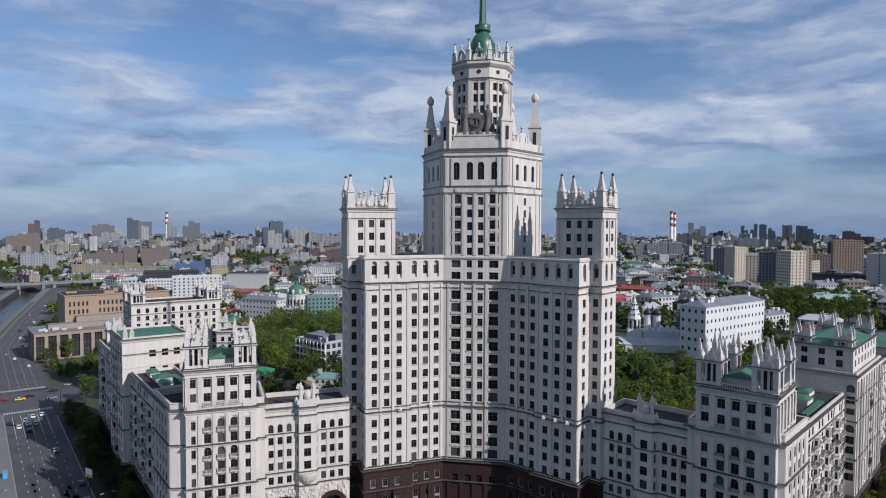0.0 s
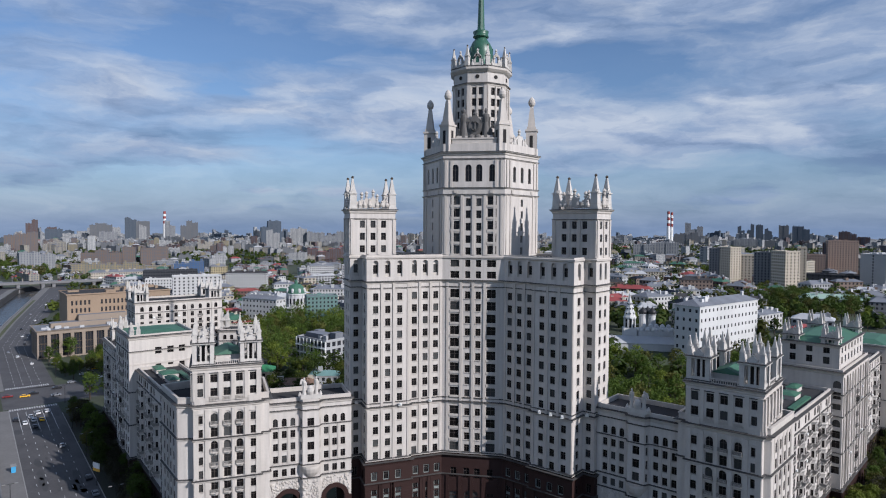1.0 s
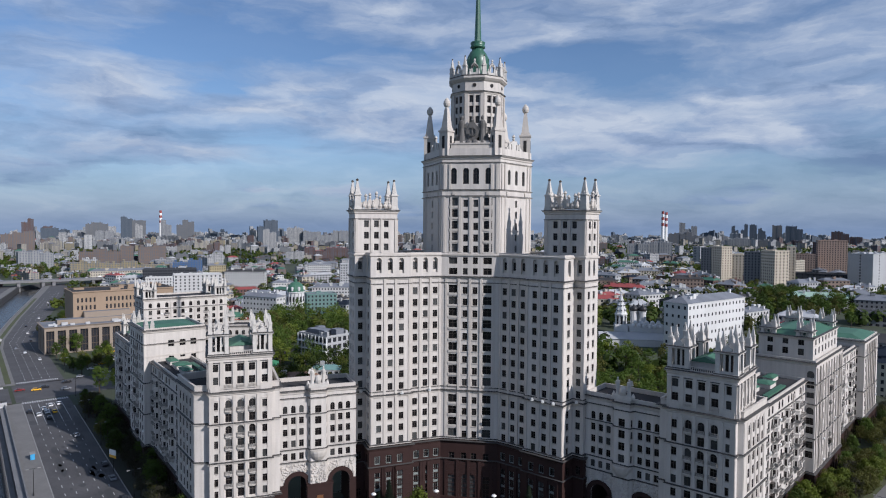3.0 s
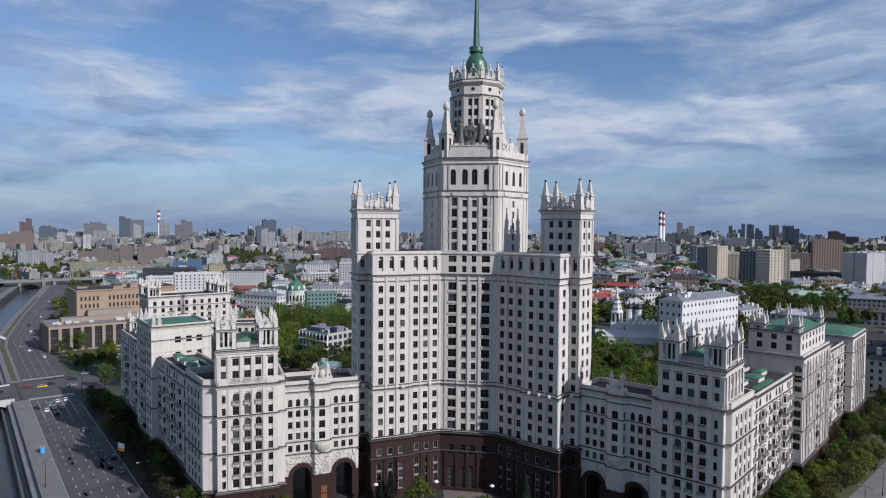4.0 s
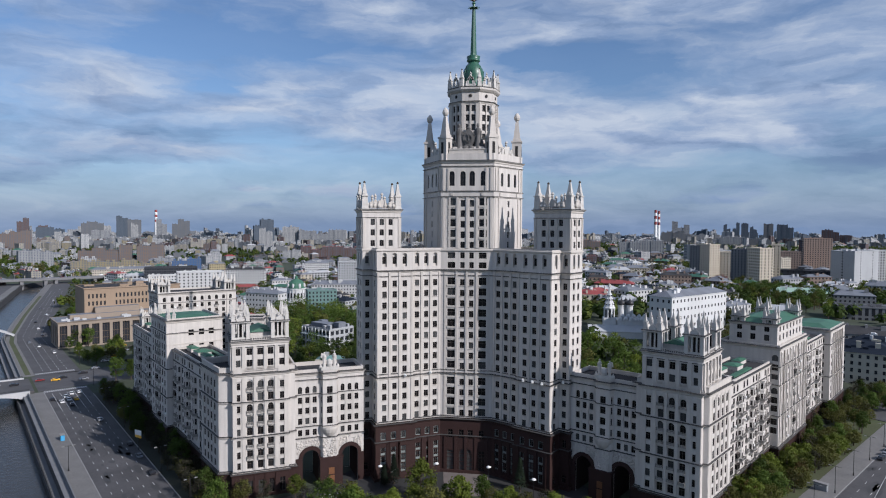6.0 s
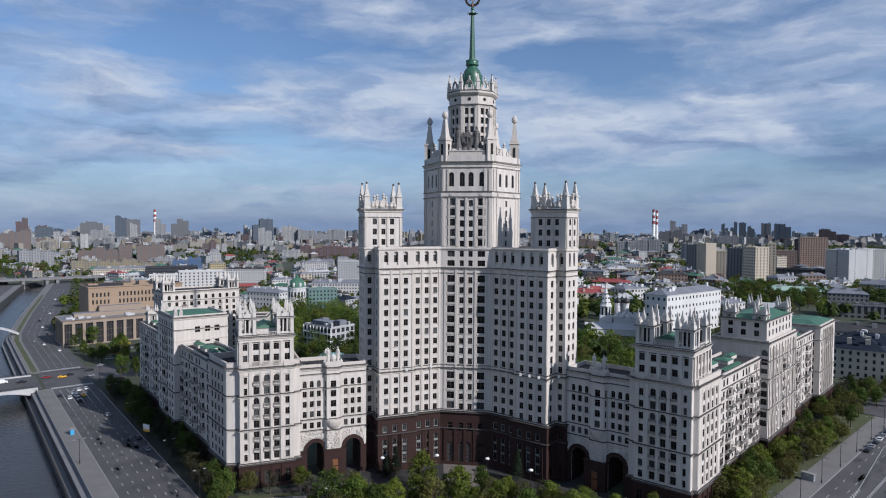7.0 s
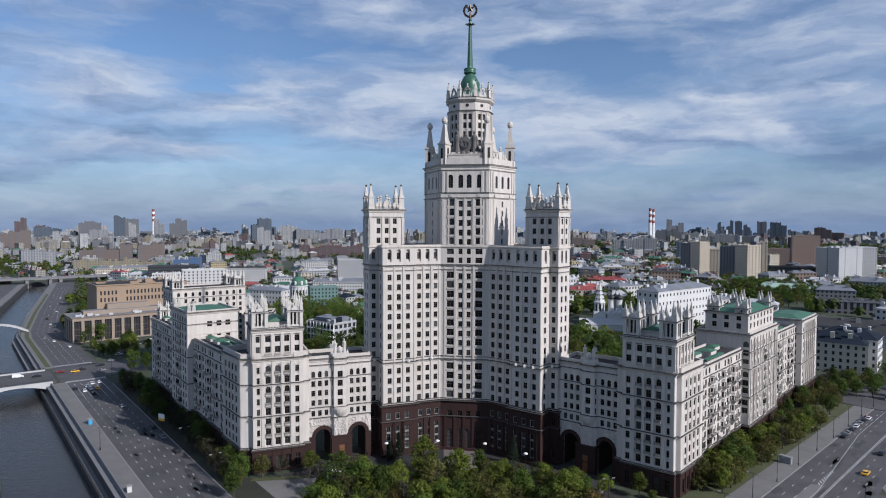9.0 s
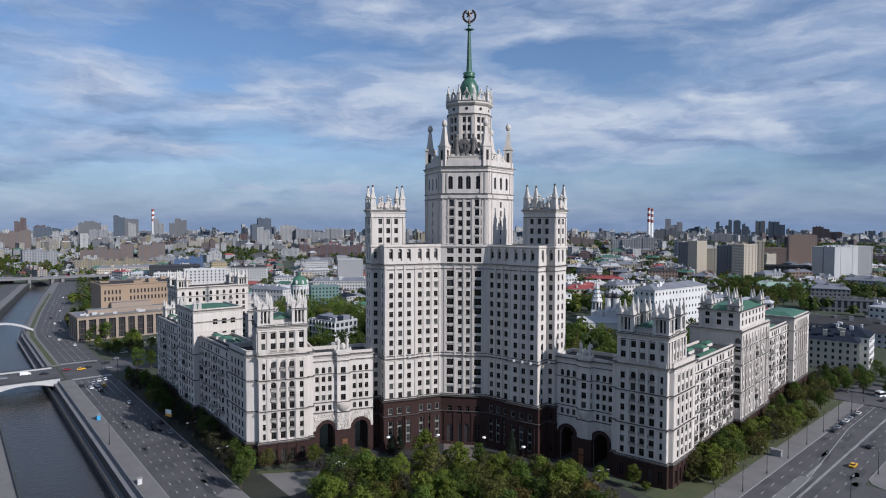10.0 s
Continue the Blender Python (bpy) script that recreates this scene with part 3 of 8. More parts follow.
base.sweep(BPLAN, moulding(BPLAN, 12.9, STRING, 1.4, 1.2))
base.sweep(BPLAN, [(0.5, 0), (0.5, 1.0), (0, 1.15)])
for zz in (2.4, 3.9, 5.4, 6.9, 8.4, 9.9, 11.4):
    base.sweep(BPLAN, [(0.0, zz), (0.045, zz + 0.02), (0.045, zz + 0.2), (0.0, zz + 0.22)])
base.ob("base", GRANITE, tower, "dark red polished granite base storeys")
frames.ob("window_surround", material("grey_green_frames", (0.20, 0.225, 0.215), 0.6, 0.2, 0.4, 3.0), tower, "grey green metal window surrounds in the base")

# hexagonal shaft above the rays
shaft, st = Mesh(), Mesh()
UP_ROWS = [80.6, 84.2, 87.9, 91.6, 95.2]
for k in range(6):
    p0, p1 = HEX[k], HEX[(k + 1) % 6]
    L = dist(p0, p1)
    near = k in (0, 1, 5)
    if k % 2 == 0:
        hs = [(L / 2 + x, w, z - (1.15 if w < 2 else 1.45), z + (1.15 if w < 2 else 1.75), False) for x, w in FREE for z in UP_ROWS]
        hs += [(L / 2 + x, 1.9, 101.3, 106.4, True) for x, w in FREE]
        for a in (-3.4, 0.0, 3.4):
            pilaster(st, p0, p1, L / 2 + a, 0.8, 79.6, 97.4, 0.28)
        for x, w in FREE:
            if w > 2:
                for z in UP_ROWS:
                    xx, yy = along(p0, p1, L / 2 + x, 0.06)
                    st.box(xx, yy, z - 1.45, z - 0.75, w + 0.1, 0.3, wall_angle(p0, p1))
    else:
        hs = [(L / 2, 1.2, z - 1.1, z + 1.1, False) for z in UP_ROWS]
        hs += [(L / 2 + x, 1.5, 101.3, 106.0, True) for x in (-4.2, 0, 4.2)]
    for a in (0.9, 3.0, L - 3.0, L - 0.9):
        pilaster(st, p0, p1, a, 0.7, 79.6, 97.4, 0.22)
    for a in (0.9, 2.6, L - 2.6, L - 0.9):
        pilaster(st, p0, p1, a, 0.7, 99.6, 107.6, 0.3)
    for x in (-5.4, 5.4):
        xx, yy = along(p0, p1, L / 2 + x, 0.1)
        st.box(xx, yy, 97.9, 98.9, 1.0, 0.3, wall_angle(p0, p1))
    shaft.wall(p0, p1, 79.0, 110.0, hs, 0.5)
    glz.put(p0, p1, hs, 0.5, near)
st.sweep(HEX, moulding(HEX, 97.2, STRING, 1.4, 0.9))
st.sweep(HEX, moulding(HEX, 99.2, STRING, 1.2, 0.8))
st.sweep(HEX, moulding(HEX, 107.8, STRING, 1.0, 0.8))
st.sweep(HEX, moulding(HEX, 109.0, CORNICE, 0.9, 1.1))
shaft.sweep(HEX, [(-0.1, 110.2), (-0.1, 112.6), (-0.7, 112.6), (-0.7, 110.2)])
shaft.cap(HEX, 110.2, 1)
shaft.ob("shaft", [STONE, FLATROOF], tower)
st.ob("shaft_trim", TRIM, tower)

# obelisks on the six corners
# flat dark slabs: the pedestal niches' shade is colour, without a recess
nm_ = Mesh()
nm_.box(0, 0, 0, 4.0, 0.2, 1.0)
NICHE = mesh_of("niche", nm_, DARK)
for k in range(6):
    ob = Mesh()
    th = radians(60 * k)
    x, y, an = 16.3 * math.cos(th), 16.3 * math.sin(th), th
    ob.box(x, y, 110.3, 117.9, 3.4, 3.4, an)
    ob.box(x, y, 117.9, 118.5, 3.9, 3.9, an)
    ob.box(x, y, 118.5, 119.3, 2.9, 2.9, an)
    ob.box(x, y, 119.3, 125.6, 2.45, 2.45, an, 0, 0.42)
    ob.lathe(x, y, [(0.55, 125.5), (0.5, 125.8), (0.95, 126.3), (1.15, 127.0), (1.0, 127.8), (0.55, 128.5), (0.15, 128.9)], 12)
    oo = ob.ob("obelisk", TRIM, tower)
    for q in range(4):
        aa = an + math.pi / 2 * q
        shared("niche", NICHE, oo, (x + 1.66 * math.cos(aa), y + 1.66 * math.sin(aa), 112.6), aa)


def scroll_gable(mb, p0, p1, z, h, w, mat=0):
    """A curved parapet with volutes and an urn, set on a wall."""
    L = dist(p0, p1)
    pts = []
    for q in range(13):
        t = q / 12
        pts.append(((t - 0.5) * w, z + h * (0.25 + 0.75 * math.sin(math.pi * t) ** 2)))
    front = [(*along(p0, p1, L / 2 + u, 0.25), zz) for u, zz in pts]
    back = [(*along(p0, p1, L / 2 + u, -0.25), zz) for u, zz in pts]
    f0 = [(*along(p0, p1, L / 2 + u, 0.25), z) for u, zz in pts]
    b0 = [(*along(p0, p1, L / 2 + u, -0.25), z) for u, zz in pts]
    m = len(pts)
    vs = front + back + f0 + b0
    fs = [(i, i + 1, m + i + 1, m + i) for i in range(m - 1)]
    fs += [(2 * m + i, 2 * m + i + 1, i + 1, i) for i in range(m - 1)]
    fs += [(m + i, m + i + 1, 3 * m + i + 1, 3 * m + i) for i in range(m - 1)]
    fs += [(0, m, 3 * m, 2 * m), (m - 1, 3 * m - 1, 4 * m - 1, 2 * m - 1)]
    mb.add(vs, fs, mat)
    x, y = along(p0, p1, L / 2)
    mb.lathe(x, y, [(0.35, z + h), (0.5, z + h + 0.5), (0.3, z + h + 0.8), (0.6, z + h + 1.2), (0.15, z + h + 1.9)], 8, mat)
    for u in (-w * 0.33, w * 0.33):
        x, y = along(p0, p1, L / 2 + u, 0.15)
        mb.lathe(x, y, [(0.5, z), (0.65, z + 0.5), (0.35, z + h * 0.55), (0.45, z + h * 0.62), (0.1, z + h * 0.8)], 8, mat)


for k in range(1, 6):
    g = Mesh()
    p0, p1 = offset(HEX, -1.2)[k], offset(HEX, -1.2)[(k + 1) % 6]
    scroll_gable(g, p0, p1, 112.4, 3.4, 9.0)
    for s in (-1.5, 1.5):
        x, y = along(p0, p1, dist(p0, p1) / 2 + s, 0.3)
        g.box(x, y, 112.4, 114.6, 0.5, 0.5, wall_angle(p0, p1))
    g.ob("scroll_parapet", SCULPT, tower)

# drum, crown, dome and spire
drum, dt = Mesh(), Mesh()
DR = [(9.0 * math.cos(radians(40 * k - 110)), 9.0 * math.sin(radians(40 * k - 110))) for k in range(9)]
# raised dark discs; the round openings' inner shade is only their colour
OC = Mesh()
OC.lathe(0, 0, [(0.62, 0.0), (0.62, 0.14)], 12)
OCULUS = mesh_of("oculus", OC, DARK)
for k in range(9):
    p0, p1 = DR[k], DR[(k + 1) % 9]
    L = dist(p0, p1)
    hs = [(L / 2 + x, 1.35, z - 1.15, z + 1.15, False) for x in (-1.0, 1.0) for z in (112.6, 116.0, 119.4, 122.8, 126.2, 129.6)]
    drum.wall(p0, p1, 110.2, 137.0, hs, 0.5)
    glz.put(p0, p1, hs, 0.5, k in (0, 1, 8))
    pilaster(dt, p0, p1, L / 2, 0.5, 111.0, 131.2, 0.28)
    for a in (0.5, L - 0.5):
        pilaster(dt, p0, p1, a, 1.1, 111.0, 131.2, 0.42)
    x, y = along(p0, p1, L / 2, 0.0)
    o = shared("oculus", OCULUS, tower, (x, y, 134.0))
    o.rotation_euler = (math.pi / 2, 0, wall_angle(p0, p1))
drum.cap(offset(DR, 0.5), 136.9)
drum.ob("drum", STONE, tower)
dt.sweep(DR, moulding(DR, 131.2, CORNICE, 0.7, 0.8))
dt.sweep(DR, [(0.05, 135.2), (0.5, 135.6), (1.0, 136.2), (1.0, 137.0), (0.1, 137.6)])
FLASHES.append((DR, 1.0, 137.0, 137.6))
dt.ob("drum_trim", TRIM, tower)
RING = offset(DR, 0.15)
for k in range(9):
    cr = Mesh()
    p0, p1 = RING[k], RING[(k + 1) % 9]
    L, an = dist(p0, p1), wall_angle(p0, p1)
    pin_part(tower, *p0, 137.2, 6.6, 1.35, radians(40 * k - 110), BRONZE)
    # an arched shell with a round opening, volutes at its feet and an urn on top
    for q in range(9):
        t = math.pi * q / 8
        cr.box(*along(p0, p1, L / 2 + 0.85 * math.cos(t)), 139.6 + 0.95 * math.sin(t) - 0.32, 139.6 + 0.95 * math.sin(t) + 0.32, 0.6, 0.6, an)
    for u in (-0.85, 0.85):
        cr.box(*along(p0, p1, L / 2 + u), 137.2, 139.7, 0.55, 0.6, an)
        cr.lathe(*along(p0, p1, L / 2 + u * 1.75), [(0.45, 137.2), (0.5, 137.8), (0.25, 138.6), (0.32, 138.9), (0.08, 139.3)], 8)
    cr.box(*along(p0, p1, L / 2), 137.2, 138.1, 1.4, 0.5, an)
    cr.lathe(*along(p0, p1, L / 2), [(0.3, 140.7), (0.5, 141.1), (0.2, 141.5), (0.4, 141.9), (0.08, 142.5)], 8)
    cr.ob("crown_gable", SCULPT, tower)
dome = Mesh()
dome.lathe(0, 0, [(4.6, 137.0), (4.6, 138.6), (3.9, 139.2), (3.75, 141.5), (3.9, 143.0), (3.6, 144.8), (2.8, 146.4), (2.0, 147.4), (1.9, 148.0)], 16)
dome.lathe(0, 0, [(1.9, 147.9), (2.5, 148.2), (2.5, 148.6), (2.2, 148.7), (2.5, 149.7), (2.5, 150.0), (1.5, 150.0)], 16)
dome_ob = dome.ob("dome", COPPER, tower, "dark green ribbed metal dome", True)
rb = Mesh()
rb.box(0, 0, 0, 5.5, 0.7, 0.35)
RIB = mesh_of("rib", rb, COPPER)
for k in range(8):
    th = 2 * math.pi * k / 8
    shared("rib", RIB, dome_ob, (3.55 * math.cos(th), 3.55 * math.sin(th), 139), th)
spire = Mesh()
spire.lathe(0, 0, [(1.45, 150.0), (1.2, 150.8), (1.15, 151.0), (0.62, 167.0), (0.6, 167.4)], 8)
spire.lathe(0, 0, [(0.6, 167.3), (1.5, 167.7), (1.5, 167.9), (0.5, 168.1), (0.45, 169.0), (0.7, 169.4), (0.4, 170.2)], 10)
for k in range(8):
    th = 2 * math.pi * k / 8
    spire.box(1.7 * math.cos(th), 1.7 * math.sin(th), 167.65, 167.9, 0.9, 0.14, th)
spire.ob("spire", COPPER, tower, "slender dark green faceted spire")
star = Mesh()
pts = []
for k in range(10):
    r, th = (2.05 if k % 2 == 0 else 0.85), math.pi / 2 + math.pi * k / 5
    pts.append((r * math.cos(th), r * math.sin(th)))
star.add([(0, -0.55, 174.1), (0, 0.55, 174.1)] + [(x, 0, 174.1 + z) for x, z in pts],
         [(0, 2 + (k + 1) % 10, 2 + k) for k in range(10)] + [(1, 2 + k, 2 + (k + 1) % 10) for k in range(10)])
for k in range(26):
    th = radians(-235 + 290 * k / 25)
    r = 2.45 + 0.12 * (k % 2)
    star.box(r * math.cos(th), 0, 173.3 + r * math.sin(th) - 0.35, 173.3 + r * math.sin(th) + 0.35, 0.75, 0.5)
star.lathe(0, 0, [(0.4, 169.8), (0.55, 170.3), (0.5, 171.2), (0.2, 172.8)], 8)
star.ob("star", BRONZE, tower, "bronze star in a wreath")

# emblem group over the front
em = Mesh()
at_ = Mesh()
at_.box(0, -14.6, 110.2, 113.9, 13.2, 1.6)
at_.box(0, -14.6, 113.9, 114.3, 13.6, 2.0)
at_.box(0, -14.2, 114.3, 115.0, 11.0, 1.4)
at_.ob("attic_block", TRIM, tower)
ey = -13.6
em.box(0, ey, 112.2, 113.2, 9.4, 2.6)
em.box(0, ey, 114.0, 114.6, 8.0, 2.2)
def shield(mb, half_w, z0, z1, y0, y1):
    pts = []
    for k in range(24):
        t = 2 * math.pi * k / 24
        r = 1 + 0.07 * math.cos(4 * t) + 0.04 * math.cos(2 * t)
        pts.append((half_w * r * math.cos(t), (z0 + z1) / 2 + (z1 - z0) / 2 * r * math.sin(t)))
    n_ = len(pts)
    mb.add([(x, y0, z) for x, z in pts] + [(x, y1, z) for x, z in pts], [tuple(range(n_))] + [((i + 1) % n_, i, n_ + i, n_ + (i + 1) % n_) for i in range(n_)])


shield(em, 2.2, 114.6, 121.2, ey - 0.5, ey + 0.6)
shield(em, 1.75, 115.3, 120.5, ey - 0.75, ey - 0.4)
for k in range(9):
    t = radians(-150 + 200 * k / 8)
    em.box(0.1 + 1.2 * math.cos(t), ey - 0.9, 118.0 + 1.3 * math.sin(t) - 0.22, 118.0 + 1.3 * math.sin(t) + 0.22, 0.42, 0.4)
em.box(0.1, ey - 0.9, 116.4, 119.2, 0.34, 0.4)
em.box(0.1, ey - 0.9, 119.0, 119.5, 1.2, 0.4)
em.lathe(0, ey, [(0.5, 121.0), (0.75, 121.6), (0.4, 122.2), (0.5, 122.7), (0.12, 123.2)], 8)
for s in (-1, 1):
    em.lathe(3.3 * s, ey - 0.2, [(1.25, 114.5), (1.15, 116.0), (0.85, 118.0), (0.75, 119.0), (1.05, 120.6), (1.0, 121.3), (0.35, 121.8), (0.5, 122.2), (0.52, 122.7), (0.2, 123.2)], 10)
    em.box(2.5 * s, ey - 0.3, 119.2, 120.4, 1.5, 0.7)
    em.box(4.3 * s, ey, 117.2, 120.6, 0.5, 0.8)
    em.lathe(4.6 * s, ey, [(1.0, 114.4), (0.6, 116.0), (0.7, 116.8), (0.2, 117.6)], 8)
em.lathe(1.0, ey - 0.6, [(1.3, 114.3), (1.2, 114.9), (0.4, 115.5)], 10)
em.lathe(-1.0, ey - 0.6, [(1.3, 114.3), (1.2, 114.9), (0.4, 115.5)], 10)
em.ob("emblem_relief", DARKSTONE, tower, "soot-dark stone round emblem with flanking shapes")

# turrets at the ends of the rays
TUR = [(29.3, P_END), (A3, P_END), (A3, -P_END), (29.3, -P_END)]
for th in RAYS:
    tm, tt = Mesh(), Mesh()
    tp = [ray(th, a, p) for a, p in TUR]
    for k in range(4):
        p0, p1 = tp[k], tp[(k + 1) % 4]
        L = dist(p0, p1)
        cols = [(L / 2 + x, 1.5) for x in (-3.2, 0, 3.2)] if k in (0, 2) else [(L / 2 + x, 1.3) for x in (-1.6, 1.6)]
        hs = grid_holes(cols, [(z, 2.1, False) for z in (81.2, 84.9, 88.5)])
        tm.wall(p0, p1, 79.0, 93.0, hs, 0.45)
        glz.put(p0, p1, hs, 0.45, th != 90)
        for a, b in zip(cols, cols[1:]):
            pilaster(tt, p0, p1, (a[0] + b[0]) / 2, 0.7, 79.6, 90.2, 0.25)
        for a in (0.5, L - 0.5):
            pilaster(tt, p0, p1, a, 0.8, 79.6, 90.2, 0.25)
        balustrade(tt, p0, p1, 93.2, 1.3, 0.7)
        scroll_gable(tt, p0, p1, 93.6, 3.2, 3.0 if k in (1, 3) else 3.4)
        if k in (0, 2):
            for s in (-3.4, 3.4):
                scroll_gable(tt, along(p0, p1, L / 2 + s - 1), along(p0, p1, L / 2 + s + 1), 93.6, 2.4, 2.2)
    tm.cap(tp, 93.0, 1)
    tm.ob("turret", [STONE, FLATROOF], tower)
    tt.sweep(tp, moulding(tp, 91.6, CORNICE, 0.9, 1.2))
    tt.sweep(tp, moulding(tp, 89.8, STRING, 0.8, 0.7))
    tt.ob("turret_trim", TRIM, tower)
    for a in (30.2, 42.1):
        for p in (-3.4, 3.4):
            x, y = ray(th, a, p)
            pin_part(tower, x, y, 93.0, 9.8, 2.1, radians(th), BRONZE)
glz.build()
flashing(tower)

# ---- the lower blocks ----
LANTERN, BALCONY = {}, {}


def frame_of(side):
    """Plan frame of the left (-1) or right (1) half: a outwards along the ray, p towards the forecourt."""
    return lambda a, p: (side * (0.866025 * a - 0.5 * p), -0.5 * a - 0.866025 * p)


def ccw(poly):
    area = sum(poly[i - 1][0] * poly[i][1] - poly[i][0] * poly[i - 1][1] for i in range(len(poly)))
    return list(poly) if area > 0 else list(reversed(poly))


def facing(p0, p1):
    L = dist(p0, p1)
    return ((p1[1] - p0[1]) / L, -(p1[0] - p0[0]) / L)


def seen(p0, p1):
    """Whether a wall looks towards the river point and the forecourt."""
    nx, ny = facing(p0, p1)
    mx, my = (p0[0] + p1[0]) / 2, (p0[1] + p1[1]) / 2
    return nx * (25 - mx) + ny * (-240 - my) > 0


def balcony(owner, p0, p1, u, z, w=2.4, out=0.9, glazed=False):
    """A slab with a little balustrade, hung on a wall."""
    if (w, out) not in BALCONY:
        mb, rl = Mesh(), Mesh()
        mb.box(0, -out / 2, -0.25, 0, w, out)
        mb.box(0, -out / 2 + 0.1, -0.5, -0.25, w * 0.7, out * 0.7, 0, 0, 1.3)
        rl.box(0, -out + 0.06, 0.74, 0.88, w, 0.16)
        for k in range(7):
            rl.box((k - 3) * w * 0.155, -out + 0.06, 0, 0.8, 0.13, 0.13)
        for q in (-1, 1):
            rl.box(q * (w / 2 - 0.07), -out / 2, 0, 0.88, 0.14, out)
        lg = Mesh()
        lg.box(0, -out / 2, 0.9, 2.35, w - 0.1, out - 0.1, 0, 0)
        lg.box(0, -out / 2, 2.35, 2.5, w + 0.1, out + 0.1, 0, 1)
        for q in (-0.49, -0.17, 0.17, 0.49):
            lg.box(q * (w - 0.1), -out + 0.06, 0.9, 2.35, 0.09, 0.1, 0, 1)
        BALCONY[(w, out)] = (mesh_of("balcony", mb, TRIM), mesh_of("balustrade", rl, RAILSTONE), mesh_of("loggia_glazing", lg, GLASS, FRAME))
    slab_, rail_, glaz_ = BALCONY[(w, out)]
    o = shared("balcony", slab_, owner, (*along(p0, p1, u), z), wall_angle(p0, p1))
    new("balustrade", rail_).parent = o
    if glazed:
        new("loggia_glazing", glaz_).parent = o
    return o


AC = []


def air_unit(owner, p0, p1, u, z):
    """A small air conditioner box hung on the wall."""
    if not AC:
        m = Mesh()
        m.box(0, -0.22, 0, 0.62, 0.85, 0.4)
        AC.append(mesh_of("air_conditioner", m, WHITE))
    return shared("air_conditioner", AC[0], owner, (*along(p0, p1, u), z), wall_angle(p0, p1))


def block(owner, glaz, poly, z0, z1, holes_for, roof=1, mats=None, name="wall", depth=0.4):
    """Walls with openings round a plan; holes_for gives the openings of a side, or openings and niches with windows in their backs."""
    mb = Mesh()
    m = len(poly)
    for k in range(m):
        p0, p1 = poly[k], poly[(k + 1) % m]
        hs = holes_for(k, p0, p1, dist(p0, p1))
        hs, niches, deep = hs if isinstance(hs, tuple) else (hs, [], depth)
        back = 0.12 if deep < 0.3 else 0.25
        mb.wall(p0, p1, z0, z1, hs + [q[0] for q in niches], deep)
        glaz.put(p0, p1, hs, deep, seen(p0, p1))
        for (u, w, zb, zt, arch), levels, ww, wh in niches:
            q0, q1 = along(p0, p1, u - w / 2 - 0.05, -deep), along(p0, p1, u + w / 2 + 0.05, -deep)
            ws = [(w / 2 + 0.05, ww, z - wh / 2, z + wh / 2 + (0.25 if arch and z + 3 > zt else 0), arch and z + 3 > zt) for z in levels]
            mb.wall(q0, q1, zb - 0.05, zt + 0.05, ws, back)
            glaz.put(q0, q1, ws, back, seen(p0, p1))
    mb.cap(poly, z1, roof)
    return mb.ob(name, mats or [STONE, FLATROOF], owner)


ROWS = [10.5, 14.0, 17.7, 21.3, 25.0, 28.7, 32.4, 36.1]


def lantern(owner, x, y, z, ang, w=5.6, h=5.4):
    """An open corner pavilion with four piers, entablature and a cluster of pinnacles."""
    lm = Mesh()
    c, s = math.cos(ang), math.sin(ang)

    def at(u, v):
        return x + u * c - v * s, y + u * s + v * c

    r = w / 2 - 0.6
    sq = [at(-w / 2, -w / 2), at(w / 2, -w / 2), at(w / 2, w / 2), at(-w / 2, w / 2)]
    lm.prism(sq, z + h, z + h + 0.6)
    lm.cap(list(reversed(sq)), z + h)
    lm.sweep(sq, moulding(sq, z + h + 0.1, STRING, 1.5, 1.3))
    lm.sweep(sq, moulding(sq, z - 0.1, STRING, 1.0, 1.0))
    # solid dark core: shade within the open lantern, put into its colour
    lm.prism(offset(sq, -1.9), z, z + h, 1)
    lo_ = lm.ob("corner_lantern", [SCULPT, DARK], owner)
    key = (round(w, 2), round(h, 2))
    if key not in LANTERN:
        pr = Mesh()
        pr.box(0, 0, 0, h, 1.1, 1.1)
        pr.box(0, 0, 0, 0.5, 1.35, 1.35)
        ga = Mesh()
        ga.box(0, 0, 0, 0.35, 2.4, 0.45)
        half = [(1.0 * math.cos(math.pi * k / 10), 0.35 + 1.1 * math.sin(math.pi * k / 10)) for k in range(11)]
        ga.add([(x_, y_, z_) for y_ in (-0.2, 0.2) for x_, z_ in half], [tuple(range(11)), tuple(range(21, 10, -1))] + [(k + 1, k, 11 + k, 12 + k) for k in range(10)])
        ga.lathe(0, 0, [(0.16, 1.4), (0.3, 1.65), (0.1, 1.95), (0.03, 2.3)], 8)
        for q in (-1.05, 1.05):
            ga.lathe(q, 0, [(0.22, 0.3), (0.3, 0.55), (0.08, 0.95)], 8)
        sc = Mesh()
        sc.box(0, 0, 0, min(1.0, h * 0.4), w - 1.2, 0.5)
        for q in (-0.65, 0.65):
            sc.box(q, 0, 0, h, 0.45, 0.45)
        LANTERN[key] = (mesh_of("pier", pr, SCULPT), mesh_of("gable", ga, SCULPT), mesh_of("screen", sc, SCULPT))
    pier, gable, screen = LANTERN[key]
    for u in (-r, r):
        for v in (-r, r):
            shared("pier", pier, lo_, (*at(u, v), z), ang)
            pin_part(lo_, *at(u, v), z + h + 0.7, 4.9 if w > 5 else 4.6, 1.12 if w > 5 else 1.0, ang)
    for k in range(4):
        a2 = ang + math.pi / 2 * k
        fx, fy = x + r * math.sin(a2), y - r * math.cos(a2)
        shared("screen", screen, lo_, (fx, fy, z), a2)
        shared("gable", gable, lo_, (fx, fy, z + h + 0.7), a2)
    return lo_



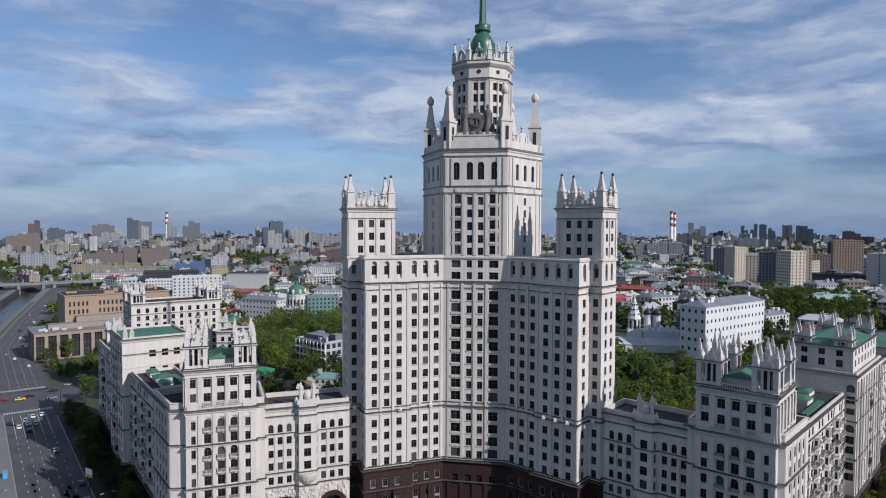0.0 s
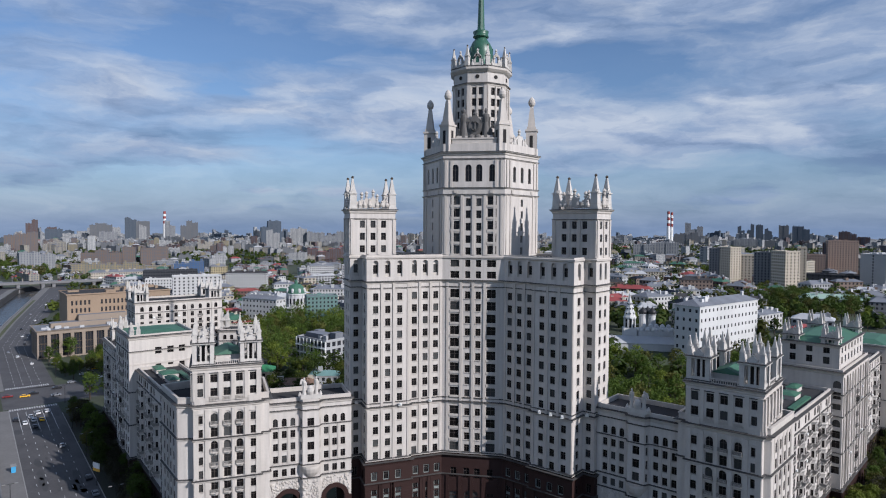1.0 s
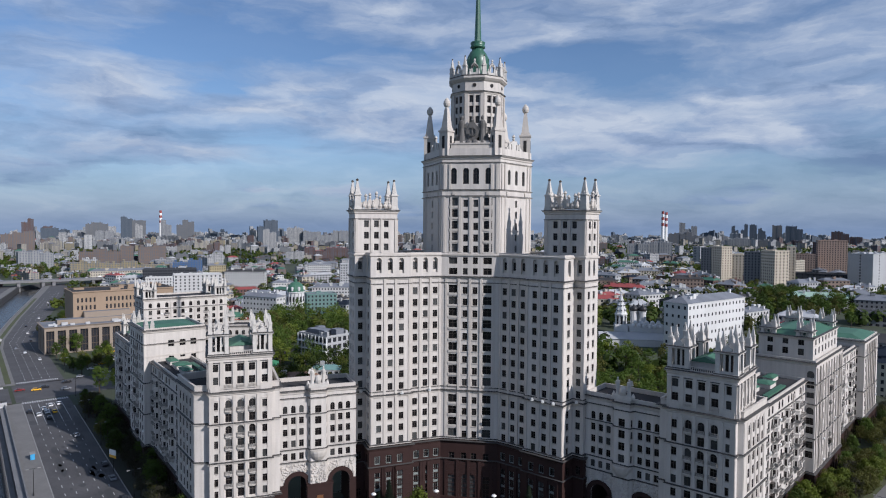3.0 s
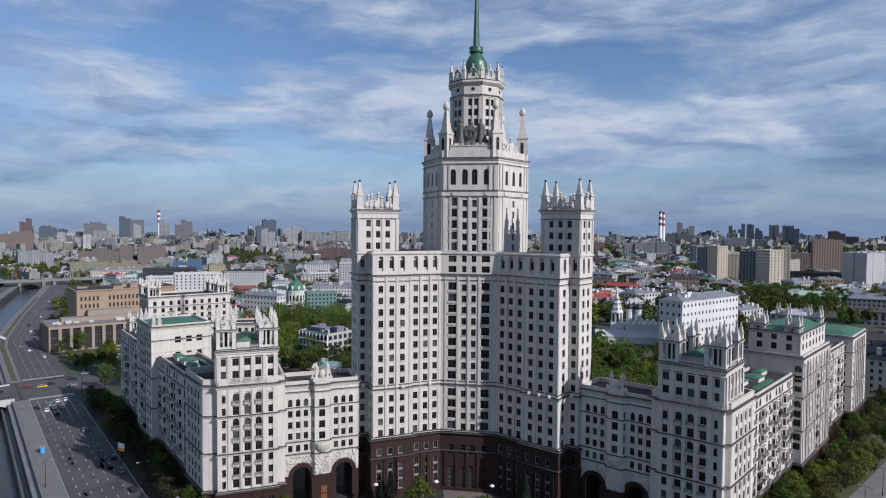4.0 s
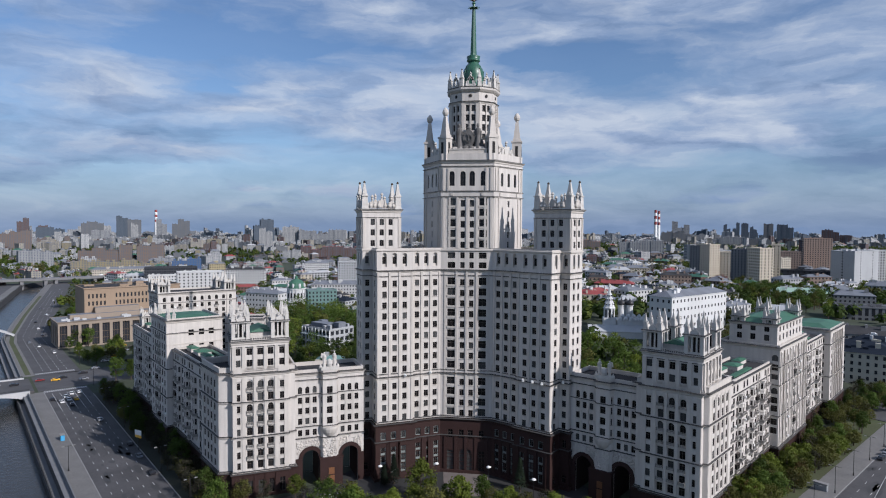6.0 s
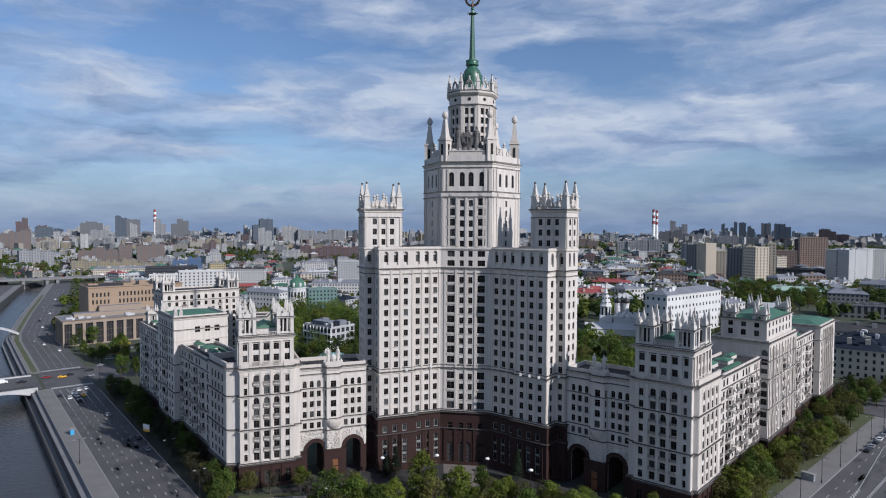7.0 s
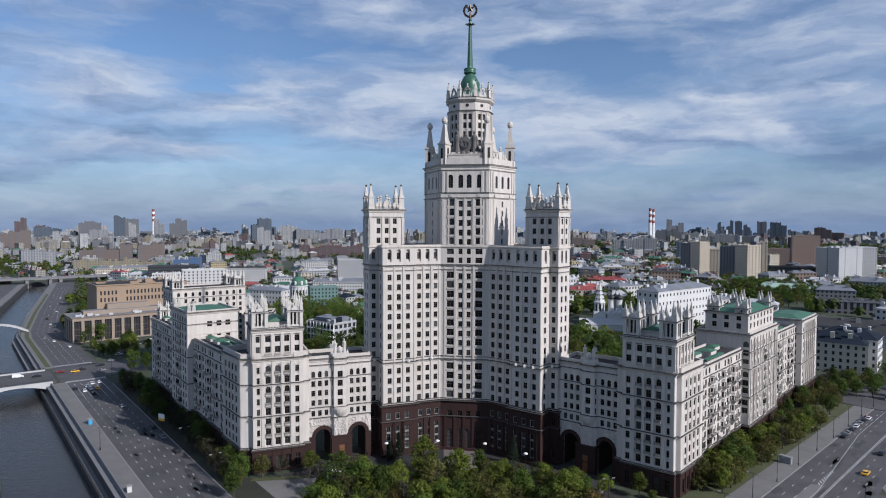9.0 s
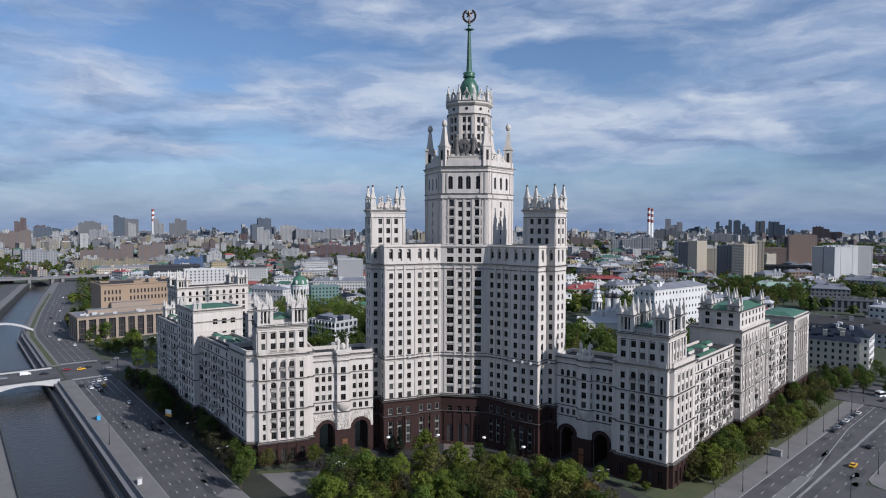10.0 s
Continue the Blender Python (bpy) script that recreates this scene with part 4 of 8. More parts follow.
TIERS = ((9.0, 19.0, (10.5, 14.0, 17.7), False), (20.0, 30.2, (21.3, 25.0, 28.7), True), (31.1, 38.2, (32.4, 36.1), True))


def corner_block(side, pf, G, inward, s_corner, s_end, s_arches):
    """A front with a projecting middle, set-back corners, and an outer side of tall arched bays in line with the wing."""
    F = frame_of(side)
    own = thing("corner_block", (*F(77, pf - 10), 0), "cream stone apartment corner block crowned by pinnacled lanterns", "apartment block", "corner blocks")
    gz = Glazing(own)
    cols_a = (84.3, 80.7, 77.4, 74.2, 70.6)
    outer, end = G(s_corner, -1.2, inward), G(s_end, -1.2, inward)
    lo = ccw([F(66.3, pf - 1.4), F(68.6, pf - 1.4), F(68.6, pf), F(86.0, pf), F(86.0, pf - 1.7), outer, end, G(s_end, 14, inward), F(66.3, pf - 20)])
    tr = Mesh()

    def lower(k, p0, p1, L):
        hs, niches = [], []
        ang = wall_angle(p0, p1)
        if min(dist(p0, end), dist(p1, end)) < 0.05 and min(dist(p0, outer), dist(p1, outer)) < 0.05:
            from_start = dist(p0, outer) < 0.05
            for s_ in s_arches:
                u = s_ - s_corner if from_start else s_end - s_
                for zb, zt, levels, arch in TIERS:
                    niches.append(((u, 2.1, zb, zt, arch), levels, 1.5, 2.3))
                for e in (-1.6, 1.6):
                    for zb, zt in ((9.0, 19.2), (20.2, 30.4), (31.2, 38.8)):
                        pilaster(tr, p0, p1, u + e, 0.6, zb, zt, 0.07)
            e = 1.2 if from_start else L - 1.2
            for zb, zt in ((9.0, 19.2), (20.2, 30.4), (31.2, 38.8)):
                pilaster(tr, p0, p1, e, 2.0, zb, zt, 0.12)
            return hs, niches, 0.16
        if abs(L - 17.4) > 0.1:
            return hs
        cols = [(L / 2 + (a - 77.3) * (1 if dist(p0, F(68.6, pf)) < 0.1 else -1), 1.5) for a in cols_a]
        for j, (u, w) in enumerate(cols):
            if 1 <= j <= 3:
                for zb, zt, levels, arch in TIERS:
                    niches.append(((u, 2.0, zb, zt, arch), levels, 1.7, 2.45))
                    for z in levels[1:]:
                        balcony(own, p0, p1, u, z - 1.35, 2.1, 0.62)
            else:
                for z in ROWS:
                    hs.append((u, w, z - 1.1, z + 1.1, False))
                    tr.box(*along(p0, p1, u, 0.06), z - 1.26, z - 1.1, w + 0.3, 0.28, ang)
                for z in (37.6, 29.9):
                    tr.box(*along(p0, p1, u, 0.1), z, z + 0.22, w + 0.5, 0.34, ang)
        us = [u for u, w in cols]
        for a, b in zip(us, us[1:]):
            wide = 1.1 if (a + b) / 2 - L / 2 > 4 or (a + b) / 2 - L / 2 < -4 else 0.8
            for za, zb in ((9.0, 19.2), (20.2, 30.4), (31.2, 38.8)):
                pilaster(tr, p0, p1, (a + b) / 2, wide, za, zb, 0.28)
        for u in (0.75, L - 0.75):
            for za, zb in ((9.0, 19.2), (20.2, 30.4), (31.2, 38.8)):
                pilaster(tr, p0, p1, u, 1.3, za, zb, 0.25)
        return hs, niches, 0.4

    block(own, gz, lo, 8.4, 39.8, lower)
    tr.sweep(lo, moulding(lo, 39.0, CORNICE, 1.0, 1.1))
    tr.sweep(lo, moulding(lo, 19.2, STRING, 1.6, 1.3))
    tr.sweep(lo, moulding(lo, 30.4, STRING, 1.6, 1.3))
    tr.sweep(lo, moulding(lo, 8.2, STRING, 1.3, 1.0))
    tr.sweep(lo, [(-0.1, 39.8), (-0.1, 41.6), (0.05, 41.7), (0.05, 41.9), (-0.6, 41.9), (-0.6, 39.8)])
    # upper storeys over the projecting middle
    up = ccw([F(68.5, pf - 0.2), F(86.1, pf - 0.2), F(86.1, pf - 17.5), F(68.5, pf - 17.5)])

    def upper(k, p0, p1, L):
        turn = 1 if dist(p0, F(68.5, pf - 0.2)) < 0.1 else -1
        cols = [(L / 2 + turn * (a - 77.3), 1.75) for a in cols_a]
        hs = grid_holes(cols, [(43.3, 2.2, False), (47.0, 2.2, False)])
        if seen(p0, p1):
            us = [u for u, w in cols]
            for a, b in zip(us, us[1:]):
                pilaster(tr, p0, p1, (a + b) / 2, 1.0, 41.2, 48.8, 0.38)
            for a in (0.7, L - 0.7):
                pilaster(tr, p0, p1, a, 1.2, 41.2, 48.8, 0.38)
            for u in us[1:4]:
                balustrade(tr, along(p0, p1, u - 1.1), along(p0, p1, u + 1.1), 41.0, 1.2, 0.36, 0, 0.34)
            for u in (us[0], us[4]):
                tr.box(*along(p0, p1, u, 0.2), 40.2, 42.0, 2.6, 0.5, wall_angle(p0, p1))
        return hs

    block(own, gz, up, 39.6, 50.6, upper)
    tr.sweep(up, moulding(up, 49.2, CORNICE, 0.8, 1.2))
    tr.sweep(up, moulding(up, 48.3, STRING, 0.8, 0.6))
    for k in range(4):
        p0, p1 = up[k], up[(k + 1) % 4]
        L = dist(p0, p1)
        balustrade(tr, along(p0, p1, 5.6), along(p0, p1, L - 5.6), 50.6, 1.2, 0.5, 0, -0.3)
    tr.ob("trim", TRIM, own)
    bs = Mesh()
    bp = offset(lo, 0.3)
    for k in range(len(bp)):
        p0, p1 = bp[k], bp[(k + 1) % len(bp)]
        L = dist(p0, p1)
        hs = [(u, 1.7, 1.0, 5.6, False) for u, w in evenly(L, max(2, int(L / 3.5)), 1.7, 0.6)] if L > 10 else []
        bs.wall(p0, p1, 0, 8.3, hs, 0.5)
        gz.put(p0, p1, hs, 0.5, False)
        for a, b in zip(hs, hs[1:]):
            pilaster(bs, p0, p1, (a[0] + b[0]) / 2, 1.0, 0, 7.4, 0.25)
    bs.sweep(bp, moulding(bp, 7.4, STRING, 1.2, 1.5))
    bs.ob("base", GRANITE, own, "dark red granite ground storey")
    ang = wall_angle(F(66.3, pf), F(87.4, pf)) if side > 0 else wall_angle(F(87.4, pf), F(66.3, pf))
    for a in (71.2, 83.3):
        for p in (pf - 3.1, pf - 14.6):
            lantern(own, *F(a, p), 50.6, ang)
    rf = Mesh()
    rp = ccw([F(73.5, pf - 4), F(80.2, pf - 4), F(80.2, pf - 15), F(73.5, pf - 15)])
    rf.prism(rp, 50.6, 52.6, 1)
    q = [(*p, 52.6) for p in offset(rp, 0.4)]
    c0, c1 = [((rp[i][0] + rp[j][0]) / 2, (rp[i][1] + rp[j][1]) / 2, 54.0) for i, j in ((0, 1), (2, 3))]
    rf.add(q + [c0, c1], [(0, 1, 4), (1, 2, 5, 4), (2, 3, 5), (3, 0, 4, 5)], 0)
    rf.ob("roof", [ROOFGREEN, STONE], own, "green sheet metal hipped roof")
    gz.build()
    flashing(own)
    return own


GALLERY_ROWS = (18.2, 22.1, 25.6, 29.1, 32.4)


def gallery(side, pf):
    """The lower link with two drive-through arches, a bay in the middle and a sculpture over it."""
    F = frame_of(side)
    own = thing("gallery_wing", (*F(55, pf - 6), 0), "cream stone link building with two tall granite archways", "building wing", "gallery wings")
    gz = Glazing(own)
    tr = Mesh()
    gr = Mesh()
    back = pf - 13
    poly = ccw([F(43.1, pf), F(51.9, pf), F(52.7, pf + 1.5), F(57.3, pf + 1.5), F(58.1, pf), F(66.2, pf), F(66.2, back), F(43.1, back)])
    mb = Mesh()
    m = len(poly)
    for k in range(m):
        p0, p1 = poly[k], poly[(k + 1) % m]
        L = dist(p0, p1)
        f = seen(p0, p1)
        hs, deep = [], []
        if L > 20:
            a0 = 66.2 if dist(p0, F(66.2, back)) < 0.1 else 43.1
            deep = [(abs(a - a0), 5.5, 0.0, 12.3, True) for a in (61.1, 47.9)]
        elif 8 < L < 9.5:
            a_start = None
            for a in (43.1, 51.9, 58.1, 66.2):
                if dist(p0, F(a, pf)) < 0.05:
                    a_start = a
            if a_start is not None:
                cs = (45.6, 48.0, 50.4) if a_start in (43.1, 51.9) else (59.8, 62.2, 64.6)
                hs = [(abs(c - a_start), 1.35, z - 1.05, z + (1.3 if z > 30 else 1.05), z > 30) for c in cs for z in GALLERY_ROWS]
                arch = 47.9 if a_start in (43.1, 51.9) else 61.1
                deep = [(abs(arch - a_start), 5.5, 0.0, 12.3, True)]
                for c in cs:
                    for z in GALLERY_ROWS[:-1]:
                        tr.box(*along(p0, p1, abs(c - a_start), 0.05), z - 1.24, z - 1.1, 1.8, 0.26, wall_angle(p0, p1))
                for a, b in zip(cs, cs[1:]):
                    pilaster(tr, p0, p1, abs((a + b) / 2 - a_start), 0.6, 20.8, 31.0, 0.16)
                gr = Mesh()
                # voussoirs round the archway
                u0 = abs(arch - a_start)
                arcs = [(u0 + r * math.cos(math.pi * j / 20), 9.55 + r * math.sin(math.pi * j / 20)) for r in (2.75, 4.0) for j in range(21)]
                vs = [(*along(p0, p1, u, o), z) for o in (0.0, 0.4) for u, z in arcs]
                gr.add(vs, [f for j in range(20) for f in ((42 + j, 42 + j + 1, 63 + j + 1, 63 + j), (63 + j, 63 + j + 1, 21 + j + 1, 21 + j), (j, j + 1, 43 + j, 42 + j))])
                # granite foot of the wall beside the archway
                for e0, e1 in ((0.02, u0 - 2.75), (u0 + 2.75, L - 0.02)):
                    if e1 - e0 > 0.2:
                        gr.box(*along(p0, p1, (e0 + e1) / 2, 0.15), 0, 9.2, e1 - e0, 0.5, wall_angle(p0, p1))
                        gr.box(*along(p0, p1, (e0 + e1) / 2, 0.22), 9.2, 9.7, e1 - e0, 0.64, wall_angle(p0, p1))
        elif L > 4:
            hs = [(L / 2, 1.9, z - 1.15, z + 1.15, False) for z in GALLERY_ROWS[1:]]
        elif L > 1:
            hs = [(L / 2, 0.7, z - 1.1, z + 1.1, False) for z in GALLERY_ROWS[1:]]
        if deep and L < 10:
            mb.wall(p0, p1, 0, 38.2, deep + hs, 0.4)
            # the passage behind the archway
            for u, w, zb, zt, arch in deep:
                q0, q1 = along(p0, p1, u - w / 2, -0.4), along(p0, p1, u + w / 2, -0.4)
                d = 12.55
                e0, e1 = along(p0, p1, u - w / 2, -d), along(p0, p1, u + w / 2, -d)
                edge = [(0, 0.0), (0, zt - w / 2)] + [(w / 2 - w / 2 * math.cos(math.pi * j / 8), zt - w / 2 + w / 2 * math.sin(math.pi * j / 8)) for j in range(1, 8)] + [(w, zt - w / 2), (w, 0.0)]
                A = [(*along(q0, q1, e), z) for e, z in edge]
                B = [(*along(e0, e1, e), z) for e, z in edge]
                r = len(edge)
                gr.add(A + B, [(i, i + 1, r + i + 1, r + i) for i in range(r - 1)], 0)
            gr.ob("archway", GRANITE, own, "dark red granite arch surround")
            gz.put(p0, p1, hs, 0.4, f)
        else:
            mb.wall(p0, p1, 0, 38.2, deep + hs, 0.4)
            gz.put(p0, p1, hs, 0.4, f)
    mb.cap(poly, 38.0, 1)
    mb.ob("wall", [STONE, FLATROOF], own)
    tr.sweep(poly, moulding(poly, 37.0, CORNICE, 0.8, 1.1))
    tr.sweep(poly, [(-0.1, 38.2), (-0.1, 39.3), (-0.6, 39.3), (-0.6, 38.0)])
    tr.sweep(poly, moulding(poly, 35.6, STRING, 1.2, 0.9))
    tr.sweep(poly, moulding(poly, 30.8, STRING, 0.9, 0.8))
    tr.sweep(poly, moulding(poly, 20.0, STRING, 1.2, 0.9))
    tr.sweep(poly, moulding(poly, 16.1, STRING, 1.4, 1.0))
    # carved frieze of leaves and ribbons over the archways
    rnd = random.Random(5)
    made = 0
    while made < 330:
        a, z = rnd.uniform(43.8, 65.6), rnd.uniform(10.0, 15.9)
        if any(math.hypot(a - c, max(z - 9.55, 0)) < 4.1 for c in (61.1, 47.9)):
            continue
        made += 1
        bay = 52.7 < a < 57.3
        x, y = F(a, pf + (1.55 if bay else 0.05))
        r = rnd.uniform(0.16, 0.42)
        tr.lathe(x, y, [(r * 0.4, z - r), (r, z - r * 0.3), (r * 0.8, z + r * 0.5), (0.05, z + r * 1.1)], 6, 0, rnd.uniform(0, 1))
    tr.ob("trim", TRIM, own)
    # granite pier with the doorway between the archways
    gr = Mesh()
    ang = wall_angle(F(43.1, pf), F(66.2, pf))
    gr.box(*F(54.5, pf + 0.9), 0, 9.2, 7.6, 2.1, ang)
    gr.box(*F(54.5, pf + 0.9), 9.2, 9.8, 8.0, 2.5, ang)
    gr.box(*F(54.5, pf + 2.0), 0, 0.3, 3.0, 0.8, ang)
    gr.ob("door_pier", GRANITE, own, "dark red granite pier")
    dr = Mesh()
    dr.box(*F(54.5, pf + 2.0), 0.3, 3.6, 1.9, 0.16, ang)
    dr.box(*F(54.5, pf + 2.06), 0.5, 2.6, 0.7, 0.16, ang)
    dr.box(*F(54.5, pf + 2.0), 4.0, 6.2, 1.9, 0.14, ang)
    dr.ob("door", material("oak_door", (0.16, 0.07, 0.03), 0.5, 0.2, 0.6, 5.0), own, "brown wooden double door")
    # corbelled foot of the bay
    cb = Mesh()
    cb.lathe(*F(55, pf + 0.3), [(0.6, 16.4), (1.8, 17.0), (2.6, 18.2), (3.0, 19.4), (3.0, 20.1)], 16)
    cb.ob("bay_corbel", TRIM, own)
    # sculpture on the parapet
    sm = Mesh()
    x0, y0 = F(55, pf + 0.6)
    sm.box(x0, y0, 39.0, 40.2, 5.6, 1.8, ang)
    for u, h in ((-1.7, 5.0), (1.7, 4.8)):
        x, y = F(55 + u, pf + 0.6)
        sm.lathe(x, y, [(0.62, 40.2), (0.48, 40.2 + h * 0.3), (0.42, 40.2 + h * 0.5), (0.62, 40.2 + h * 0.70), (0.55, 40.2 + h * 0.8), (0.2, 40.2 + h * 0.84), (0.3, 40.2 + h * 0.92), (0.12, 40.2 + h)], 9)
        for e, z_ in ((0.5, 0.62), (-0.55, 0.55)):
            sm.box(*F(55 + u + e, pf + 0.6), 40.2 + h * (z_ - 0.14), 40.2 + h * (z_ + 0.16), 0.28, 0.32, ang + 0.3)
    sm.box(*F(57.2, pf + 0.6), 43.2, 44.6, 1.5, 0.35, ang, 0, 0.6)
    sm.lathe(*F(55, pf + 0.9), [(0.8, 40.2), (1.05, 41.2), (0.8, 42.2), (0.2, 42.7)], 10)
    for u in (-2.9, 2.9):
        sm.lathe(*F(55 + u, pf + 0.5), [(0.5, 39.3), (0.55, 40.0), (0.3, 40.6), (0.1, 41.0)], 8)
    so = sm.ob("roof_sculpture", SCULPT)
    tagged(so, "white stone sculpture group standing on the parapet", "sculpture", "roof sculptures")
    gz.build()
    flashing(own)
    return own


gallery(-1, 6.6)
gallery(1, 2.8)


def line_frame(start, end):
    """s along the outer face, d inwards from it."""
    u = (Vector(end) - Vector(start)).normalized()

    def G(s, d, inward):
        v = Vector((-u.y, u.x)) * inward
        return (start[0] + u.x * s + v.x * d, start[1] + u.y * s + v.y * d)
    return G


def oriel(owner, glaz, p0, p1, u, levels):
    """A bay window hung on the wall, three windows to a storey, with a balustrade at each floor and a rounded foot."""
    w, out = 3.0, 1.2
    z0, z1 = levels[0] - 1.7, levels[-1] + 1.9
    a, b = along(p0, p1, u - w / 2), along(p0, p1, u - w / 2 + 0.7, out)
    c, d = along(p0, p1, u + w / 2 - 0.7, out), along(p0, p1, u + w / 2)
    m = Mesh()
    for q0, q1, ww in ((a, b, 0.75), (b, c, 1.1), (c, d, 0.75)):
        hs = [(dist(q0, q1) / 2, ww, z - 1.0, z + 1.05, False) for z in levels]
        m.wall(q0, q1, z0, z1, hs, 0.2)
        glaz.put(q0, q1, hs, 0.2, True)
    plan = [a, b, c, d]
    m.cap(plan, z1)
    m.sweep(plan, [(0, z1 - 0.5), (0.25, z1 - 0.3), (0.3, z1), (0, z1 + 0.1)])
    for z in levels:
        m.sweep(plan, [(0, z - 1.7), (0.22, z - 1.6), (0.22, z - 1.3), (0, z - 1.2)])
    x, y = along(p0, p1, u, 0.1)
    m.lathe(x, y, [(0.2, z0 - 1.6), (0.7, z0 - 1.0), (1.1, z0 - 0.4), (1.3, z0 + 0.05)], 12)
    m.ob("oriel", STONE, owner)
    for k, z in enumerate(levels):
        if k % 2 == 0:
            balcony(owner, p0, p1, u, z - 1.35, 3.5, 1.75)


def long_wing(G, inward, s0, s1, d0, d1, top, label, ncols, balcony_cols, arch_top=True, name="apartment_wing", gable=None, arcade=(), oriels=()):
    own = thing(name, (*G((s0 + s1) / 2, (d0 + d1) / 2, inward), 0), label, "apartment wing", "apartment wings")
    gz = Glazing(own)
    poly = ccw([G(s0, d0, inward), G(s1, d0, inward), G(s1, d1, inward), G(s0, d1, inward)])
    tr = Mesh()
    rnd = random.Random(int(s0 * 7 + top))
    rows = [z for z in ROWS + [39.2, 42.8, 46.4, 49.8] if z < top - 1.6]

    tiers = [(9.0, 19.0, (10.5, 14.0, 17.7), False), (20.0, 30.2, (21.3, 25.0, 28.7), True), (31.0, min(top - 1.6, 42.0), [z for z in rows if z > 31 and z < top - 2.6], True)]

    def is_arcade(p0, j, nc):
        """Bays counted from the end next to the corner block."""
        return (j if dist(p0, G(s0, d0, inward)) < 0.1 else nc - 1 - j) in arcade

    def holes(k, p0, p1, L):
        if gable is not None and abs(L - abs(s1 - s0)) > 0.1:
            hs = [(L / 2 + g[0], g[2] if len(g) > 2 else 1.9, g[1] - 1.1, g[1] + 1.2, len(g) > 3) for g in gable]
            if hs and seen(p0, p1):
                for zz in (top - 9.5, 30.4, 19.2):
                    tr.box(*along(p0, p1, L / 2, 0.05), zz, zz + 0.5, L, 0.3, wall_angle(p0, p1))
            return hs
        nc = ncols if abs(L - abs(s1 - s0)) < 0.1 else max(2, int(L / 4))
        cols = evenly(L, nc, 1.6)
        hs, niches = [], []
        front = min(dist(p0, G(s0, d0, inward)), dist(p1, G(s0, d0, inward))) < 0.1 and min(dist(p0, G(s1, d0, inward)), dist(p1, G(s1, d0, inward))) < 0.1
        flip = dist(p0, G(s0, d0, inward)) > 0.1
        bays = [L - o if flip else o for o in oriels] if front else []
        for o in bays:
            oriel(own, gz, p0, p1, o, rows[1:-1])
        for j, (u, w) in enumerate(cols):
            if any(abs(u - o) < 1.9 for o in bays):
                continue
            if L > 20 and is_arcade(p0, j, nc):
                for zb, zt, levels, arch in tiers:
                    niches.append(((u, 2.1, zb, zt, arch), levels, 1.4, 2.1))
                continue
            for r, z in enumerate(rows):
                arch = arch_top and r >= len(rows) - 1
                hs.append((u, w, z - 1.1, z + (1.3 if arch else 1.1), arch))
        if seen(p0, p1) and L > 20:
            for j, (u, w) in enumerate(cols):
                if any(abs(u - o) < 1.9 for o in bays):
                    continue
                if is_arcade(p0, j, nc):
                    half = (cols[1][0] - cols[0][0]) / 2
                    for e in (-half, half):
                        pilaster(tr, p0, p1, u + e, 0.7, 9, top - 1.4, 0.35)
                    continue
                for r, z in enumerate(rows[:-1]):
                    if j % balcony_cols[1] in balcony_cols[0]:
                        balcony(own, p0, p1, u, z - 1.12, 2.4, 0.85, rnd.random() < 0.14)
                    else:
                        tr.box(*along(p0, p1, u, 0.05), z - 1.26, z - 1.1, w + 0.3, 0.26, wall_angle(p0, p1))
                        if rnd.random() < 0.14:
                            air_unit(own, p0, p1, u + 1.35, z - 1.0)
                if j % 3 == 0 and j:
                    pilaster(tr, p0, p1, u - (cols[1][0] - cols[0][0]) / 2, 0.7, 9, top - 1.4, 0.3)
        return hs, niches, 0.18

    block(own, gz, poly, 8.4, top, holes)
    tr.sweep(poly, moulding(poly, top - 0.9, CORNICE, 0.9, 1.1))
    tr.sweep(poly, [(-0.2, top), (-0.2, top + 0.9), (-0.7, top + 0.9), (-0.7, top)])
    tr.sweep(poly, moulding(poly, rows[-1] - 2.1, STRING, 1.2, 1.0))
    tr.sweep(poly, moulding(poly, 19.2, STRING, 1.4, 1.2))
    if top > 43:
        tr.sweep(poly, moulding(poly, 30.4, STRING, 1.4, 1.2))
    tr.sweep(poly, moulding(poly, 8.2, STRING, 1.4, 1.0))
    tr.ob("trim", TRIM, own)
    bs = Mesh()
    bp = offset(poly, 0.3)
    for k in range(4):
        p0, p1 = bp[k], bp[(k + 1) % 4]
        hs = [(u, 1.8, 1.0, 5.0, False) for u, w in evenly(dist(p0, p1), max(2, int(dist(p0, p1) / 4)), 1.8)]
        bs.wall(p0, p1, 0, 8.3, hs, 0.5)
        gz.put(p0, p1, hs, 0.5, False)
    bs.sweep(bp, moulding(bp, 7.4, STRING, 1.2, 1.5))
    bs.ob("base", GRANITE, own, "dark red granite ground storey")
    gz.build()
    flashing(own)
    return own, poly


def pent_roof(own, poly, z, h, eave=0.5):
    """A low hipped sheet roof over a four-sided plan."""
    q = offset(poly, eave)
    ins = offset(poly, -min(dist(poly[0], poly[1]), dist(poly[1], poly[2])) * 0.3)
    r = Mesh()
    r.add([(*p, z) for p in q] + [(*p, z + h) for p in ins], [(i, (i + 1) % 4, 4 + (i + 1) % 4, 4 + i) for i in range(4)] + [(4, 5, 6, 7), (3, 2, 1, 0)])
    return r.ob("roof", ROOFGREEN, own, "green sheet metal roof")


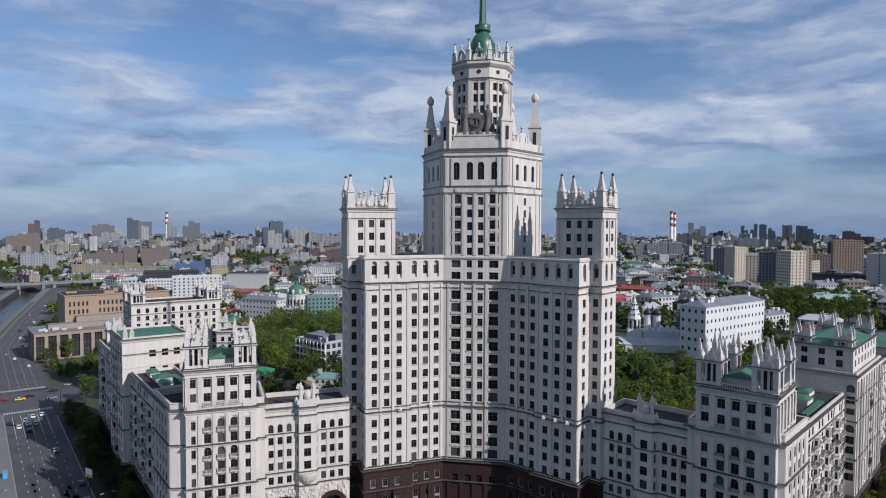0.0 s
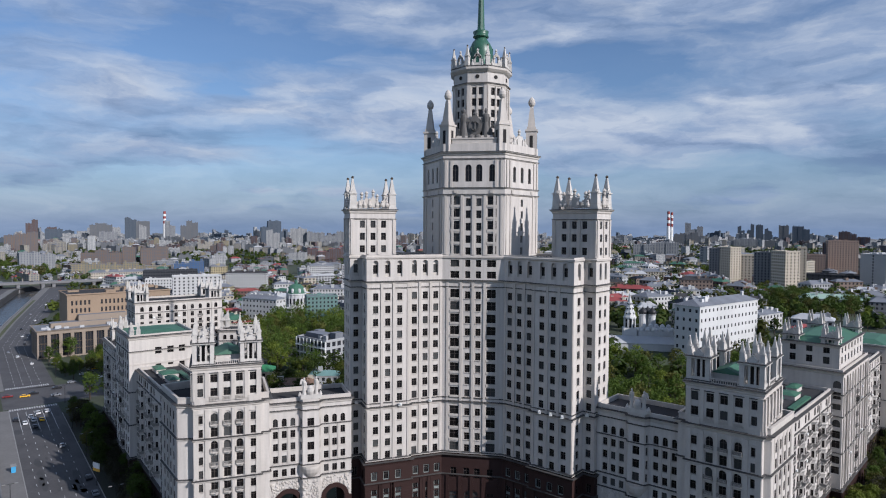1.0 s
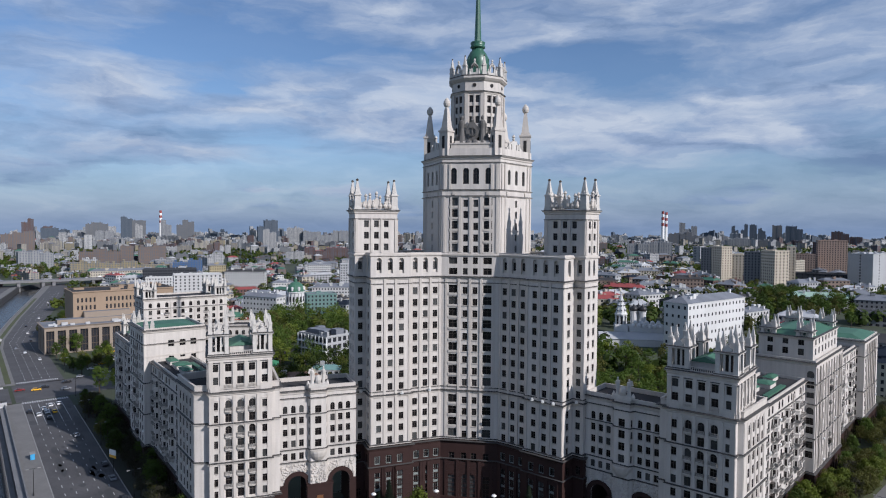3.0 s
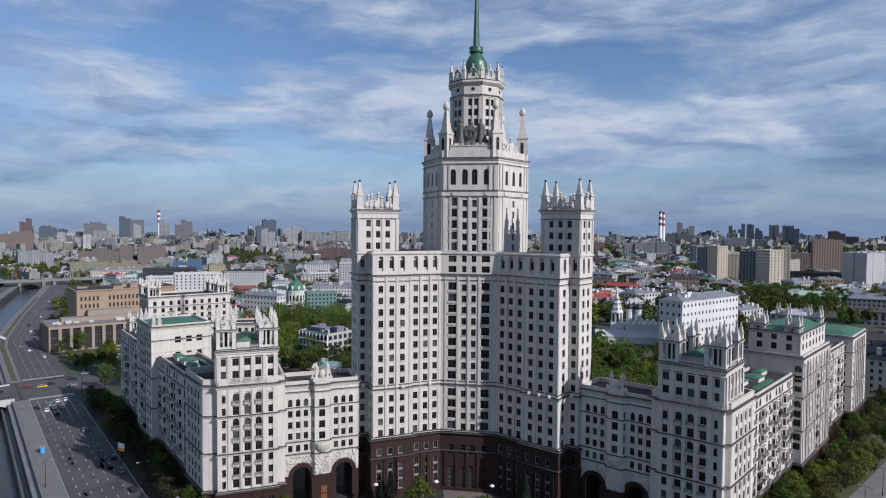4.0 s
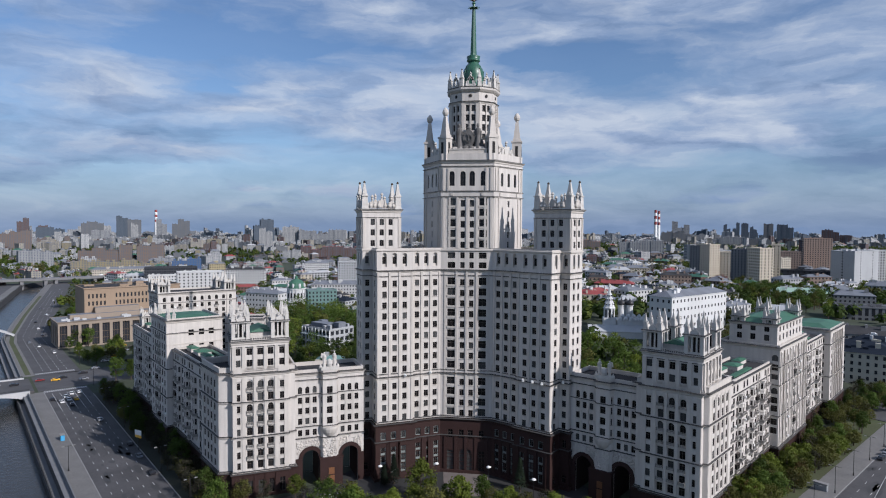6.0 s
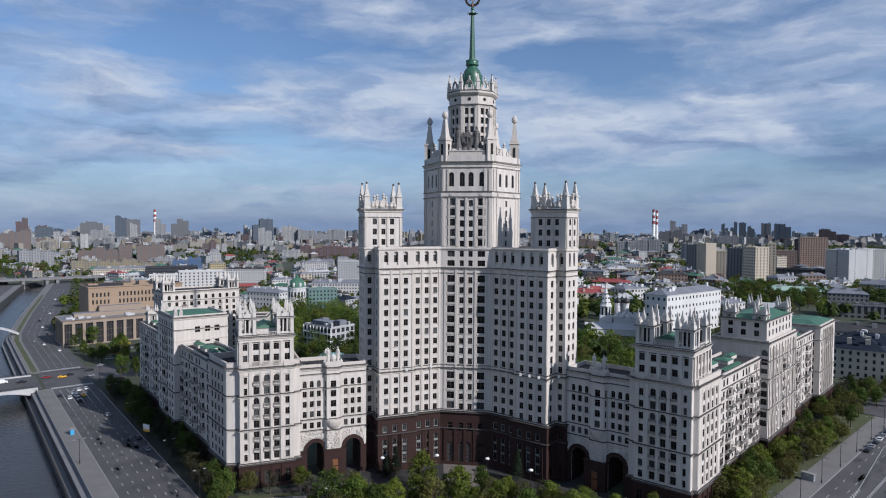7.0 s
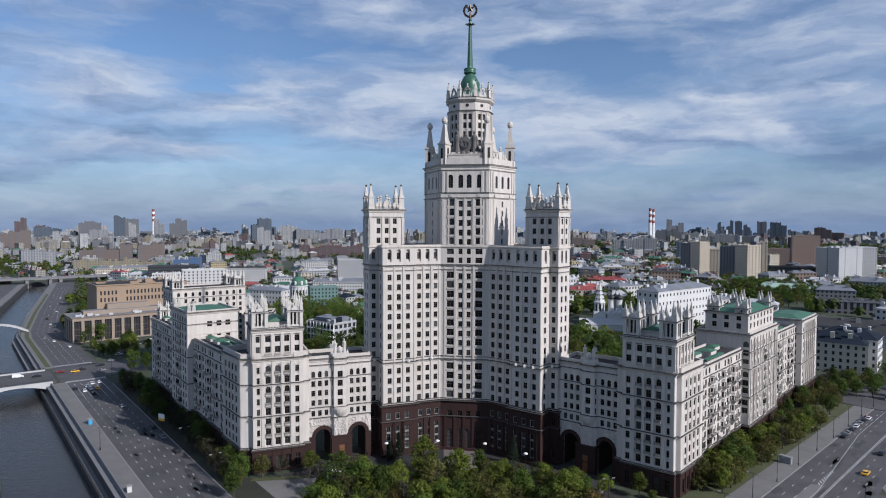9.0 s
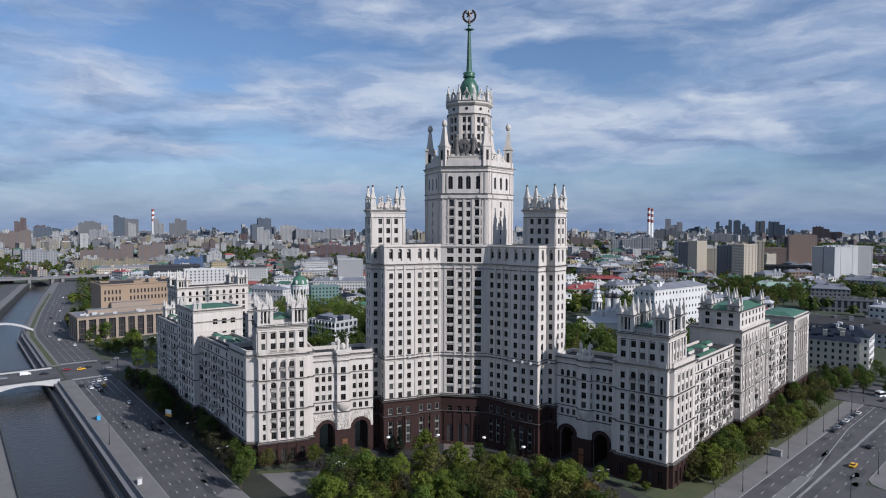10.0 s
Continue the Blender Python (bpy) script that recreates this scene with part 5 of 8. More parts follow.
GL = line_frame((-76.0, -47.5), (-169.1, 41.2))
GR = line_frame((75.0, -43.0), (170.4, 100.7))
corner_block(-1, 9.0, GL, -1, -3.0, 15.2, (1.6, 5.1, 8.6, 12.1))
corner_block(1, 6.8, GR, 1, -5.0, 14.0, (-0.4, 3.2, 6.8, 10.4))
wingL, polyL = long_wing(GL, -1, 15.3, 55, 0, 14, 38.3, "cream stone apartment wing with balconies along the embankment", 12, ((0, 2, 5), 6), oriels=(10.2, 20.6, 31.0))
wingR, polyR = long_wing(GR, 1, 14.1, 59, 0, 14, 38.3, "cream stone apartment wing with balconies along the avenue", 13, ((0, 2, 5), 6), oriels=(11.5, 23.0, 34.5))
wingL2, polyL2 = long_wing(GL, -1, 80, 128, 0, 14, 38.3, "cream stone apartment wing with balconies along the embankment", 13, ((2, 3, 4), 6), oriels=(14.0, 34.0))
wingR2, polyR2 = long_wing(GR, 1, 98, 141, 0, 13, 38.3, "cream stone apartment wing with balconies along the avenue", 12, ((2, 3, 4), 6), oriels=(12.6, 30.4))
for own, poly in ((wingL, polyL), (wingR, polyR), (wingL2, polyL2), (wingR2, polyR2)):
    c = [((poly[i][0] + poly[(i + 1) % 4][0]) / 2, (poly[i][1] + poly[(i + 1) % 4][1]) / 2) for i in range(4)]
    Lw = max(dist(poly[0], poly[1]), dist(poly[1], poly[2]))
    e0, e1 = (poly[0], poly[1]) if dist(poly[0], poly[1]) > 20 else (poly[1], poly[2])
    for j, u in enumerate((0.16, 0.4, 0.62, 0.84)):
        q = [along(e0, e1, Lw * u - 3, -5 - 2 * (j % 2)), along(e0, e1, Lw * u + 3, -5 - 2 * (j % 2)), along(e0, e1, Lw * u + 3, -10), along(e0, e1, Lw * u - 3, -10)]
        dm = Mesh()
        dm.prism(ccw(q), 38.2, 39.6)
        dm.ob("roof_hut", STONE, own)
        pent_roof(own, ccw(q), 39.65, 0.6, 0.3)
    ch = Mesh()
    ch.prism(ccw([along(e0, e1, Lw * 0.5 - 9, -2.4), along(e0, e1, Lw * 0.5 + 9, -2.4), along(e0, e1, Lw * 0.5 + 9, -4.0), along(e0, e1, Lw * 0.5 - 9, -4.0)]), 38.2, 38.9)
    ch.ob("roof_sheet", ROOFGREEN, own, "green sheet metal roof edge")
# taller middle blocks
midL, pmL = long_wing(GL, -1, 55.2, 79.8, -2.6, 19, 49.5, "tall cream middle block with blank gable and green roof", 6, ((2, 3), 6), name="middle_block", gable=((-1.5, 44.4, 2.1), (2.5, 44.4, 2.1), (6.3, 44.4, 2.1), (-1.5, 38.6, 1.8), (2.5, 38.6, 1.8), (6.3, 38.6, 1.8)))
midR, pmR = long_wing(GR, 1, 59.2, 97.8, -3.0, 18, 44.2, "tall cream middle block with arched windows and green roof", 9, ((4,), 9), name="middle_block", arcade=(0, 1, 3, 5, 7, 8), gable=((8.9, 40.5, 2.2, 1), (8.9, 37.1, 2.2), (8.9, 33.9, 2.2), (8.9, 28.6, 2.2, 1), (8.9, 25.2, 2.2), (8.9, 22.2, 2.2), (8.9, 17.4, 2.2), (8.9, 14.2, 2.2)))
endR, peR = long_wing(GR, 1, 141.2, 172, -3.0, 16, 40.6, "cream stone end block with green roof on the avenue", 7, ((3,), 7), name="end_block", arcade=(1, 2, 3, 4, 5))
pent_roof(midL, offset(pmL, -1.5), 49.6, 1.1)
pent_roof(endR, offset(peR, -0.6), 41.2, 1.6)


def penthouse(own, G, inward, s0, s1, d0, d1, z0, z1, roof_h=1.6):
    poly = ccw([G(s0, d0, inward), G(s1, d0, inward), G(s1, d1, inward), G(s0, d1, inward)])
    gz = Glazing(own)
    tr = Mesh()

    def holes(k, p0, p1, L):
        return grid_holes(evenly(L, max(2, int(L / 5)), 1.8), [(z0 + 3.0, 2.2, False), (z0 + 6.2, 2.0, False)] if z1 - z0 > 7.6 else [(z0 + 3.0, 2.2, False)])

    block(own, gz, poly, z0, z1, holes, name="penthouse")
    tr.sweep(poly, moulding(poly, z1 - 0.8, CORNICE, 0.8, 1.0))
    tr.ob("penthouse_trim", TRIM, own)
    pent_roof(own, offset(poly, -0.4), z1 + 0.3, roof_h)
    gz.build()
    flashing(own)
    return poly


upR = penthouse(midR, GR, 1, 61, 96, -1.5, 15, 44.2, 52.0)
for s, d in ((63.6, 1.3), (93.4, 1.3), (63.6, 12.2), (93.4, 12.2)):
    x, y = GR(s, d, 1)
    lantern(midR, x, y, 52.0, math.atan2(143.7, 95.4), 4.8, 1.6)
for s, d in ((56.4, -1.4), (58.4, -1.4), (56.4, 0.6), (77, -1.4), (78.6, -1.4), (78.6, 0.6)):
    pin_part(midL, *GL(s, d, -1), 49.5, 5.0, 1.2, 0.3)
flashing(midL)

# ---- ground, river and roads: s runs up the embankment, n from the parapet out over the water ----
US, UN, E0 = (-0.731, 0.682), (-0.682, -0.731), (-95.7, -81.0)


def bend(s):
    """The river turns away past the footbridge."""
    if s < 380:
        return 0.0
    return -0.165 * (s - 380) + 0.02 * min(s - 380, 140) - 0.9 * min(max(s - 890, 0), 500)


def bank(s, n):
    m = n + bend(s)
    return (E0[0] + US[0] * s + UN[0] * m, E0[1] + US[1] * s + UN[1] * m)


def smooth(a, b, t):
    t = min(1.0, max(0.0, (t - a) / (b - a)))
    return t * t * (3 - 2 * t)


def hill(x, y):
    """The rise behind the tower."""
    return 18.0 * smooth(115, 235, y) * smooth(-130, 40, x) * (1 - smooth(1500, 3000, y) * 0.5)


ss = [-3500, -2000, -1200, -800, -500, -350] + list(range(-250, 1000, 25)) + [1050, 1150, 1300, 1500, 1800, 2200, 2800, 3500, 4600]
left = [-5200, -4200, -3300, -2600, -2100, -1700, -1400, -1150] + list(range(-1000, -100, 25)) + [-85, -70, -55, -40, -30, -20, -10]
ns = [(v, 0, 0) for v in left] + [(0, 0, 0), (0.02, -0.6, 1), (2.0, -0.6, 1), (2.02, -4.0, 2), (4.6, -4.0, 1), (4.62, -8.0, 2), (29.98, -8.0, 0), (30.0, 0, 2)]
ns += [(v, 0, 0) for v in (45, 60, 90, 130, 200, 300, 450, 700, 1100, 1800, 2800)]
gm = Mesh()
for s in ss:
    for nn, z, k in ns:
        x, y = bank(s, nn)
        gm.v.append((x, y, z + (hill(x, y) if nn < 0 else 0)))
w = len(ns)
for i in range(len(ss) - 1):
    for j in range(w - 1):
        gm.f.append((i * w + j, i * w + j + 1, (i + 1) * w + j + 1, (i + 1) * w + j))
        gm.m.append(ns[j + 1][2])
gm.f = [tuple(reversed(f)) for f in gm.f]
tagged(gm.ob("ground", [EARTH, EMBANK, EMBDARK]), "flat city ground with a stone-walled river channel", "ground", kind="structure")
wm = Mesh()
for a, b in zip(ss, ss[1:]):
    wm.add([(*bank(a, 4.3), -6.4), (*bank(b, 4.3), -6.4), (*bank(b, 30.2), -6.4), (*bank(a, 30.2), -6.4)], [(3, 2, 1, 0)])
tagged(wm.ob("river", WATER), "dark slow river between stone embankments", "river", kind="structure")


def slab(name, pts, z, mat, label, category, thick=0.3):
    m = Mesh()
    m.prism(ccw(pts), z - thick, z)
    return tagged(m.ob(name, mat), label, category, kind="structure")


def strip(s0, s1, n0, n1, step=40.0):
    k = max(1, int((s1 - s0) / step))
    ls = [s0 + (s1 - s0) * i / k for i in range(k + 1)]
    return [bank(s, n0) for s in ls] + [bank(s, n1) for s in reversed(ls)]


slab("road", strip(-260, 190, -27, -7), 0.03, ASPHALT, "wide grey asphalt embankment road", "road")
slab("road", strip(230, 900, -30, -7), 0.03, ASPHALT, "grey asphalt road along the far embankment", "road")
slab("road", [bank(190, -5), bank(230, -5), bank(235, -75), bank(240, -190), bank(212, -190), bank(196, -75)], 0.03, ASPHALT, "asphalt road junction at the bridge", "road")
slab("pavement", strip(-260, 188, -7, 0), 0.16, PAVING, "grey paved embankment walk", "pavement")
slab("pavement", strip(232, 900, -7, 0), 0.16, PAVING, "paved walk along the far embankment", "pavement")
slab("lawn", strip(236, 700, -5.4, -2.6), 0.19, GRASS, "narrow grass strip along the far embankment", "lawn")
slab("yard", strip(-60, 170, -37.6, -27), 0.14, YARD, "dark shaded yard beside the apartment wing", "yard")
slab("car_park", [(196, 60), (236, 110), (186, 138), (178, 112), (172, 80)], 0.05 + 0.3, ASPHALT, "asphalt yard behind the end block", "car park", 1.0)
slab("pavement", strip(-260, 900, 30.3, 40), 0.16, PAVING, "paved walk on the opposite bank", "pavement")
slab("road", strip(-260, 900, 40, 60), 0.05, ASPHALT, "asphalt road on the opposite bank", "road")

# the avenue on the other side
A0, AU, AV = (93.0, -51.7), (0.614, 0.789), (0.789, -0.614)


def ave(s, n):
    return (A0[0] + AU[0] * s + AV[0] * n, A0[1] + AU[1] * s + AV[1] * n)


slab("road", [ave(-160, 0), ave(230, 0), ave(230, 25), ave(-160, 25)], 0.024, ASPHALT, "wide grey asphalt avenue", "road")
slab("pavement", [ave(-60, -8), ave(225, -8), ave(225, 0), ave(-60, 0)], 0.16, PAVING, "pale grey paved walk along the avenue", "pavement")
slab("road", [ave(-60, 25), ave(41, 25), ave(41, 62), ave(-60, 62)], 0.018, ASPHALT, "wide asphalt junction of the avenue", "road")
slab("pavement", [ave(41, 34), ave(41.6, 29.5), ave(43.5, 26.5), ave(47, 25), ave(230, 25), ave(230, 36), ave(41, 36)], 0.16, PAVING, "pale grey paved walk across the avenue", "pavement")
slab("lawn", [ave(-20, -22), ave(210, -22), ave(210, -8), ave(-20, -8)], 0.10, GRASS, "grass under the trees by the avenue", "lawn")
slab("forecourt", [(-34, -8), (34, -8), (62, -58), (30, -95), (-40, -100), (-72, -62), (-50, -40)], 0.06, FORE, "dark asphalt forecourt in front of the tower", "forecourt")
slab("forecourt_paving", [(-8, -16), (8, -16), (10, -33), (-4, -39)], 0.10, material("granite_paving", (0.15, 0.128, 0.118), 0.8, 0.2, 0.4, 2.0), "pale brown granite paving before the entrance", "paving")
slab("driveway", [(-73, -76), (-70, -58), (-47, -51), (-43, -64), (-56, -80)], 0.12, PAVING, "pale paved driveway beside the garden", "driveway")
slab("lawn", [(-68, -55), (-50, -49), (-49, -51.2), (-68, -57.4)], 0.2, GRASS, "clipped grass strip before the corner block", "lawn")
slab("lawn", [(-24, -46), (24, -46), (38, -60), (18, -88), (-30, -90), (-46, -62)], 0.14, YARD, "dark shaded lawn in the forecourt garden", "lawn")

for k_ in range(5):
    stp = Mesh()
    stp.box(0, -15.2 - 0.36 * k_, 0.06, 0.9 - 0.16 * k_, 9.0, 0.4)
    tagged(stp.ob("entrance_step", KERB), "pale granite step before the entrance", "step", "entrance steps")

# ---- trees ----
def crown_mesh(rnd, r, h, lumps, leaves, leaf, material_, name="crown"):
    """Many small leaf sprays round a handful of boughs."""
    m = Mesh()
    cs = []
    for k in range(lumps):
        th, zz = rnd.uniform(0, 2 * math.pi), rnd.uniform(0.0, 1.0)
        rr = r * (0.35 + 0.45 * rnd.random()) * math.sqrt(max(0.05, 1 - (2 * zz - 0.85) ** 2 * 0.8))
        cs.append((rr * math.cos(th), rr * math.sin(th), h * (0.28 + 0.62 * zz), r * rnd.uniform(0.2, 0.42)))
    for k in range(leaves):
        cx, cy, cz, cr = cs[k % lumps]
        d = Vector((rnd.gauss(0, 1), rnd.gauss(0, 1), rnd.gauss(0, 1))).normalized()
        q = cr * (0.25 + 0.9 * rnd.random() ** 0.7)
        p = Vector((cx, cy, cz)) + Vector((d.x, d.y, d.z * 0.8)) * q
        n_ = (d + Vector((rnd.uniform(-.7, .7), rnd.uniform(-.7, .7), rnd.uniform(-.1, .9)))).normalized()
        a = n_.orthogonal().normalized()
        b = n_.cross(a)
        s = leaf * rnd.uniform(0.6, 1.3)
        t = rnd.uniform(0, 6.28)
        a, b = a * math.cos(t) + b * math.sin(t), b * math.cos(t) - a * math.sin(t)
        m.add([tuple(p + a * s), tuple(p + b * s * 0.7 + n_ * s * 0.2), tuple(p - a * s), tuple(p - b * s * 0.7 + n_ * s * 0.2)], [(0, 1, 2, 3)])
    return m


def tree_template(seed, r, h, leafmat, leaves=2300, leaf=0.24, lumps=40, label="", name="tree", bare=0.0):
    rnd = random.Random(seed)
    own = thing(name, (0, 0, 0), label, "tree", "trees")
    tr = Mesh()
    tr.lathe(0, 0, [(0.30, 0), (0.22, h * 0.12), (0.18, h * 0.35), (0.08, h * 0.7)], 7)
    for k in range(9):
        th, z0 = rnd.uniform(0, 6.28), h * rnd.uniform(0.2, 0.55)
        L = r * rnd.uniform(0.55, 0.95)
        e = (L * math.cos(th), L * math.sin(th), z0 + L * rnd.uniform(0.6, 1.1))
        a = Vector((-math.sin(th), math.cos(th), 0)) * 0.07
        b = Vector((0, 0, 0.08))
        s0 = Vector((0, 0, z0))
        tr.add([tuple(s0 + a), tuple(s0 + b), tuple(s0 - a), tuple(s0 - b), e], [(0, 1, 4), (1, 2, 4), (2, 3, 4), (3, 0, 4)])
    tr.ob("trunk", BARK, own)
    crown_mesh(rnd, r, h, lumps, leaves, leaf, leafmat).ob("crown", leafmat, own)
    return own


TREES = [tree_template(11, 3.6, 9.5, LEAF[0], label="broad bright green spring tree"),
         tree_template(12, 3.2, 10.5, LEAF[1], label="dark green leafy tree"),
         tree_template(13, 3.8, 9.0, LEAF[2], 1200, label="olive green tree in young leaf"),
         tree_template(14, 3.0, 11.0, LEAF[0], label="tall bright green spring tree"),
         tree_template(15, 3.4, 9.0, LEAF[3], 1100, label="rust brown budding tree"),
         tree_template(16, 4.0, 11.5, LEAF[1], 1900, label="large dark green tree"),
         tree_template(17, 3.2, 9.0, LEAF[4], 1300, 0.17, 26, label="dark leafless street tree with fine twigs"),
         tree_template(18, 2.4, 4.2, LEAF[2], 1000, 0.22, 22, label="low olive green shrub", name="shrub"),
         tree_template(19, 2.2, 3.8, LEAF[0], 1000, 0.22, 22, label="low bright green shrub", name="shrub")]
USED = [False] * len(TREES)


def spruce(x, y, h, seed):
    """A dark conical tree in tiers of drooping sprays."""
    rnd = random.Random(seed)
    own = thing("spruce", (x, y, 0), "dark narrow spruce beside the granite base", "tree", "trees")
    t = Mesh()
    t.lathe(x, y, [(0.22, 0), (0.14, h * 0.5), (0.03, h * 0.97)], 7)
    t.ob("trunk", BARK, own)
    c = Mesh()
    for k in range(1500):
        f = rnd.random() ** 0.8
        z, th = h * (0.1 + 0.9 * f), rnd.uniform(0, 6.283)
        r = (h * 0.2 * (1 - f) + 0.1) * (0.45 + 0.6 * rnd.random()) * (1 + 0.22 * math.sin(z * 5.2))
        p, o = Vector((x + r * math.cos(th), y + r * math.sin(th), z)), Vector((math.cos(th), math.sin(th), -0.5))
        e = Vector((-math.sin(th), math.cos(th), 0)) * 0.14
        c.add([tuple(p + e), tuple(p + o * 0.45), tuple(p - e), tuple(p - o * 0.25)], [(0, 1, 2, 3)])
    c.ob("crown", LEAF[5], own)


spruce(-22.6, -30.0, 10.5, 71)
spruce(-25.6, -31.5, 7.0, 72)
spruce(19.6, -29.0, 11.5, 73)


def plant(kind, x, y, z, size, turn):
    m = Matrix.LocRotScale((x, y, z), Euler((0, 0, turn)), None)
    if not USED[kind]:
        USED[kind] = True
        TREES[kind].matrix_basis = m @ Matrix.Scale(size, 4)
        return TREES[kind]
    o = copy_thing(TREES[kind], m)
    o.scale = (size, size, size)
    return o


def inside(poly, x, y):
    c = False
    for (ax, ay), (bx, by) in zip(poly, poly[1:] + poly[:1]):
        if (ay > y) != (by > y) and x < (bx - ax) * (y - ay) / (by - ay) + ax:
            c = not c
    return c


def grove(poly, count, kinds, lo, hi, seed, gap=3.2, joined=""):
    rnd = random.Random(seed)
    xs, ys = [p[0] for p in poly], [p[1] for p in poly]
    done = []
    tries = 0
    while len(done) < count and tries < count * 40:
        tries += 1
        x, y = rnd.uniform(min(xs), max(xs)), rnd.uniform(min(ys), max(ys))
        if inside(poly, x, y) and all((x - a) ** 2 + (y - b) ** 2 > gap * gap for a, b in done):
            done.append((x, y))
            if joined:
                continue
            plant(rnd.choice(kinds), x, y, hill(x, y), rnd.uniform(lo, hi), rnd.uniform(0, 6.28))
    if joined:
        m = Mesh()
        for x, y in done:
            k, sz, z = rnd.choice(kinds), rnd.uniform(lo, hi), hill(x, y)
            cm = crown_mesh(rnd, 3.6 * sz, 10.0 * sz, 26, 800, 0.45, None)
            m.add([(x + a, y + b, z + c) for a, b, c in cm.v], cm.f, min(k, 2) if k != 5 else 1)
            m.lathe(x, y, [(0.4, z - 1), (0.25, z + 3 * sz), (0.12, z + 6.5 * sz)], 6, 3)
        tagged(m.ob("grove", [*LEAF[:3], BARK]), joined, "trees", kind="stuff")


grove([(-26, -50), (20, -47), (36, -60), (52, -78), (20, -96), (-30, -98), (-42, -80), (-40, -66)], 84, (0, 2, 3, 2, 0, 1, 3, 2, 0, 4, 2, 5, 6), 0.75, 1.45, 3, 3.9)
grove([ave(4, -21), ave(95, -19), ave(95, -9.5), ave(4, -9.5)], 52, (0, 2, 2, 3, 2, 6, 4, 1, 0), 0.75, 1.15, 4, 3.2)
grove([ave(0, -20), ave(120, -20), ave(120, -9.0), ave(0, -9.0)], 60, (7, 7, 8), 0.8, 1.3, 44, 3.0)
grove([ave(95, -32), ave(205, -32), ave(205, -9.5), ave(95, -9.5)], 48, (1, 2, 6, 2, 2), 0.75, 1.1, 6, 4.0)
grove([(-112, 70), (-36, 50), (-36, 190), (-120, 262), (-190, 262), (-120, 150)], 105, (1, 1, 5, 2, 0), 1.3, 1.9, 7, 6.0, "dense dark green courtyard trees behind the tower")
grove([(38, 52), (84, 30), (118, 85), (140, 170), (104, 158), (84, 168), (60, 172), (30, 172)], 125, (1, 0, 1, 1, 2), 1.25, 1.75, 8, 5.4, "dense bright green park trees behind the tower")
grove([(84, 60), (125, 85), (168, 178), (152, 205), (104, 160)], 40, (1, 5, 0, 2), 1.1, 1.6, 18, 6.0, "green trees between the white house and the wing")
grove([bank(0, -29), bank(160, -29), bank(160, -35.5), bank(0, -35.5)], 34, (1, 6, 6, 2, 7), 0.85, 1.2, 45, 3.4)
grove([bank(238, -34), bank(300, -34), bank(296, -62), bank(246, -66)], 17, (1, 2, 0), 0.8, 1.15, 10, 5.0)
grove([bank(300, -33), bank(470, -38), bank(470, -62), bank(310, -46)], 30, (1, 2, 5), 1.0, 1.5, 12, 6.0)
grove([(178, 84), (214, 84), (236, 128), (224, 150), (214, 120), (190, 110)], 14, (2, 1, 5), 0.8, 1.1, 17, 6.0)
grove([(-860, 665), (-834, 745), (-980, 930), (-1075, 890)], 70, (1, 1, 2), 1.4, 2.0, 27, 8.0, "dark green trees on the opposite bank")
for k_, x_, y_, z_ in ((0, 49.5, -50.5, 0.8), (3, 60.5, -49.5, 0.85), (8, 64.5, -50.5, 0.9), (0, 30.0, -51.0, 1.1), (2, 37.0, -56.0, 1.0), (2, 22.0, -48.5, 1.0), (2, 12.0, -47.0, 1.0), (3, 17.0, -46.0, 0.9), (0, 33.0, -62.0, 1.1),
                       (0, -11.0, -42.0, 1.45), (2, -70.0, -62.5, 0.8), (2, -65.5, -53.5, 0.95), (6, -59.0, -52.0, 0.9), (0, -50.5, -47.5, 0.9), (6, -45.0, -54.0, 0.9), (1, 8.5, -41.5, 1.0)):
    plant(k_, x_, y_, 0.05, z_, x_)
grove([(24, -46), (40, -52), (46, -62), (44, -76), (38, -80), (30, -60)], 12, (0, 2, 1, 2, 6), 0.85, 1.2, 41, 3.6)
grove([(170, 280), (238, 260), (337, 509), (237, 540)], 60, (1, 1, 5, 0, 2), 1.2, 1.7, 51, 7.0, "dark green trees between the town houses")
grove([(159, 541), (200, 526), (271, 858), (209, 847)], 26, (1, 5, 0), 1.3, 1.8, 52, 8.0, "dark green trees by the tower blocks")
plant(5, -206, 78, 0, 1.35, 0.4)
plant(1, -201, 84, 0, 1.2, 2.4)
for k, (s_, n_) in enumerate(((165, -31), (158, -34), (142, -31), (128, -35), (112, -35), (84, -35), (68, -31), (52, -35), (38, -34), (150, -31), (135, -34), (120, -32), (106, -34), (92, -31), (76, -34), (60, -32), (45, -34), (30, -31), (18, -34), (5, -30), (-14, -27), (160, -36), (147, -35), (131, -36), (117, -36), (101, -36), (88, -36), (72, -36), (56, -36), (42, -36), (26, -36), (12, -35), (-4, -33))):
    plant(6 if k % 4 else 1, *bank(s_, n_), 0.1, 0.85 + 0.12 * (k % 3), k * 1.3)
grove([(-170, 160), (-104, 132), (-104, 250), (-150, 300), (-184, 345), (-226, 340), (-200, 230)], 84, (1, 5, 1, 2, 0), 1.7, 2.4, 23, 6.0, "large dark green trees in front of the rotunda church")
grove([(-150, 250), (-120, 262), (-122, 300), (-158, 290)], 8, (1, 5), 1.3, 1.7, 24, 7.0, "dark green trees beside the scaffolded house")
grove([(222, 318), (262, 335), (300, 402), (262, 480), (222, 430)], 46, (1, 5, 1, 2), 1.2, 1.7, 61, 6.0, "dark green trees round the low green-roofed house")
grove([(150, 215), (230, 330), (250, 470), (200, 420), (165, 300), (152, 245)], 40, (1, 0, 5), 1.2, 1.8, 13, 7.0, "green trees on the slope among houses")

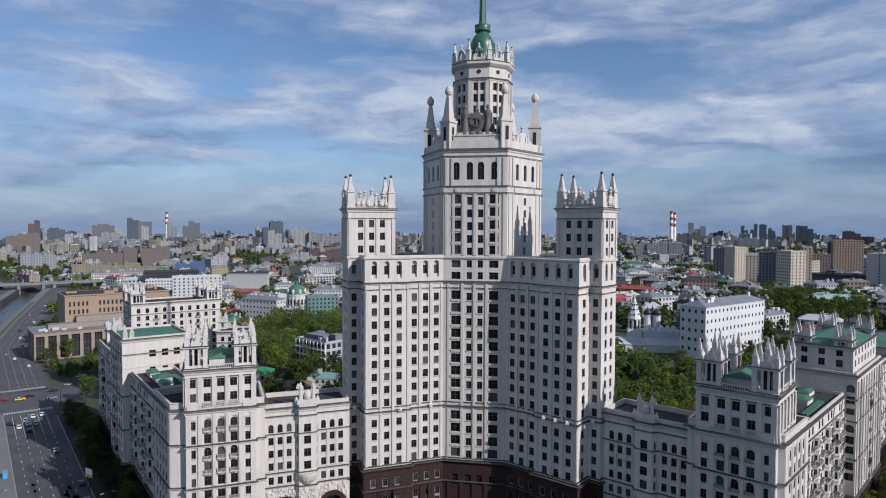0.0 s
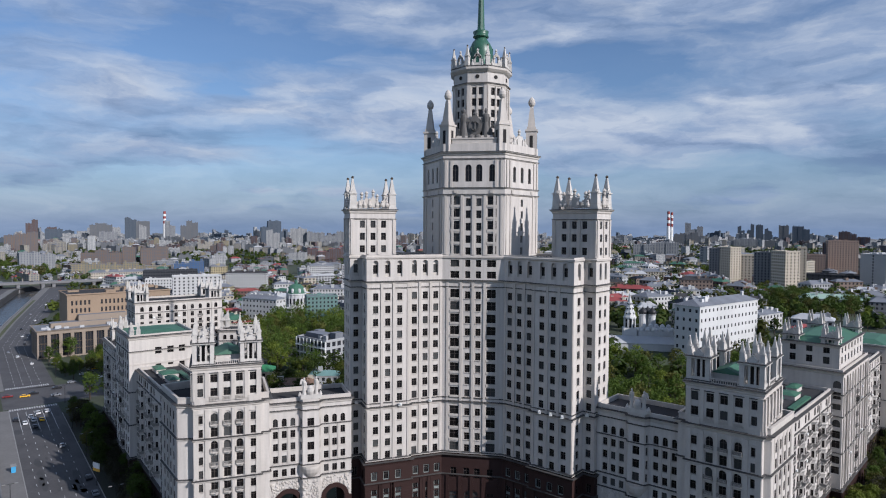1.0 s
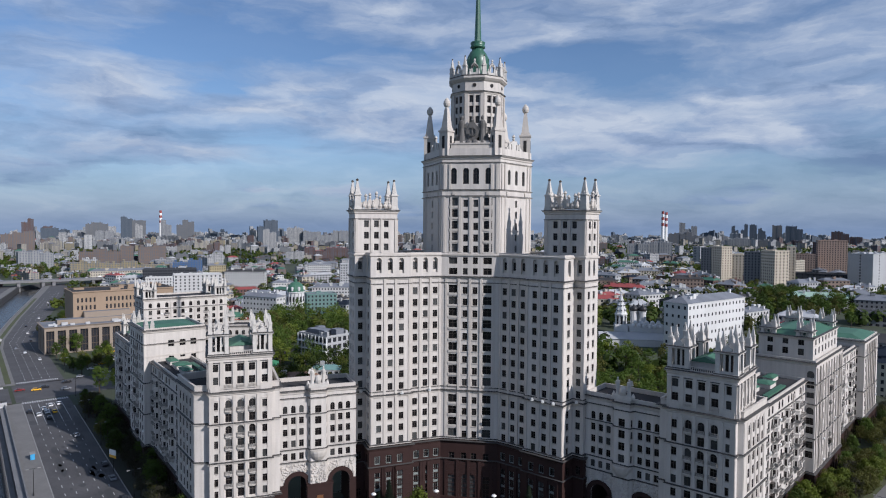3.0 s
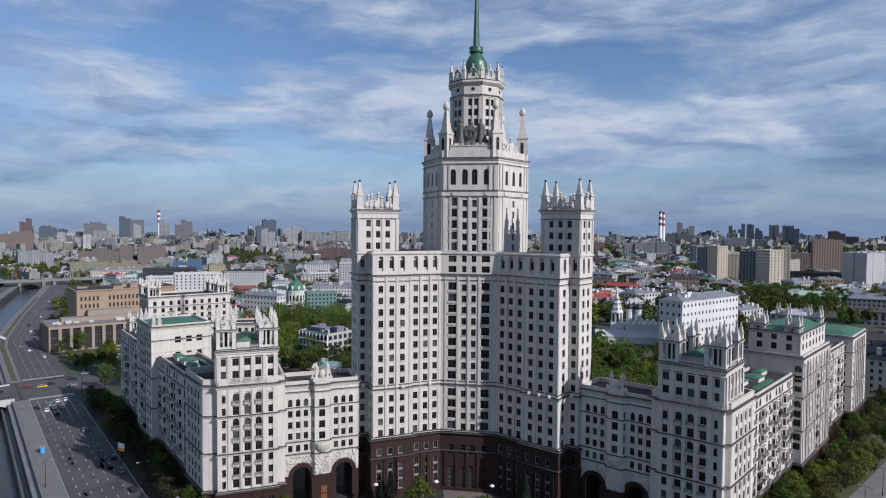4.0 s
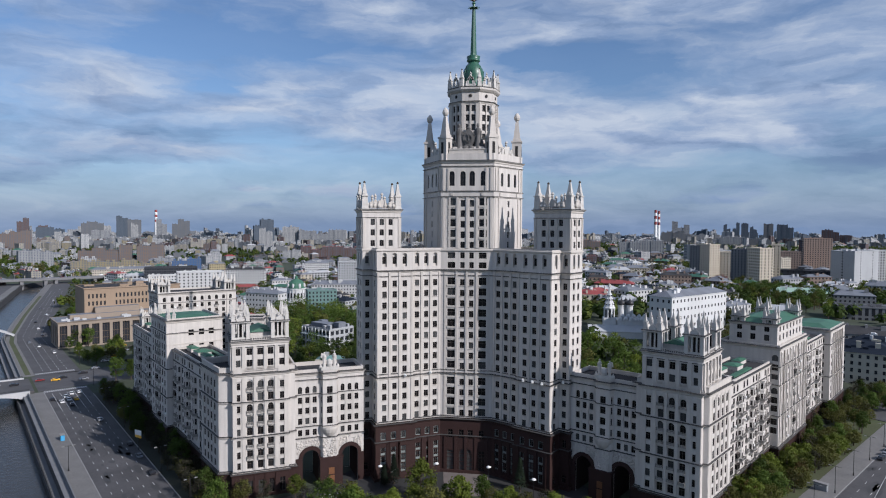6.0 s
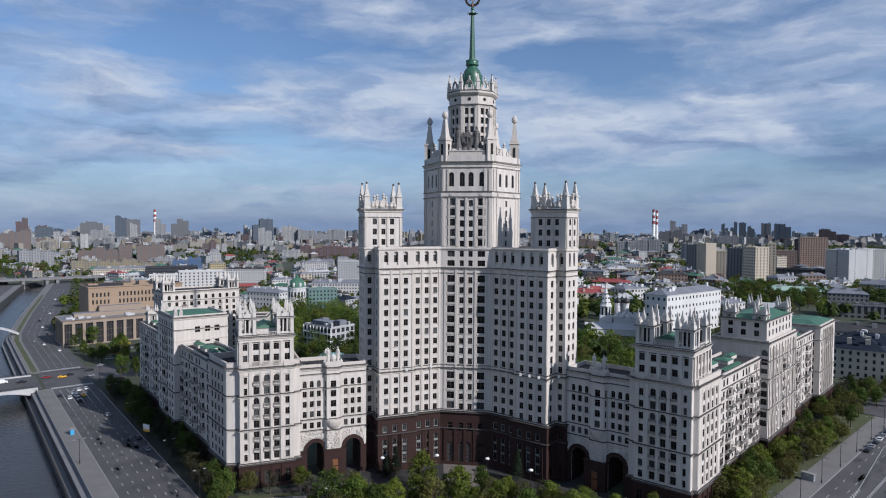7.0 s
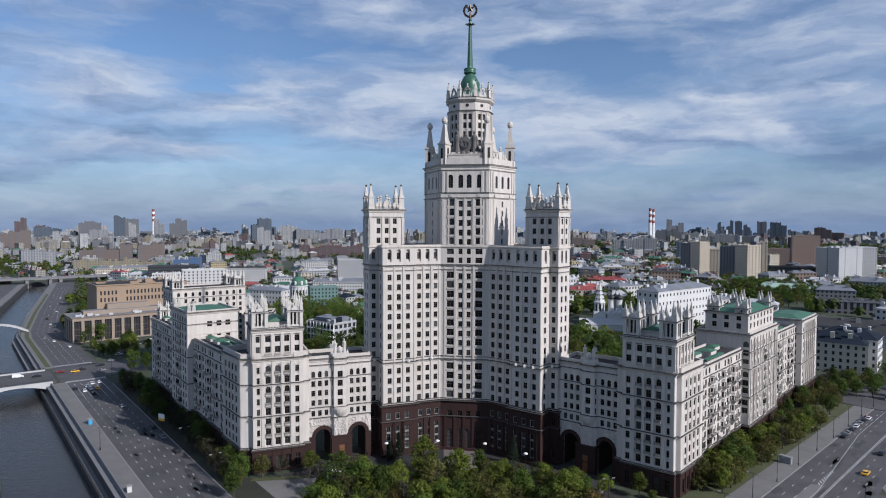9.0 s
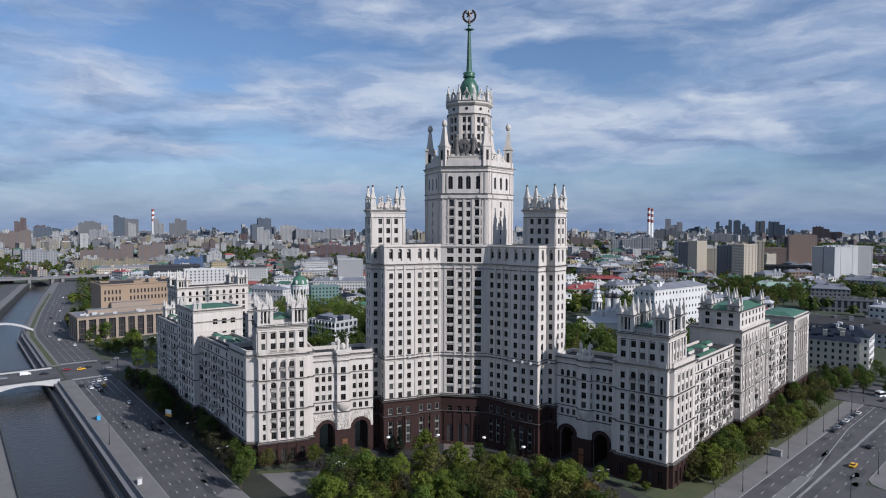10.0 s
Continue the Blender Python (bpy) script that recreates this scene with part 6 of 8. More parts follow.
# ---- the city behind ----
PALETTE, PAINTS = {}, {}


def paint(name, rgb, rough=0.8):
    if name not in PALETTE:
        rgb = tuple(0.75 * c for c in rgb)
        PAINTS[name] = rgb
        PALETTE[name] = material(name, rgb, rough, 0.14, 0.06, 1.0, streak=0.06)
    return PALETTE[name]


FARGLASS = material("far_glazing", (0.030, 0.032, 0.038), 0.2, 0.3, 0.5, 2.0, spec=0.25)
ROOFS = {"grey": material("grey_sheet_roof", (0.17, 0.182, 0.205), 0.7, 0.35, 0.1, 1.0, spec=0.1), "dark": FLATROOF,
         "red": material("red_sheet_roof", (0.26, 0.055, 0.05), 0.6, 0.2, 0.1, 1.0), "green": ROOFGREEN,
         "pale": material("pale_roof", (0.42, 0.425, 0.43), 0.6, 0.15, 0.1, 1.0), "slate": material("slate_blue_roof", (0.020, 0.026, 0.038), 0.85, 0.3, 0.1, 1.0, spec=0.05), "rusty": material("rusty_striped_roof", (0.20, 0.125, 0.085), 0.8, 0.5, 0.5, 1.2, streak=0.3), "bright_green": material("bright_green_roof", (0.04, 0.20, 0.085), 0.6, 0.15, 0.2, 1.0), "patina": material("patina_roof", (0.14, 0.25, 0.235), 0.7, 0.25, 0.2, 1.5),
         "mint": material("mint_roof", (0.30, 0.42, 0.34), 0.6, 0.15, 0.1, 1.0)}


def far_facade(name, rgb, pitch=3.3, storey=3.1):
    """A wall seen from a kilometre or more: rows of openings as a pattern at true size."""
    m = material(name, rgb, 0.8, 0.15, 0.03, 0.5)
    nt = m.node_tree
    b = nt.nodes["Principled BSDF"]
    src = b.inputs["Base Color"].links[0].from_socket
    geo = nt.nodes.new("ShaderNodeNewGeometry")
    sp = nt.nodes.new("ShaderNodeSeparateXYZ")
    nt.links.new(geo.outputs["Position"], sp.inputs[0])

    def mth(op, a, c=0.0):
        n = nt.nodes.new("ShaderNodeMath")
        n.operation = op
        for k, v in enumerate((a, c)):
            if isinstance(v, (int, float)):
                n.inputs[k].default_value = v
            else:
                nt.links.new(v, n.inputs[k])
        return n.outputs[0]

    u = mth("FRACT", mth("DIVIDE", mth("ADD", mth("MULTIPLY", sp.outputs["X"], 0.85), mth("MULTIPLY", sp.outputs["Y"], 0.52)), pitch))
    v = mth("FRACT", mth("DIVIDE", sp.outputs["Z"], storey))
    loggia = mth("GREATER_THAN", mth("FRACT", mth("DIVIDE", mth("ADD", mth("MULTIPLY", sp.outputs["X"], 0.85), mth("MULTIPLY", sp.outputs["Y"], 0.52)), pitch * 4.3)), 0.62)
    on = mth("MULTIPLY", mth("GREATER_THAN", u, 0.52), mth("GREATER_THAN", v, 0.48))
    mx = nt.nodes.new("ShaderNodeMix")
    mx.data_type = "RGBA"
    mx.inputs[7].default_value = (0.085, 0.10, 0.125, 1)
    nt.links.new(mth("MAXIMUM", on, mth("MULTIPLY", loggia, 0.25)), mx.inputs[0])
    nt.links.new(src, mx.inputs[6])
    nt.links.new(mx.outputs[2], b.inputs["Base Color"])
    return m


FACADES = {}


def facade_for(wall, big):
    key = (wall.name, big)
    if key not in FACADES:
        # the dimmer tone of distance is put into the far walls' colour
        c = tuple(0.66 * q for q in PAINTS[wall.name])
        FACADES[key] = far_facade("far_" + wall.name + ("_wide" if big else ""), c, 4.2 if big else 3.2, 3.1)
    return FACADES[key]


class Joined:
    """Many far houses in one mesh."""

    def __init__(self):
        self.mesh, self.mats = Mesh(), []

    def take(self, m, mats):
        idx = []
        for k in mats:
            if k not in self.mats:
                self.mats.append(k)
            idx.append(self.mats.index(k))
        n0 = len(self.mesh.v)
        self.mesh.v.extend(m.v)
        self.mesh.f.extend(tuple(n0 + i for i in f) for f in m.f)
        self.mesh.m.extend(idx[i] for i in m.m)


def house(x, y, z, w, d, h, ang, wall, roof="grey", pitched=False, floors=0, bay=3.2, label="", win=(1.5, 1.6), name="house", extras=True, into=None):
    """A building with its storeys of windows; x, y: middle of the front; it reaches d back from there."""
    if len(label.split()) < 4:
        label = (label or wall.name.replace("far_", "").replace("_wide", "").replace("_", " ") + " house under a " + roof + " roof") + " with rows of windows"
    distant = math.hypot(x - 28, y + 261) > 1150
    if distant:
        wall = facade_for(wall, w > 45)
    own = None if into else thing(name, (x, y, z), label, "building", "city buildings")
    a = radians(ang)
    c, s = math.cos(a), math.sin(a)

    def at(u, v):
        return (x + u * c - v * s, y + u * s + v * c)

    poly = [at(-w / 2, 0), at(w / 2, 0), at(w / 2, d), at(-w / 2, d)]
    m = Mesh()
    top = z + h
    if distant and w > 26:
        # a stepped outline: wings of unlike height and depth
        rs = random.Random(int(abs(x) * 3 + abs(y)))
        nseg = max(2, int(w / 24))
        for k in range(nseg):
            u0, u1 = -w / 2 + w * k / nseg, -w / 2 + w * (k + 1) / nseg
            f, hh = rs.uniform(0, 3.0), h * rs.choice((1.0, 1.0, 0.92, 0.84, 0.7))
            m.prism([at(u0, f), at(u1, f), at(u1, d), at(u0, d)], z - 6, z + hh, 0, 1)
            for q in range(2):
                m.box(*at(rs.uniform(u0 + 2, u1 - 2), rs.uniform(3, d - 2)), z + hh, z + hh + rs.uniform(2, 4.5), rs.uniform(3, 7), 4, a, 0)
        if into:
            into.take(m, [wall, ROOFS[roof]])
        else:
            m.ob("wall", [wall, ROOFS[roof]], own)
        return own
    m.prism(poly, z - 6, top, 0, 1)
    m.sweep(poly, [(0, top - 0.5), (0.35, top - 0.35), (0.35, top + 0.1), (0, top + 0.1)], 0)
    if pitched:
        q = offset(poly, 0.5)
        rh = min(w, d) * 0.22
        if w >= d:
            r0, r1 = at(-w / 2 + d * 0.35, d / 2), at(w / 2 - d * 0.35, d / 2)
            fs = [(0, 1, 5, 4), (1, 2, 5), (2, 3, 4, 5), (3, 0, 4)]
        else:
            r0, r1 = at(0, w * 0.35), at(0, d - w * 0.35)
            fs = [(0, 1, 4), (1, 2, 5, 4), (2, 3, 5), (3, 0, 4, 5)]
        m.add([(*p, top + 0.12) for p in q] + [(*r0, top + rh), (*r1, top + rh)], fs, 1)
    else:
        m.sweep(poly, [(0, top), (0, top + 0.8), (-0.5, top + 0.8), (-0.5, top)], 0)
    if extras:
        rnd = random.Random(int(abs(x) * 7 + abs(y)))
        for k in range(int(2 + w * d / 160)):
            u, v = rnd.uniform(-0.42, 0.42) * w, rnd.uniform(0.15, 0.85) * d
            hh = (min(w, d) * 0.16 if pitched else 0) + rnd.uniform(1.0, 2.6)
            m.box(*at(u, v), top, top + hh, rnd.uniform(1, 3.2), rnd.uniform(1, 2.4), a, 0)
    if into:
        into.take(m, [wall, ROOFS[roof]])
    else:
        m.ob("wall", [wall, ROOFS[roof]], own)
    if distant:
        return own
    floors = floors or max(2, int(h / 3.2))
    fh = h / floors
    g = Mesh()
    for k in range(4):
        p0, p1 = poly[k], poly[(k + 1) % 4]
        L = dist(p0, p1)
        nx, ny = facing(p0, p1)
        if nx * (25 - x) + ny * (-230 - y) < 0:
            continue
        nb = max(1, int(L / bay))
        for i in range(nb):
            for f in range(floors):
                u = L * (i + 0.5) / nb
                zz = z + fh * (f + 0.52)
                if into:
                    q0, q1 = along(p0, p1, u - win[0] / 2, 0.08), along(p0, p1, u + win[0] / 2, 0.08)
                    g.add([(*q0, zz - win[1] / 2), (*q1, zz - win[1] / 2), (*q1, zz + win[1] / 2), (*q0, zz + win[1] / 2)], [(0, 1, 2, 3)])
                else:
                    g.box(*along(p0, p1, u, 0.0), zz - win[1] / 2, zz + win[1] / 2, win[0], 0.12, wall_angle(p0, p1))
    if into:
        into.take(g, [FARGLASS])
    elif g.v:
        tagged(g.ob("windows", FARGLASS, own), kind="stuff")
    return own

# landmark buildings of the surroundings
house(-918, 818, 0, 57, 30, 36.0, 49, paint("light_panel", (0.46, 0.47, 0.48)), "grey", False, 7, 4, label="white gridded office block of seven storeys", win=(2.6, 2.4))
house(-907, 993, 4, 104, 25, 37.3, 33, paint("pink_brick", (0.285, 0.21, 0.17)), "dark", False, 0, 4, label="pinkish brick long apartment house", win=(1.4, 1.7))
house(-824, 1030, 4, 55, 25, 39.2, 37, paint("pink_brick", (0.285, 0.21, 0.17)), "dark", False, 0, 4, label="pinkish brick apartment house", win=(1.4, 1.7))
house(-715, 782, 3, 157, 14, 19.6, 38, paint("ochre_render", (0.44, 0.37, 0.22)), "grey", True, 0, 3.2, label="ochre long house under a pale blue roof", win=(1.4, 1.7))
house(-617, 649, 3, 82, 16, 14.4, 38, paint("cream_render", (0.54, 0.49, 0.40)), "grey", True, 0, 3.2, label="cream long house under a grey roof", win=(1.4, 1.7))
house(-485, 571, 4, 68, 26, 22.8, 32, paint("dark_cladding", (0.045, 0.05, 0.06)), "dark", False, 6, 3, label="black glass office block", win=(2.4, 1.8))
house(-437, 495, 5, 53, 14, 17.7, 32, paint("white_render", (0.62, 0.62, 0.61)), "pale", False, 0, 3.2, label="low white annex block", win=(1.4, 1.7))
house(-327, 376, 5, 46, 20, 32.1, 35, paint("white_render", (0.62, 0.62, 0.61)), "pale", False, 0, 4, label="white apartment block with balconies", win=(1.4, 1.7))
house(-593, 789, 4, 48, 16, 22.5, 31, paint("blue_render", (0.08, 0.19, 0.42)), "grey", False, 0, 3.2, label="bright blue commercial building", win=(1.4, 1.7))
house(-477, 683, 4, 24, 16, 21.9, 38, paint("ochre_render", (0.44, 0.37, 0.22)), "grey", True, 0, 3.2, label="yellow four-storey house", win=(1.4, 1.7))
house(-380, 580, 4, 53, 14, 21.0, 14, paint("white_render", (0.62, 0.62, 0.61)), "dark", True, 0, 3.2, label="white house under a dark hipped roof", win=(1.4, 1.7))
house(-234, 321, 5, 38, 13, 18.0, -14, paint("white_render", (0.62, 0.62, 0.61)), "grey", True, 4, 3.6, label="long pale yellow house with white windows", win=(1.4, 1.7))
house(-198, 445, 6, 64, 18, 14.6, 12, paint("white_render", (0.62, 0.62, 0.61)), "grey", True, 0, 3.2, label="white long house with grey sheet roof", win=(1.4, 1.7))
house(-170, 309, 8, 26, 16, 19.9, 29, paint("teal_netting", (0.16, 0.27, 0.25)), "grey", False, 0, 3.2, label="house wrapped in teal scaffolding net", win=(1.4, 1.7))
house(-234, 601, 6, 35, 18, 30.6, 22, paint("light_panel", (0.46, 0.47, 0.48)), "pale", False, 0, 3.4, label="pale grey apartment block with balconies", win=(1.4, 1.7))
house(-358, 803, 6, 40, 18, 16.0, 20, paint("white_render", (0.62, 0.62, 0.61)), "grey", True, 0, 3.2, win=(1.4, 1.7))
terrace = house(-117, 150, 4, 27, 20, 17.0, -30, paint("light_panel", (0.46, 0.47, 0.48)), "dark", False, 4, 3.4, label="white modern block with glazed terraces and roof rails", win=(2.5, 2.6))
tp = Mesh()
c_, s_ = math.cos(radians(-30)), math.sin(radians(-30))
for u_, v_, w_, d_, z0_, z1_ in ((-3, 9, 16, 8, 21.0, 23.6), (9, 12, 5, 6, 21.0, 24.6), (-9.5, 14, 4, 5, 21.0, 24.0)):
    tp.box(-117 + u_ * c_ - v_ * s_, 150 + u_ * s_ + v_ * c_, z0_, z1_, w_, d_, radians(-30))
tp.ob("roof_storey", ROOFS["grey"], terrace, "grey set-back roof storey")
tp = Mesh()
for k in range(9):
    u_ = -13.5 + k * 3.375
    tp.box(-117 + u_ * c_ + 0.5 * s_, 150 + u_ * s_ - 0.5 * c_, 4, 21.2, 0.4, 0.5, radians(-30))
for z_ in (8.0, 12.3, 16.6):
    tp.box(-117 + 0.6 * s_, 150 - 0.6 * c_, z_, z_ + 0.35, 27.6, 1.4, radians(-30))
tp.ob("terrace_frame", WHITE, terrace, "white terrace slabs and columns")
house(-106, 92, 0, 26, 11, 8.5, 14, paint("pale_yellow_render", (0.56, 0.53, 0.44)), "rusty", True, 2, 3.2, label="low yard house under a rusty brown striped roof")
house(-92, 104, 0, 15, 9, 11.0, 12, paint("light_panel", (0.46, 0.47, 0.48)), "patina", True, 3, 3.0, label="narrow grey house under a patina green roof")
house(-510, 1330, 8, 163, 30, 23.8, 19, paint("red_brick", (0.17, 0.095, 0.08)), "red", True, 0, 5, label="red brick warehouse range with red roof", win=(1.4, 1.7))
house(-590, 1253, 8, 45, 20, 17.2, 22, paint("white_render", (0.62, 0.62, 0.61)), "grey", True, 0, 3.2, win=(1.4, 1.7))
house(-1021, 2025, 10, 74, 25, 106.4, 35, paint("blue_grey_glass", (0.10, 0.14, 0.19)), "dark", False, 0, 3.2, label="dark blue office tower", win=(1.4, 1.7))
house(-908, 1795, 10, 44, 20, 64.5, 24, paint("white_render", (0.62, 0.62, 0.61)), "pale", False, 0, 3.2, label="white slab block", win=(1.4, 1.7))
house(-1044, 2338, 10, 70, 22, 68.7, 22, paint("white_render", (0.62, 0.62, 0.61)), "pale", False, 0, 3.2, label="white tower block", win=(1.4, 1.7))
house(-912, 2368, 10, 200, 20, 56.7, 20, paint("light_panel", (0.46, 0.47, 0.48)), "pale", False, 0, 4, label="long pale apartment slab", win=(1.4, 1.7))
house(-1011, 902, 0, 43, 20, 21.2, 42, paint("white_render", (0.62, 0.62, 0.61)), "pale", True, 0, 3.2, win=(1.4, 1.7))
house(-1614, 1509, 4, 90, 30, 61.0, 43, paint("pink_brick", (0.285, 0.21, 0.17)), "dark", False, 0, 4, label="pink stepped office block", win=(1.4, 1.7))
house(-2327, 2461, 5, 99, 25, 64.9, 41, paint("blue_grey_glass", (0.10, 0.14, 0.19)), "dark", False, 0, 4, label="green glass office block", win=(1.4, 1.7))
house(-1800, 2141, 6, 69, 22, 54.8, 37, paint("light_panel", (0.46, 0.47, 0.48)), "pale", False, 0, 3.2, win=(1.4, 1.7))
house(-1892, 2494, 6, 31, 22, 83.9, 35, paint("white_render", (0.62, 0.62, 0.61)), "pale", False, 0, 4, label="slim white tower block", win=(1.4, 1.7))
house(-2076, 2659, 6, 55, 30, 121.3, 36, paint("blue_grey_glass", (0.10, 0.14, 0.19)), "dark", False, 0, 4, label="dark twin office tower", win=(1.4, 1.7))
house(-2031, 2691, 6, 64, 30, 104.3, 35, paint("grey_panel", (0.24, 0.245, 0.255)), "dark", False, 0, 4, label="grey brown tower block", win=(1.4, 1.7))
house(-1848, 2811, 8, 86, 30, 115.4, 31, paint("grey_panel", (0.24, 0.245, 0.255)), "pale", False, 0, 4, label="grey tower block", win=(1.4, 1.7))
house(-1926, 2762, 8, 51, 30, 114.8, 33, paint("light_panel", (0.46, 0.47, 0.48)), "pale", False, 0, 4, label="pale tower block", win=(1.4, 1.7))
house(-2402, 2394, 5, 49, 25, 107.9, 42, paint("red_brick", (0.17, 0.095, 0.08)), "dark", False, 0, 4, label="red brick tower block", win=(1.4, 1.7))
house(-2342, 2448, 5, 40, 25, 103.1, 41, paint("red_brick", (0.17, 0.095, 0.08)), "dark", False, 0, 4, label="red brick tower block", win=(1.4, 1.7))
house(-2182, 2580, 5, 100, 25, 93.0, 38, paint("grey_panel", (0.24, 0.245, 0.255)), "dark", False, 0, 4, label="grey apartment towers", win=(1.4, 1.7))
house(229, 1287, 14, 47, 18, 54.1, -7, paint("light_panel", (0.46, 0.47, 0.48)), "pale", False, 0, 3.2, label="grey panel apartment tower with balconies", win=(1.8, 1.7))
house(279, 1297, 14, 55, 18, 59.6, -9, paint("light_panel", (0.46, 0.47, 0.48)), "pale", False, 0, 3.2, label="grey panel apartment tower with balconies", win=(1.8, 1.7))
# left faces' shade and right ends' sunlight are put into separate wall colours
house(238, 660, 16, 29, 22, 46.0, -35, paint("grey_panel", (0.24, 0.245, 0.255)), "pale", False, 0, 3.4, label="grey and tan tower block", win=(1.4, 1.7))
house(252, 643, 16, 15, 26, 48.2, 21, paint("cream_panel", (0.66, 0.58, 0.46)), "pale", False, 0, 3.4, label="cream tower block end", win=(1.4, 1.7))
house(267, 646, 16, 16, 26, 38.1, -15, paint("cream_panel", (0.66, 0.58, 0.46)), "pale", False, 0, 3.4, label="cream tower block", win=(1.4, 1.7))
house(267, 561, 16, 36, 18, 44.9, -34, paint("grey_panel", (0.24, 0.245, 0.255)), "dark", False, 0, 3.4, label="grey brown tower block with dark bands", win=(1.4, 1.7))
house(278, 526, 16, 17, 24, 47.5, 17, paint("cream_panel", (0.66, 0.58, 0.46)), "pale", False, 0, 3.4, label="cream tower block end", win=(1.4, 1.7))
house(302, 567, 16, 9, 20, 50.6, -18, paint("cream_panel", (0.66, 0.58, 0.46)), "dark", False, 0, 3.2, win=(1.4, 1.7))
house(399, 799, 16, 35, 18, 34.1, -19, paint("salmon_brick", (0.46, 0.33, 0.26)), "dark", False, 0, 3.2, label="pink brick apartment block", win=(1.4, 1.7))
house(433, 831, 16, 14, 20, 51.5, -40, paint("red_brick", (0.17, 0.095, 0.08)), "dark", False, 0, 3.4, label="brown brick tower side", win=(1.4, 1.7))
house(445, 808, 16, 38, 20, 54.7, -13, paint("salmon_brick", (0.46, 0.33, 0.26)), "dark", False, 0, 3.2, label="pink brick tower block with balconies", win=(1.4, 1.7))
# hotel: shade greys the left end's colour, sunlight whitens the right face's
house(373, 563, 14, 26, 60, 46.2, -48, paint("light_panel", (0.46, 0.47, 0.48)), "pale", False, 0, 30, label="white windowless slab end", win=(1.4, 1.7))
house(425, 610, 14, 50, 24, 45.6, -4, paint("fresh_white_render", (0.74, 0.74, 0.73)), "pale", False, 0, 2.8, label="white hotel slab with a grid of windows", win=(1.4, 1.7))
house(371, 664, 16, 71, 24, 14.1, -20, paint("dark_cladding", (0.045, 0.05, 0.06)), "dark", False, 0, 6, label="long low black roofed hall", win=(1.4, 1.7))
house(268, 392, 16, 56, 18, 11.1, -14, paint("white_render", (0.62, 0.62, 0.61)), "mint", True, 0, 3.2, label="low house with a mint green roof", win=(1.4, 1.7))
house(249, 429, 16, 24, 14, 5.9, -18, paint("red_brick", (0.17, 0.095, 0.08)), "red", True, 0, 3.2, label="low house with red roof", win=(1.4, 1.7))
house(293, 355, 12, 31, 20, 17.1, -17, paint("grey_panel", (0.24, 0.245, 0.255)), "grey", True, 0, 3.2, label="grey long house", win=(1.4, 1.7))
house(276, 278, 6, 55, 24, 21.6, -17, paint("grey_panel", (0.24, 0.245, 0.255)), "dark", False, 3, 4, label="grey brown institute block with tall white fins", win=(2.2, 5.6))
house(387, 489, 12, 43, 20, 14.3, -26, paint("light_panel", (0.46, 0.47, 0.48)), "grey", True, 0, 3.2, win=(1.4, 1.7))
house(99, 431, 16, 39, 16, 12.8, -14, paint("red_brick", (0.17, 0.095, 0.08)), "red", True, 0, 3.2, label="brick house under a bright red roof", win=(1.4, 1.7))
house(132, 481, 16, 23, 16, 11.7, 2, paint("white_render", (0.62, 0.62, 0.61)), "grey", True, 0, 3.2, label="white old town house", win=(1.4, 1.7))
house(144, 664, 16, 57, 18, 14.6, -2, paint("cream_render", (0.54, 0.49, 0.40)), "grey", True, 0, 3.2, win=(1.4, 1.7))
house(164, 1701, 14, 70, 24, 34.6, -4, paint("pink_brick", (0.285, 0.21, 0.17)), "red", True, 0, 3.2, win=(1.4, 1.7))
house(102, 887, 14, 38, 18, 22.3, -4, paint("red_brick", (0.17, 0.095, 0.08)), "red", True, 0, 3.2, label="red brick house with red roof", win=(1.4, 1.7))
house(89, 530, 16, 28, 14, 17.5, -34, paint("light_panel", (0.46, 0.47, 0.48)), "grey", True, 0, 3.2, win=(1.4, 1.7))
house(157, 866, 16, 35, 14, 14.8, -7, paint("white_render", (0.62, 0.62, 0.61)), "green", True, 0, 3.2, win=(1.4, 1.7))
house(192, 715, 16, 26, 16, 13.6, -9, paint("cream_render", (0.54, 0.49, 0.40)), "dark", True, 0, 3.2, win=(1.4, 1.7))
house(170, 477, 17, 31, 16, 18.0, -5, paint("pink_brick", (0.285, 0.21, 0.17)), "dark", True, 0, 3.2, label="cream and pink old town house with dark roof", win=(1.4, 1.7))
house(672, 2987, 14, 133, 22, 56.1, -11, paint("grey_panel", (0.24, 0.245, 0.255)), "pale", False, 0, 4, label="grey far tower block", win=(1.4, 1.7))
house(697, 2993, 14, 81, 26, 100.9, -12, paint("light_panel", (0.46, 0.47, 0.48)), "pale", False, 0, 4, label="pale stepped apartment tower", win=(1.4, 1.7))
house(774, 3011, 14, 76, 26, 39.4, -13, paint("light_panel", (0.46, 0.47, 0.48)), "pale", False, 0, 3.2, win=(1.4, 1.7))
house(972, 3213, 10, 33, 30, 98.1, -15, paint("blue_grey_glass", (0.10, 0.14, 0.19)), "dark", False, 0, 4, label="dark blue tower", win=(1.4, 1.7))
house(1013, 3201, 10, 33, 30, 101.0, -16, paint("blue_grey_glass", (0.10, 0.14, 0.19)), "dark", False, 0, 4, label="dark blue tower", win=(1.4, 1.7))
house(1052, 3190, 10, 33, 30, 98.0, -17, paint("blue_grey_glass", (0.10, 0.14, 0.19)), "dark", False, 0, 4, label="dark blue tower", win=(1.4, 1.7))
house(1090, 3179, 10, 33, 30, 95.1, -17, paint("blue_grey_glass", (0.10, 0.14, 0.19)), "dark", False, 0, 4, label="dark blue tower", win=(1.4, 1.7))
